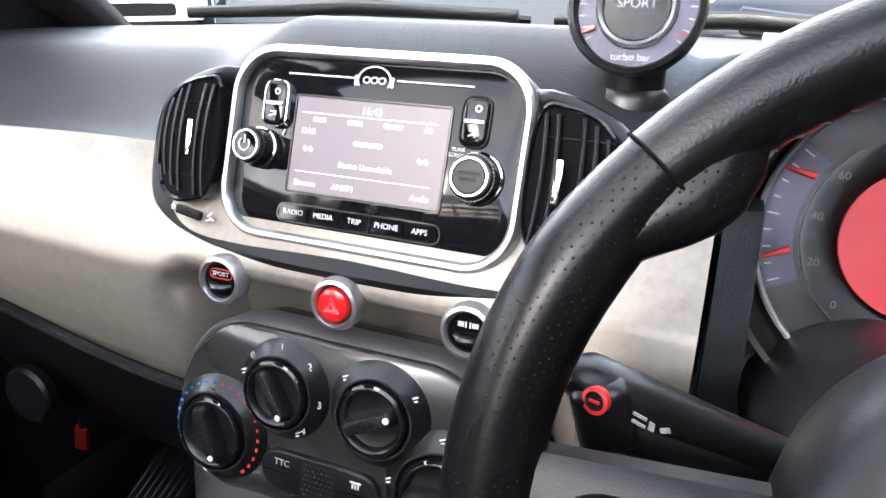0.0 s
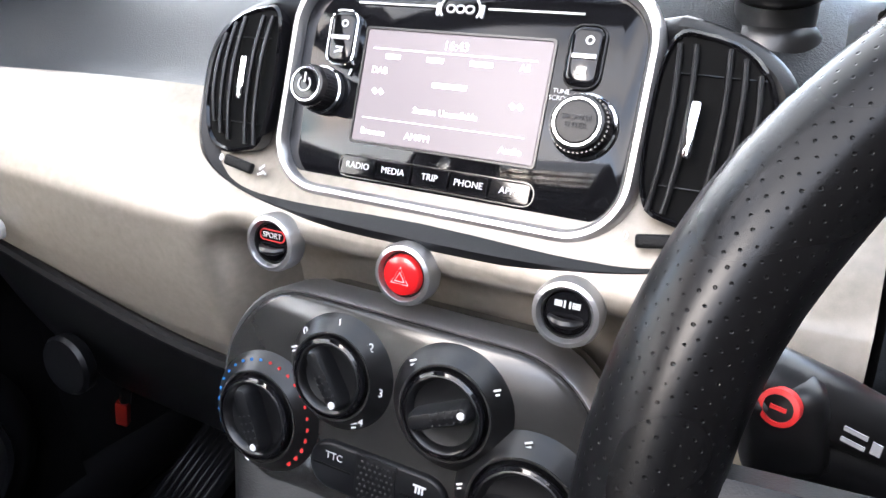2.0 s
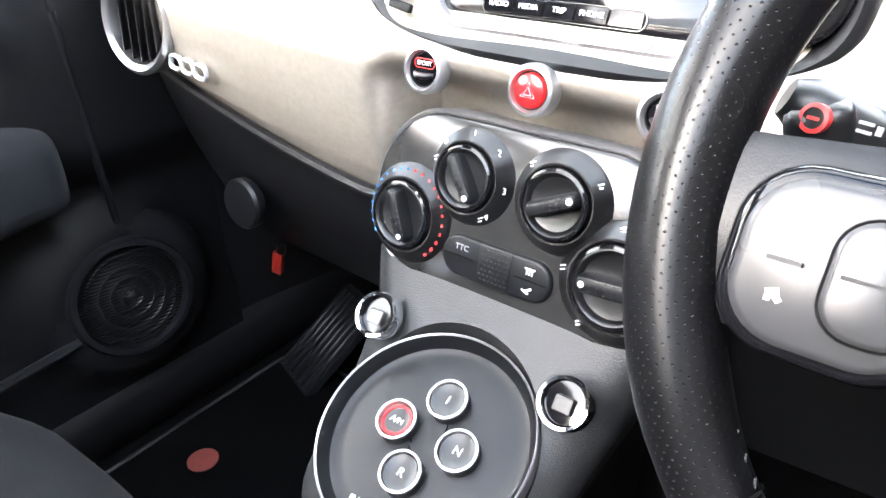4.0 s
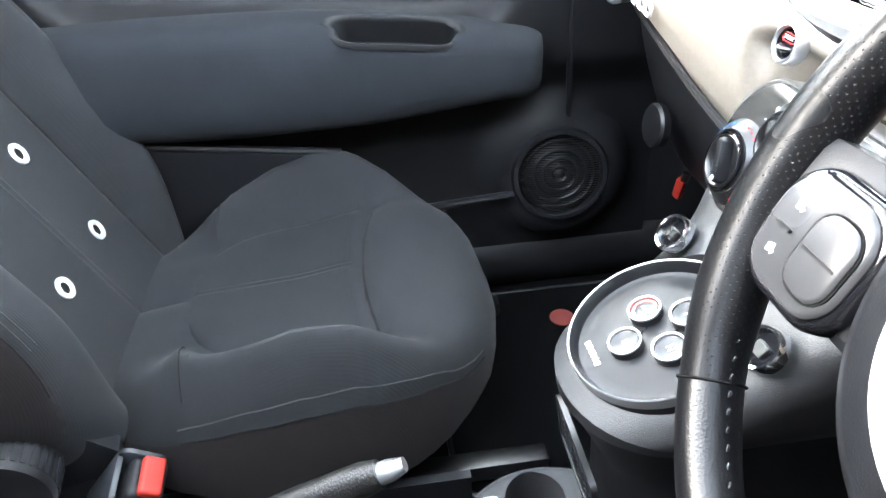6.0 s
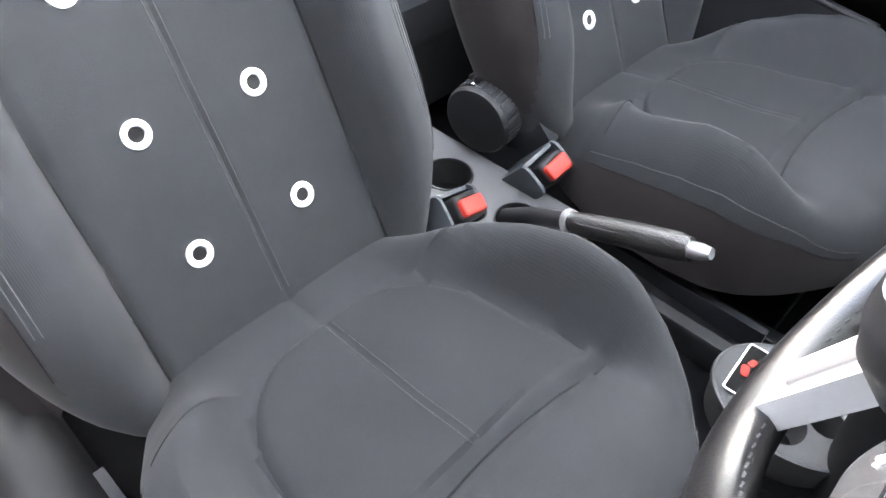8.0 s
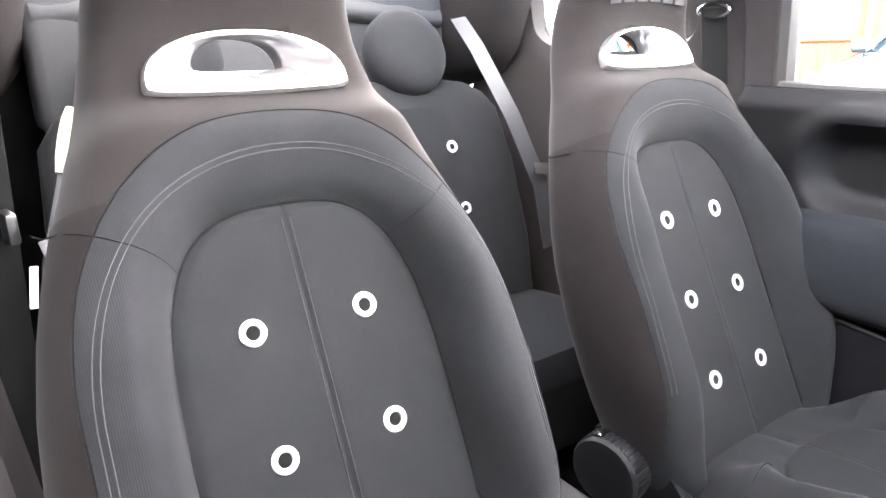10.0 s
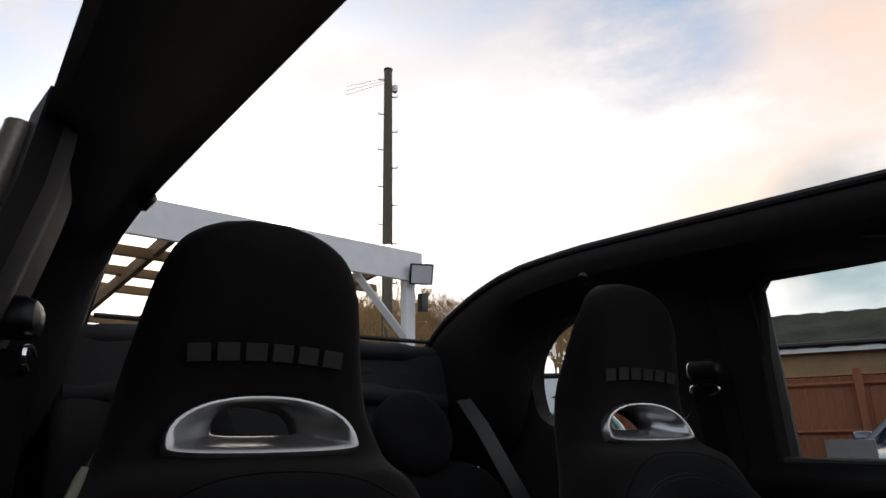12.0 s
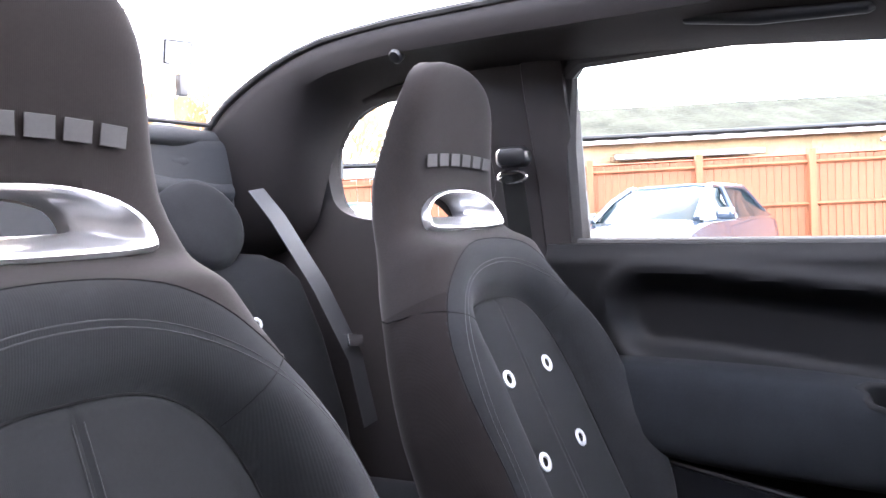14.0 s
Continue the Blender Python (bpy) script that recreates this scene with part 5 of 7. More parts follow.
for k in range(120):
    a = radians(130 + 3 * k)
    bmesh.ops.create_cube(stitch, size=1.0, matrix=pose(0.1585 * math.cos(a), 0.1585 * math.sin(a), 0.0025, 0, 0, math.degrees(a) + 62) @ Matrix.Diagonal((0.0045, 0.0008, 0.0012, 1)))
part("stitching", stitch, THREAD, wheel, smooth=False, m=WH)
# thumb rests at ten and two: pierced leather webs that swell inwards from the rim
THUMB = [(50, 0.158, 0.006), (48, 0.152, 0.010), (44, 0.1470, 0.0125), (40, 0.1465, 0.0130), (36, 0.1500, 0.0125), (32, 0.1560, 0.0120), (28, 0.1620, 0.0115), (23, 0.1690, 0.011)]
for side in (-1, 1):
    web = loft([[(side * (r + (0.176 - r) * 0.5 + (0.176 - r) * 0.5 * -math.cos(b)) * math.cos(radians(a)), (r + (0.176 - r) * 0.5 - (0.176 - r) * 0.5 * math.cos(b)) * math.sin(radians(a)),
                  h * abs(math.sin(b)) ** 0.7 * (1 if math.sin(b) > 0 else -1)) for b in np.linspace(0, 2 * math.pi, 25)[:-1]] for a, r, h in THUMB])
    uv = web.loops.layers.uv.new("UVMap")
    for f in web.faces:
        for l in f.loops:
            l[uv].uv = (math.atan2(l.vert.co.y, abs(l.vert.co.x)) * 0.16 / 0.0034, math.hypot(l.vert.co.x, l.vert.co.y) / 0.0034)
    part("thumb_rest", web, PERF, wheel, m=WH)
# hub and spokes
part("hub", lathe([(0.078, -0.055), (0.086, -0.015), (0.087, 0.010), (0.082, 0.026), (0.072, 0.035), (0.058, 0.038), (0.02, 0.040), (0.004, 0.0405)], 64), TRIM, wheel, "black airbag cover", m=WH)
part("hub_ring", ringed([(0.060, 0.034), (0.059, 0.0400), (0.052, 0.0415), (0.048, 0.038)], 56), EYELET, wheel, "pale satin hub ring", m=WH)


def spoke_ring(t):
    """Side spoke section from hub (0) to rim (1)."""
    x = 0.06 + 0.102 * t
    h = 0.036 - 0.003 * t
    return [(x, y * h - 0.017 - 0.004 * t, z) for y, z in ((-1, -0.008), (-0.98, 0.004), (-0.8, 0.012 - 0.006 * t), (0, 0.014 - 0.006 * t), (0.8, 0.012 - 0.006 * t), (0.98, 0.004), (1, -0.008), (0, -0.014))]


for side in (-1, 1):
    flip = Matrix.Diagonal((side, 1, 1, 1))
    sp = part("spoke", loft([spoke_ring(t) for t in (0, 0.25, 0.5, 0.75, 1.0)]), TRIM, wheel, "black spoke", m=WH @ flip)
    part("switch_panel", slab(0.033, 0.031, 0.022, [(0, 0.006), (0, 0.013), (0.0015, 0.016), (0.004, 0.0172)], 8), GLOSS, sp, m=WH @ pose(side * 0.119, -0.026, 0))
    plate = part("switch_plate", slab(0.0285, 0.0265, 0.019, [(0, 0.014), (0, 0.0185), (0.0012, 0.0200), (0.003, 0.0206)], 8), DARKMETAL, sp, "glossy dark grey switch plate", m=WH @ pose(side * 0.119, -0.026, 0))
    part("switch_key", slab(0.0135, 0.0180, 0.011, [(0, 0.018), (0, 0.0218), (0.001, 0.0228), (0.002, 0.0231)], 6), DARKMETAL, sp, m=WH @ pose(side * 0.119 + 0.0115, -0.026, 0))
    part("key_gap", hoop(0.0146, 0.0191, 0.012, [(0, 0.017), (0.0001, 0.0212), (0.001, 0.0212), (0.0011, 0.017)], 6), DEEP, sp, m=WH @ pose(side * 0.119 + 0.0115, -0.026, 0))
    bars("print", [(0.0115, 0.0, 0.010, 0.0007, 0), (-0.014, 0.0, 0.005, 0.0007, 0)], TRIM, WH @ pose(side * 0.119, -0.026, 0.0224), sp, 0.002)
    for y in (0.011, -0.011):
        bars("print", [(0, 0.0008, 0.002, 0.0012, 20), (0.0018, -0.001, 0.0012, 0.0010, -40), (-0.001, -0.001, 0.0009, 0.0012, 0)], WHITE, WH @ pose(side * 0.119 - 0.0145, -0.026 + y, 0.0208), sp)
low = part("lower_spoke", loft([[(x * (0.024 - 0.004 * t), -0.06 - 0.10 * t, z) for x, z in ((-1, -0.006), (-0.9, 0.010), (0.9, 0.010), (1, -0.006))] for t in (0, 0.5, 1)]), EYELET, wheel, "satin silver lower spoke", m=WH)
part("spoke_inlay", slab(0.011, 0.030, 0.008, [(0, 0.008), (0, 0.0115), (0.001, 0.0125)], 5), SILVER, low, m=WH @ pose(0, -0.115, 0))

# steering column shroud and stalks
column = thing("steering_column", (0.322, 0.0, 0.83), "black steering column shroud with two stalks", "steering column")
part("shroud", loft([[(0.322 + w * math.cos(2 * math.pi * k / 20), y, z + h * math.sin(2 * math.pi * k / 20)) for k in range(20)] for y, z, w, h in ((-0.10, 0.870, 0.055, 0.050), (-0.05, 0.865, 0.075, 0.055), (0.02, 0.845, 0.080, 0.060), (0.08, 0.825, 0.082, 0.062))]), TRIM, column)
stalk = part("stalk", tube([(0.255, -0.05, 0.875), (0.215, -0.062, 0.892), (0.190, -0.071, 0.904), (0.170, -0.077, 0.912), (0.163, -0.079, 0.915)], [0.009, 0.010, 0.0115, 0.0120, 0.008], 16, flat=0.95), BLACK, column, "black light stalk")
part("stalk_head", moved(box(0.025, 0.020, 0.036, 0.007, 3), pose(0.1785, -0.0775, 0.8985, 8, -14, 14)), BLACK, stalk)
part("stalk_arm", tube([(0.184, -0.072, 0.887), (0.215, -0.064, 0.878), (0.258, -0.050, 0.866)], [0.0085, 0.0080, 0.0085], 14, flat=1.2), BLACK, stalk)
m_st = facing((0.1765, -0.0895, 0.9115), (-0.28, -0.93, 0.24))
part("stalk_ring", ringed([(0.0056, -0.002), (0.0056, 0.0015), (0.0041, 0.0020), (0.0040, -0.002)], 30), RED_INK, stalk, "red ring print", m=m_st)
part("stalk_cap", lathe([(0.0042, -0.002), (0.0042, 0.0012), (0.002, 0.0014)], 24), BLACK, stalk, m=m_st)
bars("print", [(0, 0, 0.0022, 0.0006, 0)], RED_INK, m_st @ pose(0, 0, 0.0017), stalk)
bars("print", [(0.020, 0.002, 0.003, 0.0006, 0), (0.020, -0.001, 0.003, 0.0006, 0), (0.0255, 0.0005, 0.0012, 0.0016, 0), (0.031, 0.0018, 0.002, 0.001, 30)], DULL_INK, m_st @ pose(0, 0.001, -0.0005, 0, -14, 0), stalk)
part("stalk", tube([(0.39, -0.03, 0.875), (0.45, -0.04, 0.895), (0.50, -0.05, 0.905)], [0.010, 0.012, 0.010], 14), BLACK, column)

cluster = thing("instrument_cluster", (0.33, 0.05, 0.93), "round instrument dial in a chrome ring under a black hood", "instruments")
SHRINK = Matrix.Diagonal((0.85, 0.85, 0.85, 1))
CL = facing((0.322, 0.095, 0.926), (0, -0.93, 0.36))
part("hood", loft([[(0.322 + (0.108 + i) * math.cos(a), y + 0.02 * math.sin(a), 0.922 + (0.106 + i) * math.sin(a)) for a in np.linspace(-0.5, math.pi + 0.5, 32)] for i, y in ((0.006, 0.24), (0.0, 0.075), (-0.002, 0.064), (-0.005, 0.062), (-0.008, 0.068), (-0.010, 0.10))], closed=False), DASH, cluster, "grained black instrument hood")
part("bowl", lathe([(0.124, 0.022), (0.120, 0.022), (0.112, 0.006), (0.104, -0.004), (0.102, -0.014), (0.001, -0.014)], 64, caps=False), BLACK, cluster, m=CL @ SHRINK)
part("ring", ringed([(0.1050, -0.006), (0.1045, 0.002), (0.1030, 0.0035), (0.1010, 0.002), (0.1000, -0.012)], 64), EYELET, cluster, "thin chrome ring", m=CL @ SHRINK)
DIAL_BLUE = mat("violet_dial_print", (0.055, 0.050, 0.105), 0.4, 0, 40, 0.15)
for a0, a1 in ((143, 206), (-26, 37)):
    part("dial", loft([[(r * math.cos(radians(a)), r * math.sin(radians(a)), z) for r, z in ((0.100, -0.0135), (0.100, -0.0118), (0.078, -0.0118), (0.078, -0.0135))] for a in np.linspace(a0, a1, 20)]), DIAL_BLUE, cluster, m=CL @ SHRINK)
part("dial_plate", lathe([(0.1005, -0.0150), (0.1005, -0.0139), (0.02, -0.0138)], 64), BLACK, cluster, m=CL @ SHRINK)
part("dial_inner", ringed([(0.074, -0.0135), (0.074, -0.009), (0.060, -0.008), (0.051, -0.0135)], 64), BLACK, cluster, m=CL @ SHRINK)
LIT_RED = mat("lit_red_dial", (0.40, 0.025, 0.034), 0.4, 0, 60, 0.12, emit=0.10)
part("dial_centre", lathe([(0.051, -0.0135), (0.051, -0.009), (0.02, -0.0088)], 48), LIT_RED, cluster, "lit red centre display", m=CL @ SHRINK)
ticks = bmesh.new()
for k in range(18):
    a = radians(203 - k % 9 * 7.2) if k < 9 else radians(-23 + k % 9 * 7.2)
    long = 0.008 if k % 4 == 0 else 0.005
    bmesh.ops.create_cube(ticks, size=1.0, matrix=pose((0.097 - long / 2) * math.cos(a), (0.097 - long / 2) * math.sin(a), -0.0112, 0, 0, math.degrees(a)) @ Matrix.Diagonal((long, 0.0011, 0.001, 1)))
part("scale", ticks, WHITE, cluster, smooth=False, m=CL @ SHRINK)
for k in range(11):
    a = radians(225 - k * 27)
    text("print", str(k * 20), 0.0078, DULL_INK, CL @ SHRINK @ pose(0.067 * math.cos(a), 0.067 * math.sin(a), -0.0072), cluster, 0.0002)
for a0 in (152, 190):
    part("needle", tube([(0.080 * math.cos(radians(a0)), 0.080 * math.sin(radians(a0)), -0.010), (0.099 * math.cos(radians(a0 + 3)), 0.099 * math.sin(radians(a0 + 3)), -0.010)], [0.0028, 0.0012], 6), RED_INK, cluster, m=CL @ SHRINK)
part("cover_glass", lathe([(0.100, -0.002), (0.100, -0.0005), (0.02, 0.001)], 40), LENS_MAT, cluster, m=CL @ SHRINK)

# boost gauge on the dash top
gauge = thing("turbo_gauge", (0.148, 0.14, 0.985), "round black turbo gauge on a short stand on the dashboard", "gauge")
GA = facing((0.1485, 0.128, 1.041), (0.02, -0.96, 0.26))
part("stand", loft([[(0.148 + w * math.cos(2 * math.pi * k / 24), 0.150 + d * math.sin(2 * math.pi * k / 24), z) for k in range(24)] for w, d, z in ((0.027, 0.022, 0.970), (0.0255, 0.021, 0.985), (0.021, 0.017, 0.990), (0.0205, 0.017, 1.02))]), BLACK, gauge)
part("case", lathe([(0.020, -0.045), (0.034, -0.036), (0.0395, -0.020), (0.041, 0.004), (0.0395, 0.009), (0.0365, 0.010), (0.0352, 0.006), (0.035, -0.003), (0.004, -0.003)], 56), BLACK, gauge, m=GA)
part("dial", ringed([(0.035, -0.0035), (0.035, -0.0018), (0.0245, -0.0018), (0.0245, -0.0035)], 48), DIAL_BLUE, gauge, m=GA)
part("bezel", ringed([(0.0245, -0.003), (0.024, 0.003), (0.0225, 0.0042), (0.0205, 0.003), (0.0195, -0.001), (0.0195, -0.003)], 48), SILVER, gauge, "pale silver inner ring", m=GA)
part("centre", lathe([(0.0195, -0.003), (0.0193, -0.0005), (0.004, 0.0)], 40), TRIM, gauge, m=GA)
text("print", "SPORT", 0.0080, WHITE, GA @ pose(0, 0.002, 0.0006), gauge, 0.0002)
text("print", "turbo bar", 0.0062, WHITE, GA @ pose(0, -0.0292, -0.0012), gauge, 0.0001)
marks = bmesh.new()
for k in range(21):
    a = radians(215 - k * 12.5)
    bmesh.ops.create_cube(marks, size=1.0, matrix=pose(0.0325 * math.cos(a), 0.0325 * math.sin(a), -0.0013, 0, 0, math.degrees(a)) @ Matrix.Diagonal((0.0035, 0.0006, 0.0006, 1)))
part("scale", marks, WHITE, gauge, smooth=False, m=GA)
text("print", "1.6", 0.0055, RED_INK, GA @ pose(0.0275, -0.0150, -0.0012, 0, 0, 35), gauge, 0.0001)
part("needle", tube([(-0.0235, -0.0125, 0.0005), (-0.0335, -0.0165, -0.0002)], [0.0018, 0.0010], 6), RED, gauge, "red needle", m=GA)
part("cover_glass", lathe([(0.0352, 0.003), (0.035, 0.0042), (0.004, 0.0050)], 40), LENS_MAT, gauge, m=GA)
# wipers at rest below the glass
for x0, x1, y0, y1 in ((-0.50, -0.05, 0.44, 0.53), (0.0, 0.42, 0.52, 0.47)):
    wp = thing("wiper", (x0, y0, 1.0), "black windscreen wiper at rest", "wiper", "wipers")
    part("blade", tube([(x0, y0 + 0.03, 0.992), ((x0 + x1) / 2, (y0 + y1) / 2 + 0.05, 1.0), (x1, y1 + 0.03, 0.995)], [0.006, 0.008, 0.006], 8, flat=1.3), BLACK, wp)
    part("arm", tube([((x0 + x1) / 2, (y0 + y1) / 2 + 0.055, 1.008), (x1, y1 + 0.09, 0.985)], 0.007, 8), BLACK, wp)

# ---- seats ----
SEAT_W = [(-0.30, 0.188), (-0.275, 0.212), (-0.25, 0.229), (-0.225, 0.241), (-0.20, 0.250), (-0.17, 0.259), (-0.14, 0.265), (-0.10, 0.270), (-0.06, 0.2725), (0.02, 0.273), (0.1, 0.265), (0.17, 0.252), (0.22, 0.239), (0.27, 0.222), (0.31, 0.206), (0.36, 0.187), (0.41, 0.171), (0.45, 0.157), (0.50, 0.146), (0.55, 0.138), (0.595, 0.129), (0.626, 0.117), (0.645, 0.104), (0.660, 0.084), (0.670, 0.060), (0.676, 0.030)]


def bent(p):
    """The headrest stands more upright than the backrest below it: bend a point of the flat pattern."""
    x, s, z = p
    if s <= 0.34:
        return Vector(p)
    n = 40
    cs, cz = 0.34, 0.0
    for k in range(n):
        q = 0.34 + (s - 0.34) * (k + 0.5) / n
        f = radians(33) * step(0.39, 0.50, q)
        cs, cz = cs + math.cos(f) * (s - 0.34) / n, cz + math.sin(f) * (s - 0.34) / n
    f = radians(33) * step(0.39, 0.50, s)
    return Vector((x, cs - math.sin(f) * z, cz + math.cos(f) * z))


def bend_mesh(me):
    for v in me.vertices:
        v.co = bent(v.co)


def insert_gap(dx, s):
    """How far a point lies outside the middle panel of the backrest."""
    e = 3.0
    f = (abs(dx / 0.151) ** e + (max(s, 0) / 0.262) ** e) ** (1 / e)
    return (f - 1) * 0.151


def back_height(dx, s, w):
    d = insert_gap(dx, s)
    t = min(max((d + 0.001) / 0.050, 0.0), 1.0)
    h = (0.080 - 0.032 * step(0.12, 0.30, s)) * (1 - (1 - t) ** 2.2) * (1 - 0.86 * step(0.335, 0.400, s)) * (1 - 0.62 * step(-0.09, -0.30, s))
    crease = 0.006 * math.exp(-((d - 0.001) / 0.006) ** 2)
    u = min(abs(dx) / w, 1.0)
    edge = (1 - u ** 7) ** 0.5
    thick = 0.045 - 0.024 * step(0.46, 0.66, s)
    return -thick - crease + (thick + h) * edge + 0.004 * step(0.40, 0.5, s) * edge - 0.030 * (1 - math.sqrt(max(0.0, 1 - min(max((s - 0.59) / 0.087, 0.0), 1.0) ** 2)))


def arch(half, foot, rise, n=46, e=2.2, low=-0.20, spread=0.010):
    """A seam of the backrest: up one side, over an arch and down the other."""
    side = [(half + spread * (foot - q) / (foot - low), q) for q in np.linspace(low, foot, 12)[:-1]]
    top = [(half * abs(math.cos(a)) ** (2 / e) * (1 if math.cos(a) > 0 else -1), foot + rise * math.sin(a) ** (2 / e)) for a in np.linspace(0, math.pi, n)]
    return side + top + [(-x, q) for x, q in side[::-1]]


def over_shoulder(x, s):
    """Whether a point of the backrest lies outside the shoulder seam, on the headrest cover or the flank."""
    return (abs(x) / 0.237) ** 2.2 + (max(s - 0.075, 0) / 0.281) ** 2.2 > 1


def width(s):
    return float(np.interp(s, [a for a, b in SEAT_W], [b for a, b in SEAT_W]))


def back_ring(s):
    w = width(s)
    front = [(w * math.sin(math.pi / 2 * f), s, back_height(w * math.sin(math.pi / 2 * f), s, w)) for f in np.linspace(-1, 1, 131)]
    deep = curve([(-0.3, 0.10), (0.1, 0.10), (0.3, 0.070), (0.42, 0.034), (0.6, 0.024), (0.63, 0.019), (0.657, 0.010), (0.67, 0.003), (0.676, 0.0005)], s)
    back = [(w * math.sin(math.pi / 2 * f), s, -0.045 + 0.024 * step(0.46, 0.66, s) - deep * (1 - abs(math.sin(math.pi / 2 * f)) ** 2.4) ** 0.5) for f in np.linspace(1, -1, 25)[1:-1]]
    return front + back


def d_outline(w, top, bottom, cy, n=40):
    """A D on its back: arched above, nearly straight below."""
    out = []
    for k in range(n):
        a = 2 * math.pi * k / n
        c, s = math.cos(a), math.sin(a)
        out.append((w * abs(c) ** 0.88 * (1 if c > 0 else -1), cy + (top * s ** 0.90 if s > 0 else -bottom * abs(s) ** 0.5)))
    return out


CUSHION_W = [(-0.72, 0.15), (-0.68, 0.185), (-0.64, 0.215), (-0.60, 0.238), (-0.55, 0.256), (-0.48, 0.268), (-0.42, 0.270), (-0.36, 0.262), (-0.31, 0.243), (-0.27, 0.216), (-0.24, 0.184), (-0.215, 0.145), (-0.198, 0.096), (-0.188, 0.042)]
CUSHION_TOP = [(-0.72, 0.470), (-0.66, 0.482), (-0.60, 0.492), (-0.45, 0.503), (-0.36, 0.520), (-0.28, 0.532), (-0.23, 0.515), (-0.205, 0.488), (-0.188, 0.445)]
BOLSTER = [(-0.70, 0.0), (-0.65, 0.006), (-0.61, 0.028), (-0.56, 0.068), (-0.50, 0.103), (-0.44, 0.124), (-0.38, 0.118), (-0.32, 0.080), (-0.27, 0.036), (-0.22, 0.004)]


def cushion_half(y):
    """Half width of the cushion's middle panel, rounded off towards the backrest."""
    return (0.150 + 0.04 * (y + 0.50)) * max(0.0, 1 - (max(-0.46 - y, 0) / 0.142) ** 2.6) ** (1 / 2.6)


def cushion_ring(y):
    w, top, rise = (float(np.interp(y, [a for a, b in tab], [b for a, b in tab])) for tab in (CUSHION_W, CUSHION_TOP, BOLSTER))
    half = cushion_half(y)
    low = 0.392 + 0.03 * step(-0.35, -0.2, y)
    out = []
    for f in np.linspace(-1, 1, 81):
        x = w * math.sin(math.pi / 2 * f)
        u = abs(x) / w
        d = abs(x) - max(half, 0.10)
        bol = rise * step(0.0, 0.065, d)
        fold = 0.013 * math.exp(-((y + 0.366 - 0.9 * x * x) / 0.010) ** 2) * (1 - step(0.15, 0.20, abs(x)))
        if y < -0.37:
            fold += 0.005 * math.exp(-((abs(x) - half) / 0.007) ** 2)
        out.append((x, y, low + (top + bol - fold - low) * (1 - u ** 5) ** 0.5))
    out += [(w * math.sin(math.pi / 2 * f) * 0.80, y, 0.350 + 0.02 * abs(f) + 0.05 * step(-0.35, -0.2, y)) for f in np.linspace(1, -1, 11)[1:-1]]
    return out


def cushion_top(x, y):
    """Height of the cushion's upper face."""
    r = cushion_ring(y)[:81]
    return float(np.interp(x, [p[0] for p in r], [p[2] for p in r]))


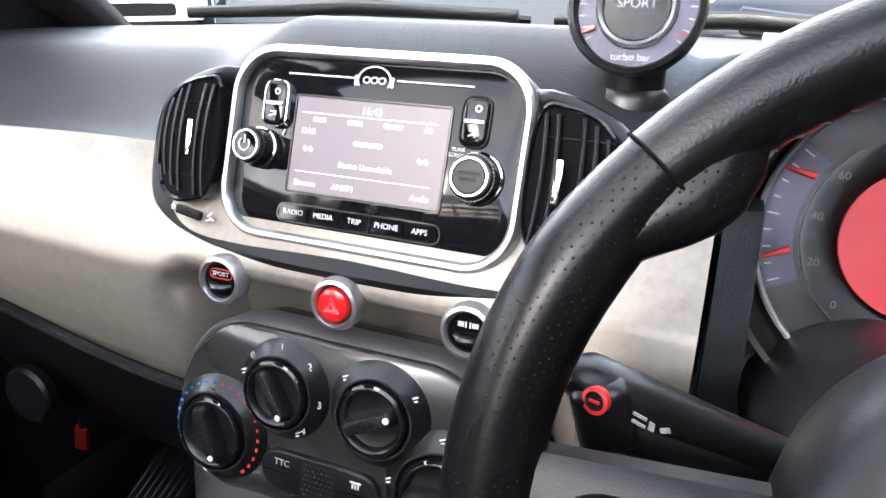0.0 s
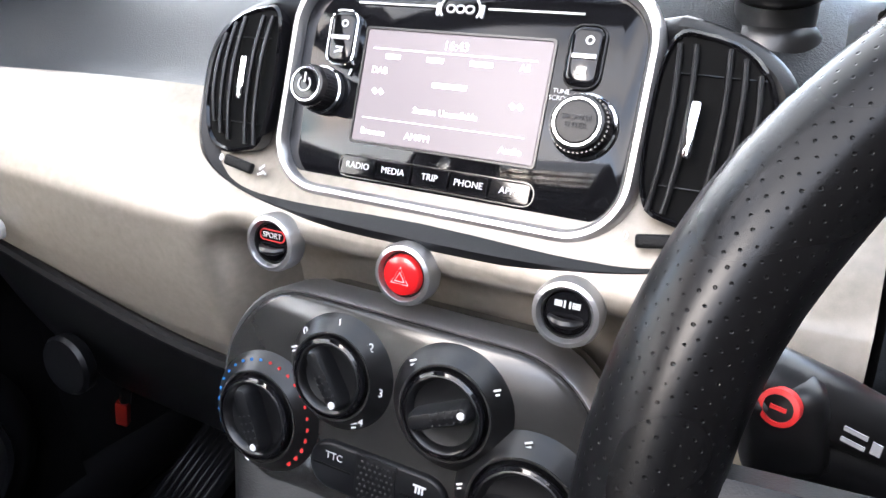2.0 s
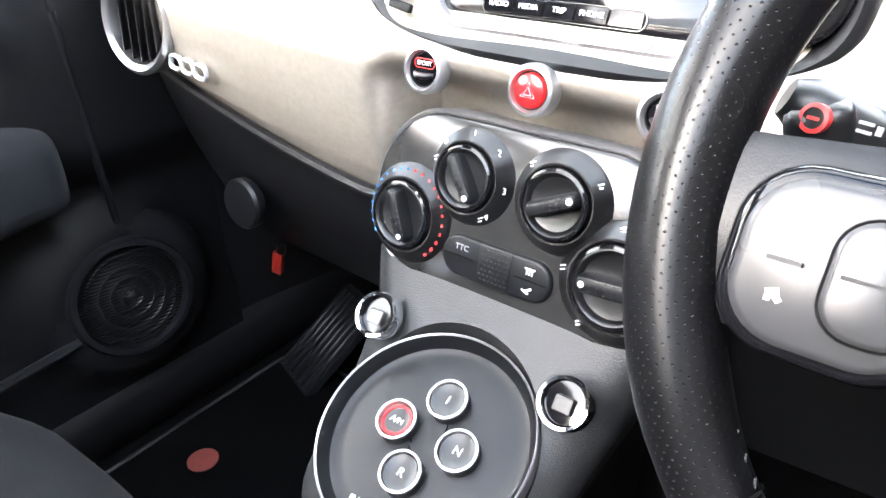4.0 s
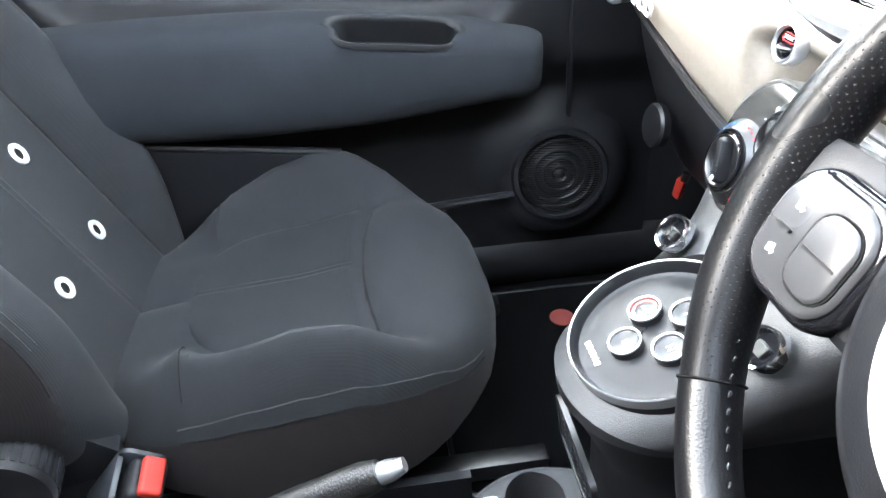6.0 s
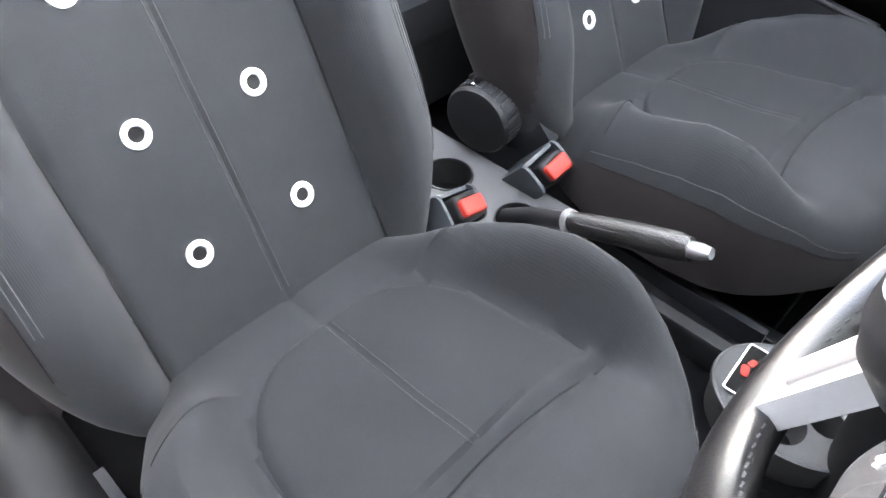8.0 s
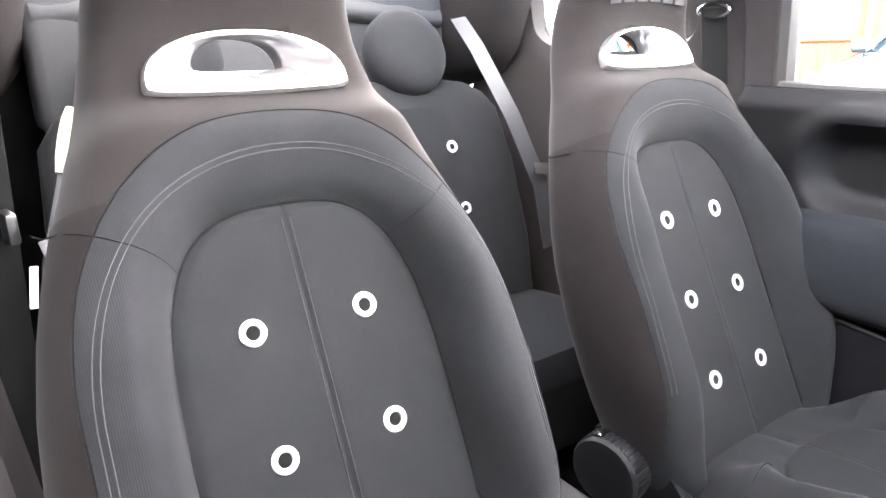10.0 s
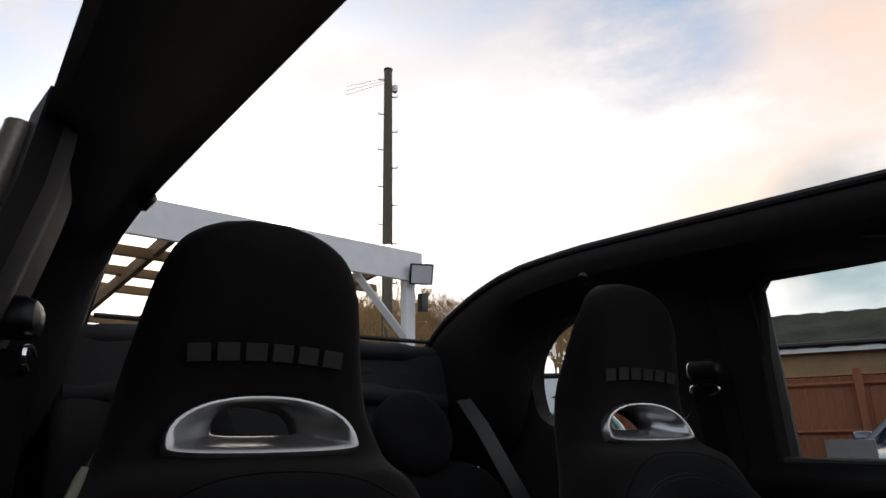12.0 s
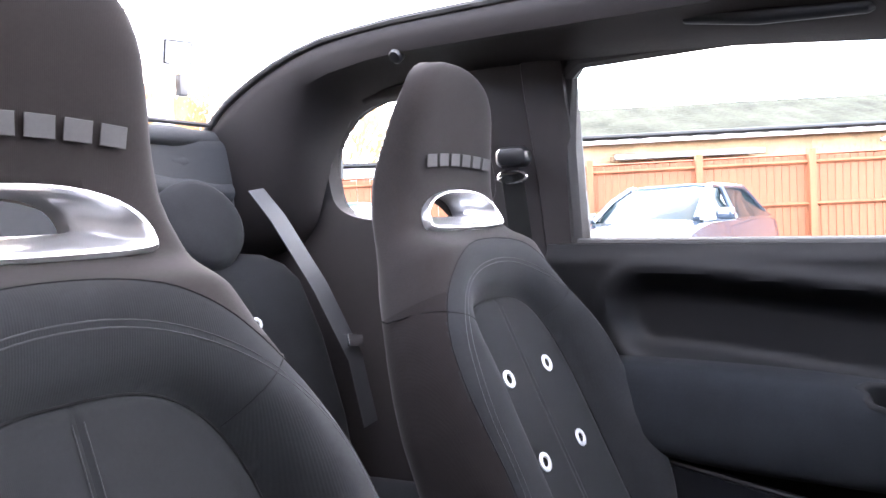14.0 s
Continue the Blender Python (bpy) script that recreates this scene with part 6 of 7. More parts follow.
def build_seat(x0, y0, z0):
    seat = thing("front_seat", (x0, -0.45, 0.25), "charcoal cloth sports front seat with an integrated headrest and chrome eyelets", "car seat", "front seats")
    SB = axes((x0, y0, z0), (-1, 0, 0), (0, -0.4258, 0.9048))
    rows = [-0.30, -0.288, -0.276, -0.262, -0.248, -0.232, -0.216, -0.2, -0.18, -0.16, -0.14, -0.12, -0.10, -0.08, -0.065, -0.02, 0.04, 0.08, 0.11, 0.14, 0.165, 0.19, 0.21, 0.225, 0.24, 0.252, 0.264, 0.275, 0.284, 0.292, 0.30, 0.308, 0.316, 0.325, 0.334, 0.343, 0.352, 0.362, 0.372, 0.382, 0.39, 0.40, 0.41, 0.43, 0.45, 0.47, 0.49, 0.515, 0.54, 0.565, 0.59, 0.61, 0.63, 0.640, 0.648, 0.655, 0.661, 0.666, 0.670, 0.674, 0.676]
    back = part("backrest", loft([back_ring(s) for s in sorted(set([r for r in rows if r < -0.05 or r > 0.41] + [round(-0.05 + 0.007 * k, 4) for k in range(66)]))]), CLOTH, seat)
    # the hole for the belt, cut right through
    cut = part("cutter", loft([[(x, y, z) for x, y in d_outline(0.102, 0.056, 0.008, 0.402)] for z in (-0.3, 0.15)]), CLOTH)
    mod = back.modifiers.new("hole", "BOOLEAN")
    mod.object, mod.operation, mod.solver = cut, "DIFFERENCE", "EXACT"
    me = bpy.data.meshes.new_from_object(back.evaluated_get(bpy.context.evaluated_depsgraph_get()))
    back.modifiers.clear()
    back.data = me
    bpy.data.objects.remove(cut)
    me.materials.clear()
    me.materials.append(CLOTH)
    me.materials.append(CLOTH_SIDE)
    me.materials.append(SHADED_FLANK)
    for p in me.polygons:
        p.use_smooth = True
        x, s, z = p.center
        # low on the flanks the side cloth turns to the browner, shade-darkened one
        if p.normal.z < 0.05 or over_shoulder(x, s):
            p.material_index = 2 if s < 0.28 else 1
    bend_mesh(me)
    me.transform(SB)
    def inner(u, v):
        s = -0.25 + 0.510 * (1 - (1 - v) ** 2.2)
        half = 0.151 * max(0.0, 1 - (max(s, 0) / 0.2605) ** 3) ** (1 / 3)
        x = half * (2 * u - 1)
        seam = 0.0022 * (math.exp(-(x / 0.0028) ** 2) * 1.2)
        rim = 0.004 * step(0.0, 0.012, half - abs(x) + 0.0001) * step(0.0, 0.010, 0.260 - s)
        return (x, s, -0.003 + rim + 0.004 * (1 - (x / 0.15) ** 2) - seam)
    part("back_panel", sheet(inner, 56, 60, (0, 0, -0.006)), CLOTH_IN, seat, "dark plain cloth middle panel", m=SB)
    for dx in (-0.0048, 0.0048):
        part("stitching", tube([(dx, s, 0.0056) for s in np.linspace(-0.22, 0.245, 12)], 0.0006, 4), THREAD, seat, m=SB)
    # black tube draws the shade in the crease between bolsters and middle panel
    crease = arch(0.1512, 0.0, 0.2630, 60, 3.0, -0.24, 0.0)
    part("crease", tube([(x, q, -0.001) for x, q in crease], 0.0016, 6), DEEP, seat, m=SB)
    # twin stitched seam along the crest of the bolsters
    for d in (-0.0030, 0.0030):
        crest = arch(0.224 + d, 0.06, 0.254 + d, low=-0.11, spread=0.004)
        part("stitching", tube([bent((x, q, back_height(x, q, width(q)) + 0.0002)) for x, q in crest], 0.0007, 5), THREAD, seat, m=SB)
    # seam where the ribbed cloth meets the headrest cover
    part("seam", tube([bent((x, q, back_height(x, q, width(q)) + 0.0001)) for x, q in arch(0.2360, 0.075, 0.281, low=-0.16, spread=0.002)], 0.0010, 5), DEEP, seat, m=SB)
    for side in (-1, 1):
        cross = [(side * f, 0.200 + 0.62 * (f - 0.112)) for f in np.linspace(0.124, 0.236, 14)]
        part("seam", tube([(x, q, back_height(x, q, width(q)) + 0.0002) for x, q in cross], 0.0009, 5), DEEP, seat, m=SB)
    # silver belt guide in the headrest
    lips = [(0.116, 0.397, 0.066, 0.012, 0.0), (0.1155, 0.397, 0.0655, 0.012, 0.010), (0.113, 0.398, 0.0635, 0.011, 0.0140), (0.108, 0.399, 0.060, 0.009, 0.0140), (0.102, 0.402, 0.055, 0.006, 0.0100),
            (0.090, 0.409, 0.047, 0.006, -0.002), (0.072, 0.419, 0.038, 0.006, -0.013), (0.058, 0.426, 0.031, 0.006, -0.020), (0.053, 0.428, 0.028, 0.005, -0.026), (0.053, 0.428, 0.028, 0.005, -0.05)]
    part("belt_guide", loft([[tuple(bent((x, y, z + 0.006))) for x, y in d_outline(w, t, b, cy)] for w, cy, t, b, z in lips], caps=False), SILVER, seat, "satin silver belt guide", m=SB)
    # embroidered word, as plain bars
    EM = SB @ Matrix.Translation(bent((0, 0.511, 0.0158))) @ pose(0, 0, 0, 33)
    for k in range(6):
        x = -0.0825 + 0.033 * k
        part("embroidery_bar", box(0.026, 0.021, 0.0012, 0.0005, 1), GREY_INK, seat, "grey embroidered bar", smooth=False, m=EM @ pose(x, 0.004 - 0.6 * x * x, 0, 0, 0, -60 * x))
    # chrome eyelets
    for row, s in ((1, -0.134), (2, -0.002), (3, 0.131)):
        for dx in (-0.0655, 0.0655):
            part("eyelet", ringed([(0.0148, 0.0), (0.0144, 0.0020), (0.0122, 0.0030), (0.0090, 0.0028), (0.0076, 0.0010), (0.0076, -0.002)], 28), EYELET, seat, "pale metal eyelet", m=SB @ pose(dx, s, 0.0042))
            part("eyelet_hole", lathe([(0.0077, -0.001), (0.0074, 0.0004), (0.002, 0.0004)], 20), DEEP, seat, m=SB @ pose(dx, s, 0.0042))
    # cushion
    ys = [-0.72, -0.69, -0.66, -0.64, -0.62, -0.605, -0.598, -0.59, -0.58, -0.56, -0.54, -0.52, -0.50, -0.48, -0.46, -0.44, -0.42, -0.40, -0.388, -0.378, -0.372, -0.366, -0.360, -0.354, -0.346, -0.336, -0.32, -0.30, -0.275, -0.25, -0.232, -0.215, -0.205, -0.197, -0.192, -0.188]
    CU = Matrix.Translation((x0, 0, 0))
    cu = part("cushion", loft([cushion_ring(y) for y in ys]), CLOTH, seat, m=CU)
    cu.data.materials.append(SHADED_FLANK)
    for p in cu.data.polygons:
        if p.normal.z < 0.12 or abs(p.center.x - x0) > 0.95 * float(np.interp(p.center.y, [a for a, b in CUSHION_W], [b for a, b in CUSHION_W])):
            p.material_index = 1
    def pan(u, v):
        y = -0.601 + 0.231 * v ** 1.6
        half = max(cushion_half(y) - 0.001, 0.004)
        x = half * (2 * u - 1)
        rim = 0.006 * step(0, 0.014, half - abs(x)) * step(0, 0.012, y + 0.603) * step(0, 0.010, -0.369 - y)
        seam = 0.002 * math.exp(-(x / 0.003) ** 2)
        return (x, y, cushion_top(x, y) - 0.002 + rim - seam)
    part("cushion_panel", sheet(pan, 40, 24, (0, 0, -0.006)), CLOTH_IN, seat, "dark plain cloth middle panel", m=CU)
    for dx in (-0.0045, 0.0045):
        part("stitching", tube([(dx, y, cushion_top(dx, y) + 0.0042) for y in np.linspace(-0.59, -0.38, 12)], 0.0005, 4), THREAD, seat, m=CU)
    part("seam", tube([(x, -0.366 + 0.9 * x * x, cushion_top(x, -0.366 + 0.9 * x * x) + 0.0010) for x in np.linspace(-0.145, 0.145, 24)], 0.0013, 5), DEEP, seat, m=CU)
    for side in (-1, 1):
        def rim_x(y, k=0.925):
            return side * k * float(np.interp(y, [a for a, b in CUSHION_W], [b for a, b in CUSHION_W]))
        part("stitching", tube([(rim_x(y), y, cushion_top(rim_x(y), y) + 0.0006) for y in np.linspace(-0.58, -0.225, 26)], 0.0008, 5), THREAD, seat, m=CU)
        part("seam", tube([(rim_x(y, 0.95), y, cushion_top(rim_x(y, 0.95), y) + 0.0004) for y in np.linspace(-0.58, -0.225, 26)], 0.0010, 5), DEEP, seat, m=CU)
        part("seam", tube([(side * x, -0.58 + 0.10 * (x - 0.12), cushion_top(side * x, -0.58 + 0.10 * (x - 0.12)) + 0.0004) for x in np.linspace(0.138, 0.215, 10)], 0.0008, 5), DEEP, seat, m=CU)
        part("side_cover", sheet(lambda u, v: (side * 0.245, -0.70 + 0.44 * u, 0.27 + 0.10 * v), 10, 4, (side * 0.012, 0, 0)), TRIM, seat, m=CU)
        part("runner", box(0.03, 0.62, 0.03, 0.006), BLACK, seat, m=pose(x0 + side * 0.17, -0.45, 0.275))
    out = -1 if x0 > 0 else 1
    part("label", box(0.008, 0.040, 0.002, 0.0005, 1), WHITE, seat, "white airbag label", smooth=False, m=SB @ pose(out * 0.243, 0.225, -0.030, 0, out * 35, out * 10))
    part("tilt_lever", tube([tuple(bent((out * (width(q) + 0.003), q, -0.040))) for q in (0.335, 0.35, 0.37, 0.39, 0.402)], [0.004, 0.007, 0.008, 0.007, 0.004], 10, flat=0.7), CREAM, seat, "cream backrest tilt lever", m=SB)
    return seat


passenger_seat = build_seat(-0.348, -0.7785, 0.6935)
driver_seat = build_seat(0.350, -0.7670, 0.6890)

# recline wheel on the passenger seat
wheel_knob = thing("recline_knob", (-0.08, -0.752, 0.43), "black round seat recline wheel with a chrome button", "knob")
RK = facing((-0.074, -0.752, 0.476), (1, 0.12, -0.05))
part("wheel", lathe([(0.053, -0.045), (0.056, -0.030), (0.056, 0.008), (0.053, 0.013), (0.046, 0.015), (0.02, 0.016)], 48), DOORTOP, wheel_knob, m=RK)
ribs = bmesh.new()
for k in range(40):
    a = 2 * math.pi * k / 40
    bmesh.ops.create_cube(ribs, size=1.0, matrix=pose(0.0557 * math.cos(a), 0.0557 * math.sin(a), -0.010, 0, 0, math.degrees(a)) @ Matrix.Diagonal((0.003, 0.0045, 0.030, 1)))
tagged(part("ribs", ribs, TRIM, wheel_knob, smooth=False, m=RK), kind="stuff")
part("button", box(0.022, 0.010, 0.022, 0.004), CHROME, wheel_knob, "chrome button", m=RK @ pose(-0.016, 0.054, -0.006, 0, 0, 17))
part("hinge_cover", loft([[tuple(RK @ Vector((x, y, z))) for x, y in ((-0.058, -0.03), (-0.050, 0.035), (0.0, 0.066), (0.050, 0.040), (0.105, -0.025), (0.100, -0.060), (0.0, -0.070))] for z in (-0.062, -0.040)]), TRIM, wheel_knob, "black hinge cover")

# belt buckles beside the tunnel
BOOT = mat("blue_grey_soft_plastic", (0.012, 0.0135, 0.016), 0.55, 0, 90, 0.15, bump=0.2, bump_scale=800, spec=0.3)
for x, y, z, lean in ((-0.074, -0.606, 0.464, 10), (0.091, -0.624, 0.482, -14)):
    bk = thing("belt_buckle", (x, y, z - 0.05), "black seat belt buckle with a red release button", "buckle", "seat belt buckles")
    m = pose(x, y, z, -38, lean, 0)
    part("body", box(0.048, 0.038, 0.10, 0.009, 3), DOORTOP, bk, m=m @ pose(0, 0, -0.045))
    part("release", box(0.043, 0.024, 0.024, 0.005, 3), BUCKLE_RED, bk, "red release button", m=m @ pose(0, 0.002, 0.0))
    part("slot", box(0.024, 0.004, 0.004, 0.001), DEEP, bk, smooth=False, m=m @ pose(0, -0.011, 0.003))
    # moulded boot round the buckle
    for k in (-1, 1):
        part("boot_side", slab(0.052, 0.026, 0.012, [(0, -0.003), (0, 0.002), (0.002, 0.003)], 4), BOOT, bk, "grey plastic boot", m=m @ pose(k * 0.033, -0.004, -0.060, 0, 90, 0))
    part("boot_back", slab(0.036, 0.050, 0.008, [(0, -0.003), (0, 0.003)], 4), BOOT, bk, m=m @ pose(0, -0.027, -0.068, 90, 0, 0))
    part("stem", tube([m @ Vector((0, 0, -0.08)), m @ Vector((0, -0.01, -0.12)), (x * 1.1, y - 0.10, 0.32)], [0.014, 0.013, 0.012], 10, flat=0.6), TRIM, bk)
    part("bracket", sheet(lambda u, v: m @ Vector((-0.026 + 0.052 * u, -0.022 + 0.012 * v, -0.10 + 0.085 * v)), 4, 6, (0, -0.006, 0)), TRIM, bk)

# rear seats
for side in (-1, 1):
    rs = thing("rear_seat", (side * 0.27, -1.35, 0.3), "dark cloth rear seat with a round headrest", "car seat", "rear seats")
    RB = axes((side * 0.27, -1.50, 0.80), (-1, 0, 0), (0, -0.35, 0.937))
    part("backrest", loft([[(w * math.sin(math.pi / 2 * f), s, h + 0.05 * (1 - abs(f) ** 4) ** 0.5) for f in np.linspace(-1, 1, 25)] + [(w * f, s, h - 0.08) for f in np.linspace(0.95, -0.95, 13)]
                           for s, w, h in ((-0.33, 0.24, -0.02), (-0.2, 0.255, -0.01), (0.0, 0.26, -0.008), (0.14, 0.245, -0.010), (0.185, 0.215, -0.016), (0.215, 0.17, -0.028), (0.23, 0.10, -0.045))]), CLOTH, rs, m=RB)
    part("back_panel", sheet(lambda u, v: ((0.13 + 0.02 * v) * (2 * u - 1) * (1 - 0.35 * step(0.75, 1.0, v)), -0.25 + 0.40 * v, 0.044 - 0.01 * (2 * u - 1) ** 2), 16, 14, (0, 0, -0.01)), CLOTH_IN, rs, m=RB)
    part("headrest", moved(lathe([(0.030, -0.045), (0.080, -0.043), (0.098, -0.030), (0.105, -0.008), (0.105, 0.012), (0.099, 0.030), (0.086, 0.041), (0.060, 0.046), (0.015, 0.048)], 40), pose(0, 0.285, 0.020)), CLOTH, rs, "rounded cloth headrest", m=RB)
    for dx in (-0.035, 0.035):
        part("post", tube([(dx, 0.15, 0.01), (dx, 0.22, 0.015)], 0.006, 8), CHROME, rs, m=RB)
    for s in (-0.10, 0.05):
        for dx in (-0.06, 0.06):
            part("eyelet", ringed([(0.0148, 0.0), (0.0144, 0.0020), (0.0122, 0.0030), (0.0090, 0.0028), (0.0076, 0.0)], 24), EYELET, rs, "pale metal eyelet", m=RB @ pose(dx, s, 0.044))
    part("cushion", loft([[(side * 0.27 + w * math.sin(math.pi / 2 * f), y, z + 0.03 * (1 - abs(f) ** 4) ** 0.5) for f in np.linspace(-1, 1, 21)] + [(side * 0.27 + w * f, y, 0.30) for f in np.linspace(0.95, -0.95, 9)]
                          for y, w, z in ((-1.46, 0.24, 0.46), (-1.3, 0.25, 0.475), (-1.12, 0.25, 0.49), (-1.05, 0.24, 0.47), (-1.02, 0.22, 0.42))]), CLOTH, rs)

# seat belts
def strap(name, pts, half, parent, material=BELT, across=(1, 0, 0)):
    """A flat webbing along points."""
    rings = []
    a = Vector(across).normalized()
    P = [Vector(p) for p in pts]
    for i, p in enumerate(P):
        t = (P[min(i + 1, len(P) - 1)] - P[max(i - 1, 0)]).normalized()
        s = (a - t * a.dot(t)).normalized()
        n = s.cross(t) * 0.0012
        rings.append([p - s * half - n, p + s * half - n, p + s * half + n, p - s * half + n])
    return part(name, loft(rings), material, parent)


for side in (-1, 1):
    rb = thing("rear_belt", (side * 0.40, -1.46, 0.95), "grey webbing rear seat belt", "seat belt", "rear seat belts")
    strap("webbing", [(side * 0.385, -1.52, 1.155), (side * 0.40, -1.47, 1.09), (side * 0.47, -1.42, 0.93), (side * 0.53, -1.38, 0.76), (side * 0.55, -1.36, 0.60)], 0.024, rb)
    part("tongue", box(0.05, 0.008, 0.03, 0.003), CHROME, rb, m=pose(side * 0.525, -1.372, 0.80, 20, side * 12, 0))
    fb = thing("front_belt", (side * 0.575, -0.96, 1.17), "dark front seat belt with a metal guide on the door pillar", "seat belt", "front seat belts")
    gap = 0.035 if side > 0 else 0.0
    g = facing((side * (0.572 + gap), -0.965, 1.175), (-side * 1, 0.25, 0))
    part("guide", loft([[(x * k, y * k + 0.01, z) for x, y in rrect(0.034, 0.020, 0.015, 5)] for k, z in ((1, -0.012), (1.0, 0.008), (0.8, 0.018), (0.4, 0.022))]), TRIM, fb, m=g)
    part("loop", tube([(0.028 * math.cos(a), -0.03 + 0.012 * math.sin(a), 0.014) for a in np.linspace(0, 2 * math.pi, 18)[:-1]], 0.0035, 6, closed=True), CHROME, fb, m=g)
    strap("webbing", [(side * (0.565 + gap), -0.965, 1.15), (side * (0.572 + gap), -0.955, 1.02), (side * (0.585 + gap), -0.93, 0.75), (side * (0.60 + gap), -0.90, 0.40)], 0.023, fb, DEEP, (side * 0.75, 0.66, 0))
    part("tongue", box(0.010, 0.05, 0.030, 0.003), BLACK, fb, m=pose(side * (0.567 + gap), -0.945, 0.93, 0, 0, 8))

# ---- outside ----
WOOD = mat("weathered_timber", (0.26, 0.17, 0.09), 0.8, 0, 8, 0.3, bump=0.5, bump_scale=60, stretch=(1, 1, 8), stains=0.15)
FASCIA_W = mat("flaking_white_paint", (0.75, 0.76, 0.78), 0.6, 0, 6, 0.05, bump=0.3, bump_scale=40, stains=0.12)
FENCE = mat("orange_brown_fence_stain", (0.225, 0.073, 0.029), 0.75, 0, 10, 0.25, bump=0.5, bump_scale=70, stretch=(1, 1, 0.15), stains=0.15)
TILE = mat("mossy_grey_roof_tile", (0.050, 0.052, 0.038), 0.95, 0, 14, 0.5, bump=0.7, bump_scale=60, stains=0.2, spec=0.08)
BRICKS = mat("buff_brick", (0.30, 0.19, 0.105), 0.85, 0, 30, 0.3, bump=0.4, bump_scale=120)
POLY = glass("corrugated_plastic_sheet", (0.95, 0.9, 0.82), 0.5)
CARBLUE = mat("dark_blue_car_paint", (0.055, 0.075, 0.105), 0.14, 0.4, 20, 0.08, coat=1.0, rough_vary=0.02)
CARWHITE = mat("white_car_paint", (0.78, 0.79, 0.80), 0.15, 0, 20, 0.04, coat=1.0, rough_vary=0.02)
CARTEAL = mat("pale_teal_car_paint", (0.20, 0.36, 0.40), 0.15, 0.3, 20, 0.05, coat=1.0, rough_vary=0.02)
CARDARK = mat("dark_grey_car_paint", (0.02, 0.022, 0.025), 0.15, 0.3, 20, 0.08, coat=1.0, rough_vary=0.02)
CARGLASS = mat("dark_car_glass", (0.015, 0.025, 0.028), 0.05, 0, 20, 0.1, rough_vary=0.01, spec=0.3)
TYRE = mat("tyre_rubber", (0.02, 0.02, 0.02), 0.85, 0, 60, 0.2)
LAMP = mat("headlamp_glass", (0.75, 0.77, 0.80), 0.1, 0.2, 40, 0.1, coat=1.0)
BARK = mat("bare_twig_bark", (0.38, 0.24, 0.11), 0.9, 0, 20, 0.3)
POLE = mat("tarred_pole_wood", (0.11, 0.10, 0.07), 0.9, 0, 6, 0.3, bump=0.4, bump_scale=60, stretch=(1, 1, 0.2))


# open timber canopy with a white fascia behind the car
canopy = thing("timber_canopy", (-1.0, -8.0, 0), "timber canopy with a white painted fascia and clear sheet roof", "canopy")
F0, F1 = Vector((-3.42, -6.22, 0)), Vector((5.2, -5.55, 0))
fw = (F1 - F0).normalized()
ang = math.degrees(math.atan2(fw.y, fw.x))
inw = Vector((fw.y, -fw.x, 0))
mid = (F0 + F1) / 2
part("fascia", box((F1 - F0).length, 0.04, 0.34, 0.006, 1), FASCIA_W, canopy, "white painted fascia board", m=pose(mid.x, mid.y, 2.93, 0, 0, ang))
for k in range(12):
    p = F0 + fw * (0.35 + 0.75 * k) + inw * 2.4
    part("rafter", box(0.06, 4.6, 0.14, 0.005, 1), WOOD, canopy, m=pose(p.x, p.y, 2.80 + 0.0, 4, 0, ang))
for d, z in ((0.9, 2.86), (1.9, 2.90), (2.9, 2.92), (4.4, 2.78)):
    p = mid + inw * d
    part("purlin", box((F1 - F0).length, 0.07, 0.10, 0.005, 1), WOOD, canopy, m=pose(p.x, p.y, z, 0, 0, ang))
p = mid + inw * 2.4
part("roof_sheet", sheet(lambda u, v: p + fw * ((u - 0.5) * (F1 - F0).length) + inw * ((v - 0.5) * 4.8) + Vector((0, 0, 3.02 + 0.35 * (v - 0.5) * -0.6 + 0.012 * math.sin(u * 400))), 300, 2, (0, 0, 0.004)), POLY, canopy, "clear corrugated roof sheet").visible_shadow = False
for q, top in ((F0 + fw * 0.10 + inw * 0.12, 2.9), (F0 + fw * 4.4 + inw * 0.12, 2.9), (F0 + fw * 0.10 + inw * 4.4, 2.8), (F0 + fw * 4.4 + inw * 4.4, 2.8)):
    part("post", box(0.12, 0.12, top, 0.008, 1), FASCIA_W if q.y > -7 else WOOD, canopy, m=pose(q.x, q.y, top / 2, 0, 0, ang))
b0, b1 = F0 + fw * 0.14 + inw * 0.12 + Vector((0, 0, 2.15)), F0 + fw * 0.80 + inw * 0.12 + Vector((0, 0, 2.80))
part("brace", tube([b0, b1], 0.05, 4), FASCIA_W, canopy)
part("tie_beam", box((F1 - F0).length, 0.08, 0.20, 0.006, 1), WOOD, canopy, m=pose((mid + inw * 4.5).x, (mid + inw * 4.5).y, 2.62, 0, 0, ang))

flood = thing("floodlight", (-3.30, -6.15, 2.86), "square black floodlight with a glass front on the canopy corner", "floodlight")
FM = facing((-3.33, -6.08, 2.82), (0.35, 0.85, -0.38))
part("case", slab(0.13, 0.115, 0.012, [(0.03, -0.09), (0.0, -0.03), (0, 0.0), (0.006, 0.004)], 3), BLACK, flood, m=FM)
part("reflector", slab(0.112, 0.098, 0.008, [(0, 0.0), (0, 0.006)], 3), LAMP, flood, m=FM)
part("bracket", tube([(-3.28, -6.20, 2.85), (-3.31, -6.12, 2.86)], 0.02, 6), BLACK, flood)
box2 = thing("junction_box", (-3.33, -6.25, 2.50), "small black box on the canopy post", "box")
part("body", box(0.09, 0.08, 0.20, 0.01), BLACK, box2, m=pose(-3.33, -6.06, 2.50, 0, 0, ang))

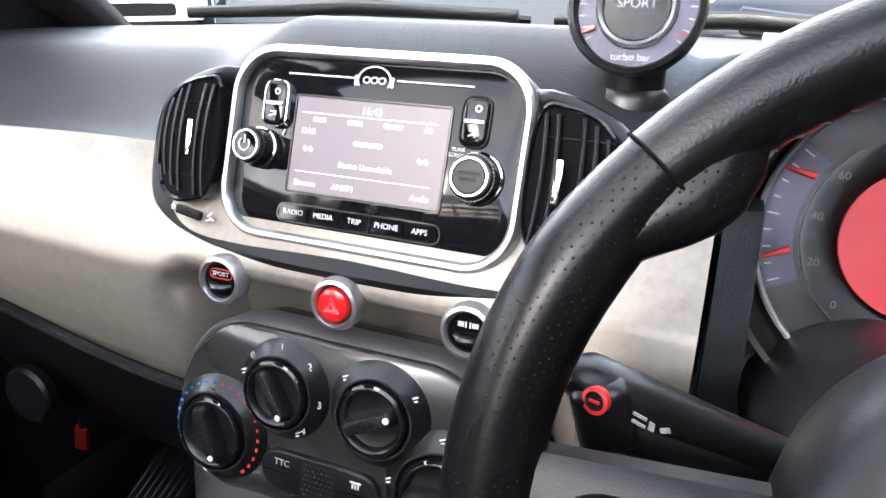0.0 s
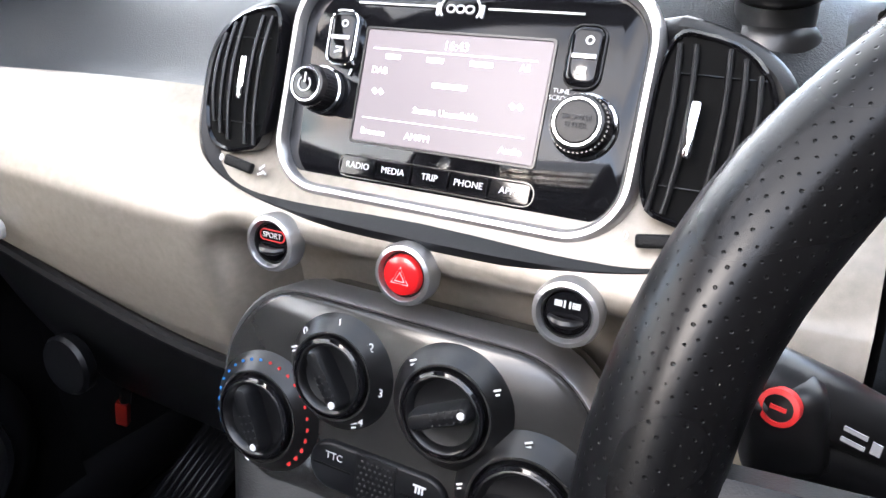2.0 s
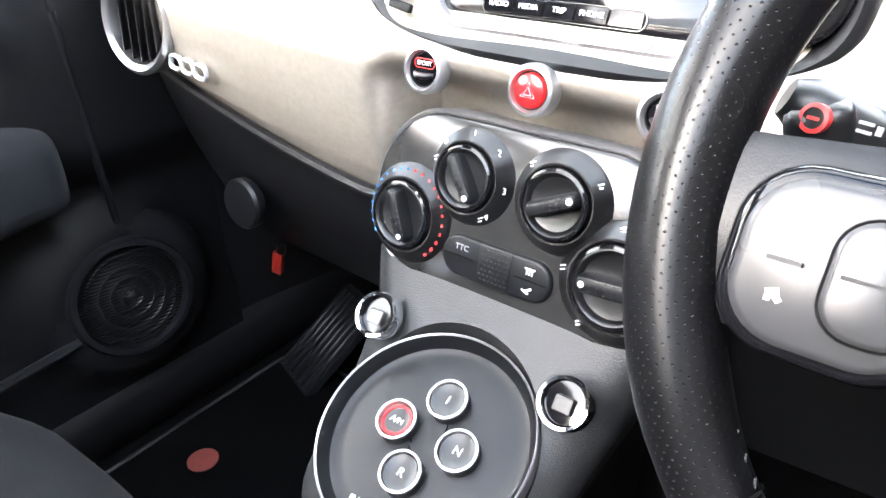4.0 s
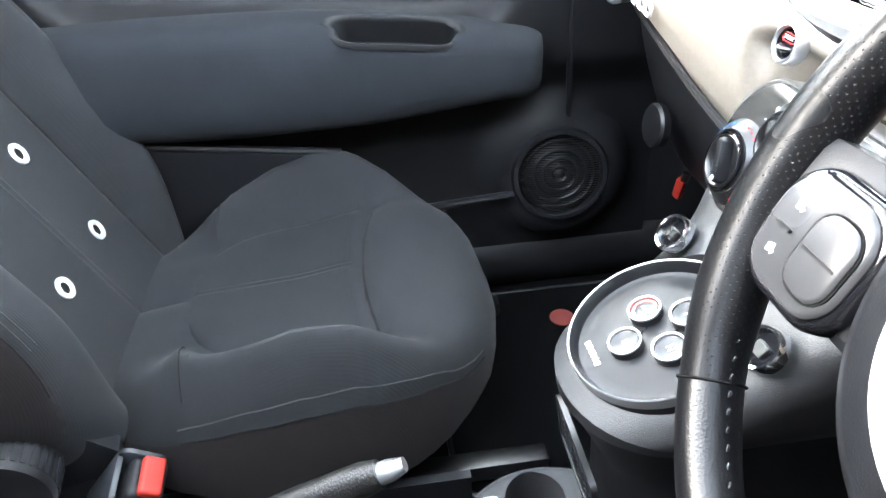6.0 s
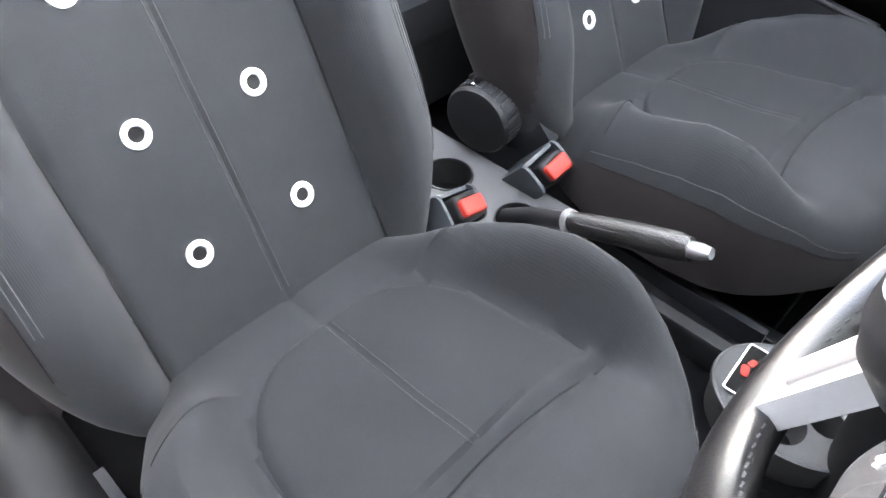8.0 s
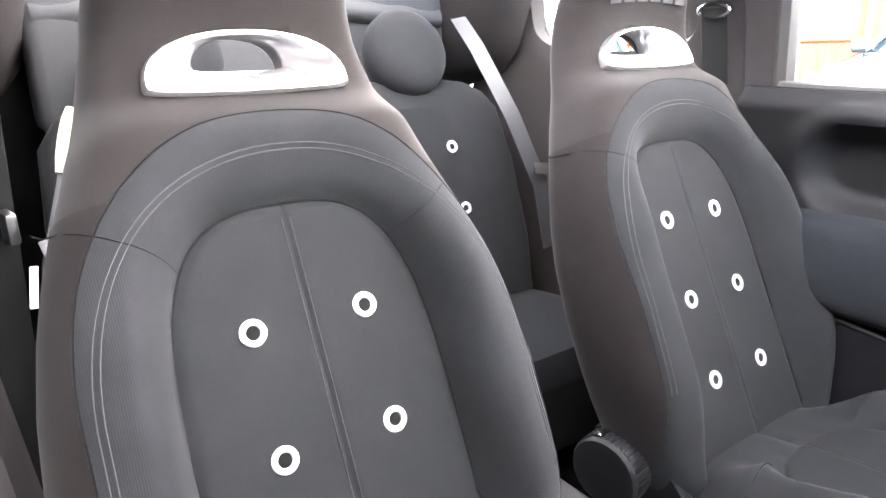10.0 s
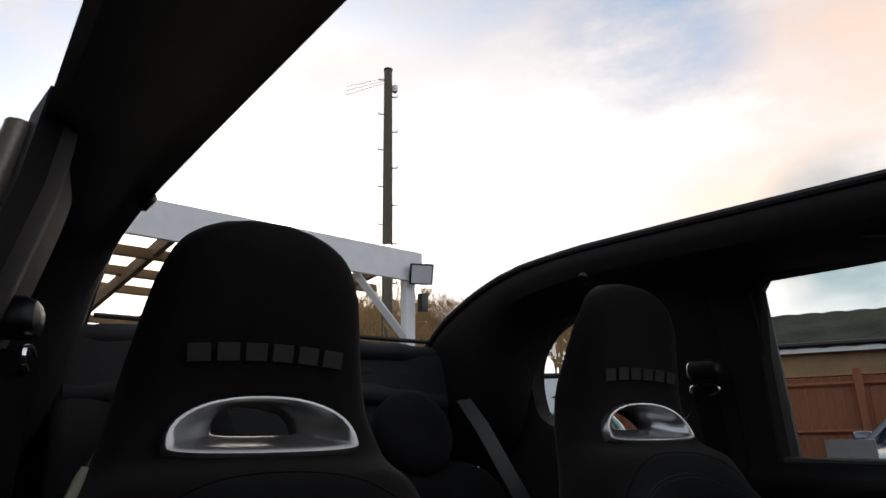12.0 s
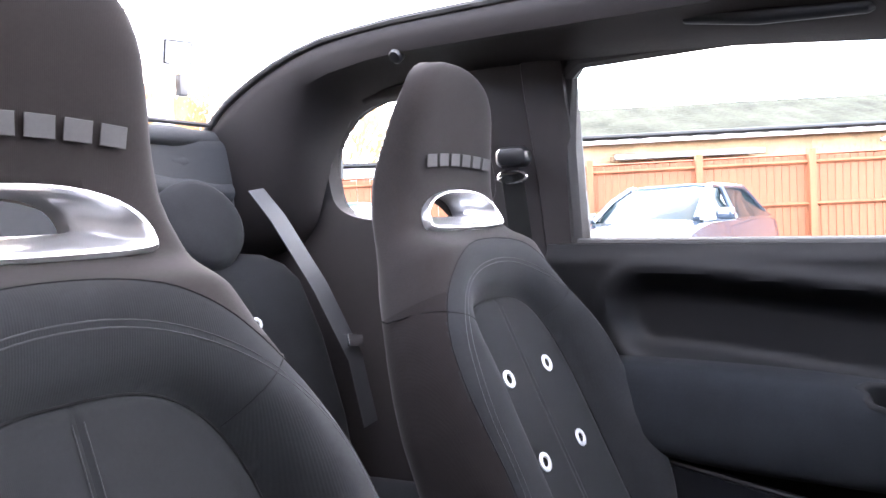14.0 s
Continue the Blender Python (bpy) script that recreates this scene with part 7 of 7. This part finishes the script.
pole = thing("telegraph_pole", (-6.2, -11.6, 0), "tall wooden telegraph pole with step irons", "pole")
part("shaft", tube([(-6.2, -11.6, 0), (-6.2, -11.6, 4.5), (-6.2, -11.6, 9.05)], [0.13, 0.11, 0.088], 14), POLE, pole)
part("cap", lathe([(0.10, 0), (0.10, 0.03), (0.05, 0.06)], 14), BLACK, pole, m=pose(-6.2, -11.6, 9.02))
for k in range(15):
    z = 2.9 + 0.42 * k
    sgn = -1 if k % 2 else 1
    dx, dy = 0.87 * sgn, -0.5 * sgn
    part("step_iron", tube([(-6.2, -11.6, z), (-6.2 + dx * 0.20, -11.6 + dy * 0.20, z + 0.01), (-6.2 + dx * 0.20, -11.6 + dy * 0.20, z + 0.05)], 0.012, 6), BLACK, pole)
part("insulator_box", box(0.09, 0.10, 0.16, 0.01), FASCIA_W, pole, m=pose(-6.31, -11.5, 8.55))
for k in range(3):
    part("wire", tube([(-6.05, -11.55, 8.75 - 0.06 * k), (-5.35, -11.95, 8.52 - 0.10 * k)], 0.004, 4), BLACK, pole)

# bare trees beyond
rng = random.Random(4)


def bare_tree(x, y, h):
    t = thing("bare_tree", (x, y, 0), "leafless tree with many fine brown twigs", "tree", "bare trees behind the yard")
    segs = []
    def grow(p, d, length, r, depth):
        q = p + d * length
        segs.append((p, q, r, r * 0.62))
        if depth == 0:
            return
        for _ in range(3 if depth > 1 else 4):
            nd = (d + Vector((rng.uniform(-1, 1), rng.uniform(-1, 1), rng.uniform(-0.25, 0.9))) * 0.72).normalized()
            grow(q, nd, length * rng.uniform(0.62, 0.82), r * 0.60, depth - 1)
    root = Vector((x, y, 0))
    part("trunk", tube([root, root + Vector((0.03, 0.02, h * 0.22))], [0.16, 0.12], 10), BARK, t)
    for _ in range(5):
        grow(root + Vector((0.03, 0.02, h * 0.2)), Vector((rng.uniform(-0.55, 0.55), rng.uniform(-0.55, 0.55), 1)).normalized(), h * 0.22, 0.075, 5)
    verts, faces = [], []
    for p, q, r0, r1 in segs:
        d = (q - p).normalized()
        s = d.orthogonal().normalized()
        u = d.cross(s)
        n = len(verts)
        for c, r in ((p, r0), (q, r1)):
            for k in range(3):
                a = 2.094 * k
                verts.append(c + max(r, 0.006) * (s * math.cos(a) + u * math.sin(a)))
        faces += [(n + k, n + (k + 1) % 3, n + 3 + (k + 1) % 3, n + 3 + k) for k in range(3)]
    me = bpy.data.meshes.new("crown")
    me.from_pydata(verts, [], faces)
    me.materials.append(BARK)
    ob = new("crown", me)
    hang(ob, t)
    return t


for x, y, h in ((-8.2, -14.5, 5.2), (-9.8, -13.4, 5.4), (-11.4, -12.2, 4.8), (-6.6, -16.0, 5.0), (-13.5, -13.0, 5.6), (-4.0, -18, 4.6), (-7.3, -12.9, 4.9), (-8.9, -15.6, 5.6), (-10.4, -15.0, 5.3)):
    bare_tree(x, y, h)

# fence: posts, rails and boards
fence = thing("fence", (-7.3, -3.0, 0), "orange-brown close-boarded timber fence", "fence")
FY0, FY1 = -10.0, 9.0
FT = 28.7


def fence_x(y):
    return -10.4 - (y + 5.1) * 0.545


board_me = None
n = 0
y = FY0
boards = []
while y < FY1:
    if board_me is None:
        b = part("board", box(0.022, 0.118, 1.88, 0.004, 1), FENCE, fence, m=None)
        board_me = b.data
    else:
        b = new("board", board_me)
        hang(b, fence)
    b.matrix_basis = pose(fence_x(y) + 0.004 * (n % 2), y, 0.97 + 0.004 * math.sin(n * 2.3), 0, 0, FT + 3 * (n % 2))
    boards.append(b)
    n += 1
    y += 0.122 * 0.877
for k in range(12):
    yy = FY0 + 0.3 + 1.60 * k
    part("post", box(0.11, 0.11, 2.02, 0.008, 1), FENCE, fence, m=pose(fence_x(yy) + 0.06, yy, 1.01, 0, 0, FT))
for z in (0.35, 1.1, 1.80):
    part("rail", tube([(fence_x(FY0) + 0.035, FY0, z), (fence_x(FY1) + 0.035, FY1, z)], 0.035, 4), FENCE, fence)
part("capping", tube([(fence_x(FY0), FY0, 1.93), (fence_x(FY1), FY1, 1.93)], 0.035, 4, flat=0.5), FENCE, fence)

# low house behind the fence
house = thing("bungalow", (-14, -3, 0), "low brick bungalow with a mossy tiled roof behind the fence", "house")
HX0, HX1, HY0, HY1, EAVE, RIDGE = -6.0, 0.0, -4.0, 18.0, 2.80, 3.95
HM = pose(-13.65, -6.4, 0, 0, 0, 32.4)
part("wall", box(HX1 - HX0, HY1 - HY0, EAVE, 0.01, 1), BRICKS, house, m=HM @ pose((HX0 + HX1) / 2, (HY0 + HY1) / 2, EAVE / 2))
part("roof", sheet(lambda u, v: (HX1 + 0.35 - (HX1 + 0.35 - (HX0 + HX1) / 2) * v, HY0 - 0.2 + (HY1 - HY0 + 0.4) * u, EAVE - 0.05 + (RIDGE - EAVE) * v + 0.03 * abs(math.sin(u * 130)) + 0.02 * ((v * 14) % 1)), 520, 42, (0, 0, -0.06)), TILE, house, "mossy tiled roof slope", m=HM)
part("roof_back", sheet(lambda u, v: (HX0 - 0.35 + ((HX0 + HX1) / 2 - HX0 + 0.35) * v, HY0 - 0.2 + (HY1 - HY0 + 0.4) * u, EAVE - 0.05 + (RIDGE - EAVE) * v), 8, 4, (0, 0, -0.06)), TILE, house, m=HM)
part("fascia_board", box(0.03, HY1 - HY0 + 0.4, 0.16, 0.004, 1), FASCIA_W, house, "white fascia board", m=HM @ pose(HX1 + 0.32, (HY0 + HY1) / 2, EAVE - 0.10))
part("gutter", tube([(HX1 + 0.38, HY0 - 0.2, EAVE - 0.03), (HX1 + 0.38, HY1 + 0.2, EAVE - 0.03)], 0.055, 10), BLACK, house, "black gutter", m=HM)
part("dark_awning", box(0.5, 3.2, 0.14, 0.02, 1), CARDARK, house, m=HM @ pose(HX1 + 0.35, 2.2, 2.30))
part("wall_lamp", box(0.14, 0.25, 0.10, 0.02, 1), LAMP, house, m=HM @ pose(HX1 + 0.12, 6.6, 2.45))
part("window", box(0.06, 1.2, 0.9, 0.01, 1), CARGLASS, house, m=HM @ pose(HX1 + 0.02, 2.0, 1.6))
course = bmesh.new()
for r in range(20):
    for c in range(80):
        yb = HY0 + 0.1 + 0.235 * c + (0.117 if r % 2 else 0)
        bmesh.ops.create_cube(course, size=1.0, matrix=pose(HX1 + 0.006, yb, 1.25 + 0.075 * r) @ Matrix.Diagonal((0.02, 0.222, 0.064, 1)))
tagged(part("bricks", course, BRICKS, house, smooth=False, m=HM), kind="stuff")

# ---- cars ----


def car(name, label, x, y, turn, paint, length=4.1, wide=1.75, high=1.45, light=True):
    """A hatchback: lower body, glasshouse, wheels, lamps, mirrors, a blank plate. Its nose points along local -y."""
    c = thing(name, (x, y, 0), label, "car")
    M = pose(x, y, 0, 0, 0, turn)
    hl, hw = length / 2, wide / 2
    prof = [(-hl, 0.28, 0.62, 0.80), (-hl + 0.05, 0.22, 0.70, 0.92), (-hl + 0.30, 0.20, 0.80, 0.98), (-hl + 0.9, 0.20, 0.93, 1.0), (-hl + 1.15, 0.20, 0.97, 1.0), (0.0, 0.20, 0.98, 1.0), (hl - 0.5, 0.20, 0.98, 1.0), (hl - 0.08, 0.24, 0.92, 0.95), (hl, 0.30, 0.80, 0.86)]
    rings = []
    for yy, lo, hi, wf in prof:
        w = hw * wf
        rings.append([(-w * 0.92, yy, lo), (-w, yy, lo + 0.12), (-w * 1.0, yy, (lo + hi) / 2 + 0.05), (-w * 0.96, yy, hi - 0.06), (-w * 0.80, yy, hi), (-w * 0.35, yy, hi + 0.025), (w * 0.35, yy, hi + 0.025), (w * 0.80, yy, hi), (w * 0.96, yy, hi - 0.06), (w, yy, (lo + hi) / 2 + 0.05), (w, yy, lo + 0.12), (w * 0.92, yy, lo)])
    body = part("body", loft(rings), paint, c, m=M)
    cab = [(-hl + 1.02, 0.955, 0.78, 0.955), (-hl + 1.45, 0.95, 0.72, high - 0.20), (-hl + 1.85, 0.95, 0.66, high - 0.03), (-hl + 2.4, 0.95, 0.64, high), (hl - 0.9, 0.95, 0.63, high - 0.04), (hl - 0.35, 0.95, 0.68, high - 0.26), (hl - 0.12, 0.95, 0.74, 0.96)]
    part("glasshouse", loft([[(-hw * 0.86, yy, lo), (-hw * wf * 1.06, yy, lo + (hi - lo) * 0.55 + 0.004), (-hw * wf, yy, hi - 0.03 + 0.002), (-hw * wf * 0.7, yy, hi + 0.003), (hw * wf * 0.7, yy, hi + 0.003), (hw * wf, yy, hi - 0.03 + 0.002), (hw * wf * 1.06, yy, lo + (hi - lo) * 0.55 + 0.004), (hw * 0.86, yy, lo)] for yy, lo, wf, hi in cab]), CARGLASS, c, "dark car windows", m=M)
    part("roof", loft([[(-hw * wf * 1.02, yy, hi - 0.05), (-hw * wf * 0.98, yy, hi - 0.005), (-hw * wf * 0.6, yy, hi + 0.022), (hw * wf * 0.6, yy, hi + 0.022), (hw * wf * 0.98, yy, hi - 0.005), (hw * wf * 1.02, yy, hi - 0.05)] for yy, lo, wf, hi in cab[2:6]]), paint, c, m=M)
    for s in (-1, 1):
        for pth in ([(s * hw * 0.82, -hl + 1.02, 0.97), (s * hw * 0.745, -hl + 1.45, high - 0.215), (s * hw * 0.665, -hl + 1.85, high - 0.05)], [(s * hw * 0.665, -hl + 1.9, high - 0.04), (s * hw * 0.64, hl - 0.9, high - 0.06), (s * hw * 0.75, hl - 0.2, 1.0)], [(s * hw * 0.90, 0.15, 0.95), (s * hw * 0.66, 0.2, high - 0.05)]):
            part("roof_pillar", tube(pth, 0.04, 8), paint, c, m=M)
        part("mirror", box(0.22, 0.12, 0.15, 0.05, 3), paint, c, m=M @ pose(s * (hw + 0.08), -hl + 1.35, 1.02))
        for yy in (-hl + 0.78, hl - 0.75):
            wl = part("wheel", ringed([(0.31, -0.10), (0.325, -0.06), (0.325, 0.06), (0.31, 0.10), (0.21, 0.10), (0.20, -0.10)], 32), TYRE, c, m=M @ pose(s * (hw - 0.07), yy, 0.32, 0, 90, 0))
            part("rim", lathe([(0.21, -0.02), (0.21, 0.075 * s), (0.10, 0.055 * s), (0.02, 0.065 * s)], 24), SILVER, wl, m=M @ pose(s * (hw - 0.05), yy, 0.32, 0, 90, 0))
            for k in range(5):
                part("spoke", box(0.04, 0.20, 0.03, 0.008), SILVER, wl, m=M @ pose(s * (hw + 0.01), yy, 0.32, 0, 90, 0) @ pose(0, 0, 0, 0, 0, 72 * k) @ pose(0, 0.10, 0))
        part("headlamp", slab(0.20, 0.085, 0.06, [(0, -0.06), (0, 0.02), (0.02, 0.035)], 5), LAMP, c, "clear headlamp", m=M @ axes((s * (hw - 0.27), -hl + 0.13, 0.66), (1, -s * 0.42, s * 0.10), (0, 0.35, 1)))
    part("grille", slab(0.42, 0.07, 0.05, [(0, -0.04), (0, 0.012), (0.01, 0.02)], 5), BLACK, c, m=M @ axes((0, -hl + 0.012, 0.60), (1, 0, 0), (0, 0.1, 1)))
    part("intake", slab(0.52, 0.08, 0.05, [(0, -0.04), (0, 0.012), (0.01, 0.02)], 5), BLACK, c, m=M @ axes((0, -hl + 0.01, 0.36), (1, 0, 0), (0, -0.1, 1)))
    part("number_plate", slab(0.26, 0.055, 0.006, [(0, -0.01), (0, 0.030), (0.002, 0.032)], 3), WHITE, c, "blank white number plate", m=M @ axes((0, -hl, 0.50), (1, 0, 0), (0, 0, 1)))
    part("bonnet_line", tube([(-hw * 0.80, -hl + 0.95, 0.955), (-hw * 0.74, -hl + 0.5, 0.865), (-hw * 0.5, -hl + 0.22, 0.79), (hw * 0.5, -hl + 0.22, 0.79), (hw * 0.74, -hl + 0.5, 0.865), (hw * 0.80, -hl + 0.95, 0.955)], 0.006, 5), DEEP, c, m=M)
    return c


car("parked_car", "dark blue hatchback parked nose towards the yard", -9.10, -3.10, 83, CARBLUE)
car("parked_car", "pale teal hatchback parked beside the white panels", -7.0, -7.6, 140, CARTEAL)
car("parked_car", "white car parked across the yard", -7.9, 8.1, 35, CARWHITE)
car("parked_car", "dark grey car parked facing the yard", 0.45, 6.9, 6, CARDARK)
# paper notice on the passenger door's window ledge
notice = thing("paper_notice", (-0.69, -0.766, 1.006), "white permit card with illegible print inside the door window", "notice")
part("sheet", box(0.002, 0.088, 0.040, 0), WHITE, notice, smooth=False, m=pose(-0.690, -0.766, 1.026, 0, 6, 0))
# white panelled wall behind the teal car
panels = thing("white_panel_wall", (-7.9, -9.2, 0), "white metal panel wall with dark posts", "wall")
for k in range(6):
    part("panel", box(1.05, 0.05, 2.1, 0.006, 1), FASCIA_W, panels, m=pose(-9.6 + 0.78 * k, -7.8 - 0.72 * k, 1.1, 0, 0, -43))
    part("post", box(0.07, 0.07, 2.3, 0.006, 1), BLACK, panels, m=pose(-9.2 + 0.78 * k, -8.1 - 0.72 * k, 1.15, 0, 0, -43))
part("rail", tube([(-10.0, -7.4, 2.18), (-5.2, -11.8, 2.18)], 0.05, 4), BLACK, panels)
# dark building ahead across the yard
shed = thing("brown_building", (2.5, 14, 0), "plain brown building across the yard", "building")
part("wall", box(9, 4, 3.2, 0.02, 1), BRICKS, shed, m=pose(4.5, 15, 1.6))
part("roof", box(9.6, 4.6, 0.25, 0.02, 1), TILE, shed, m=pose(4.5, 15, 3.3))
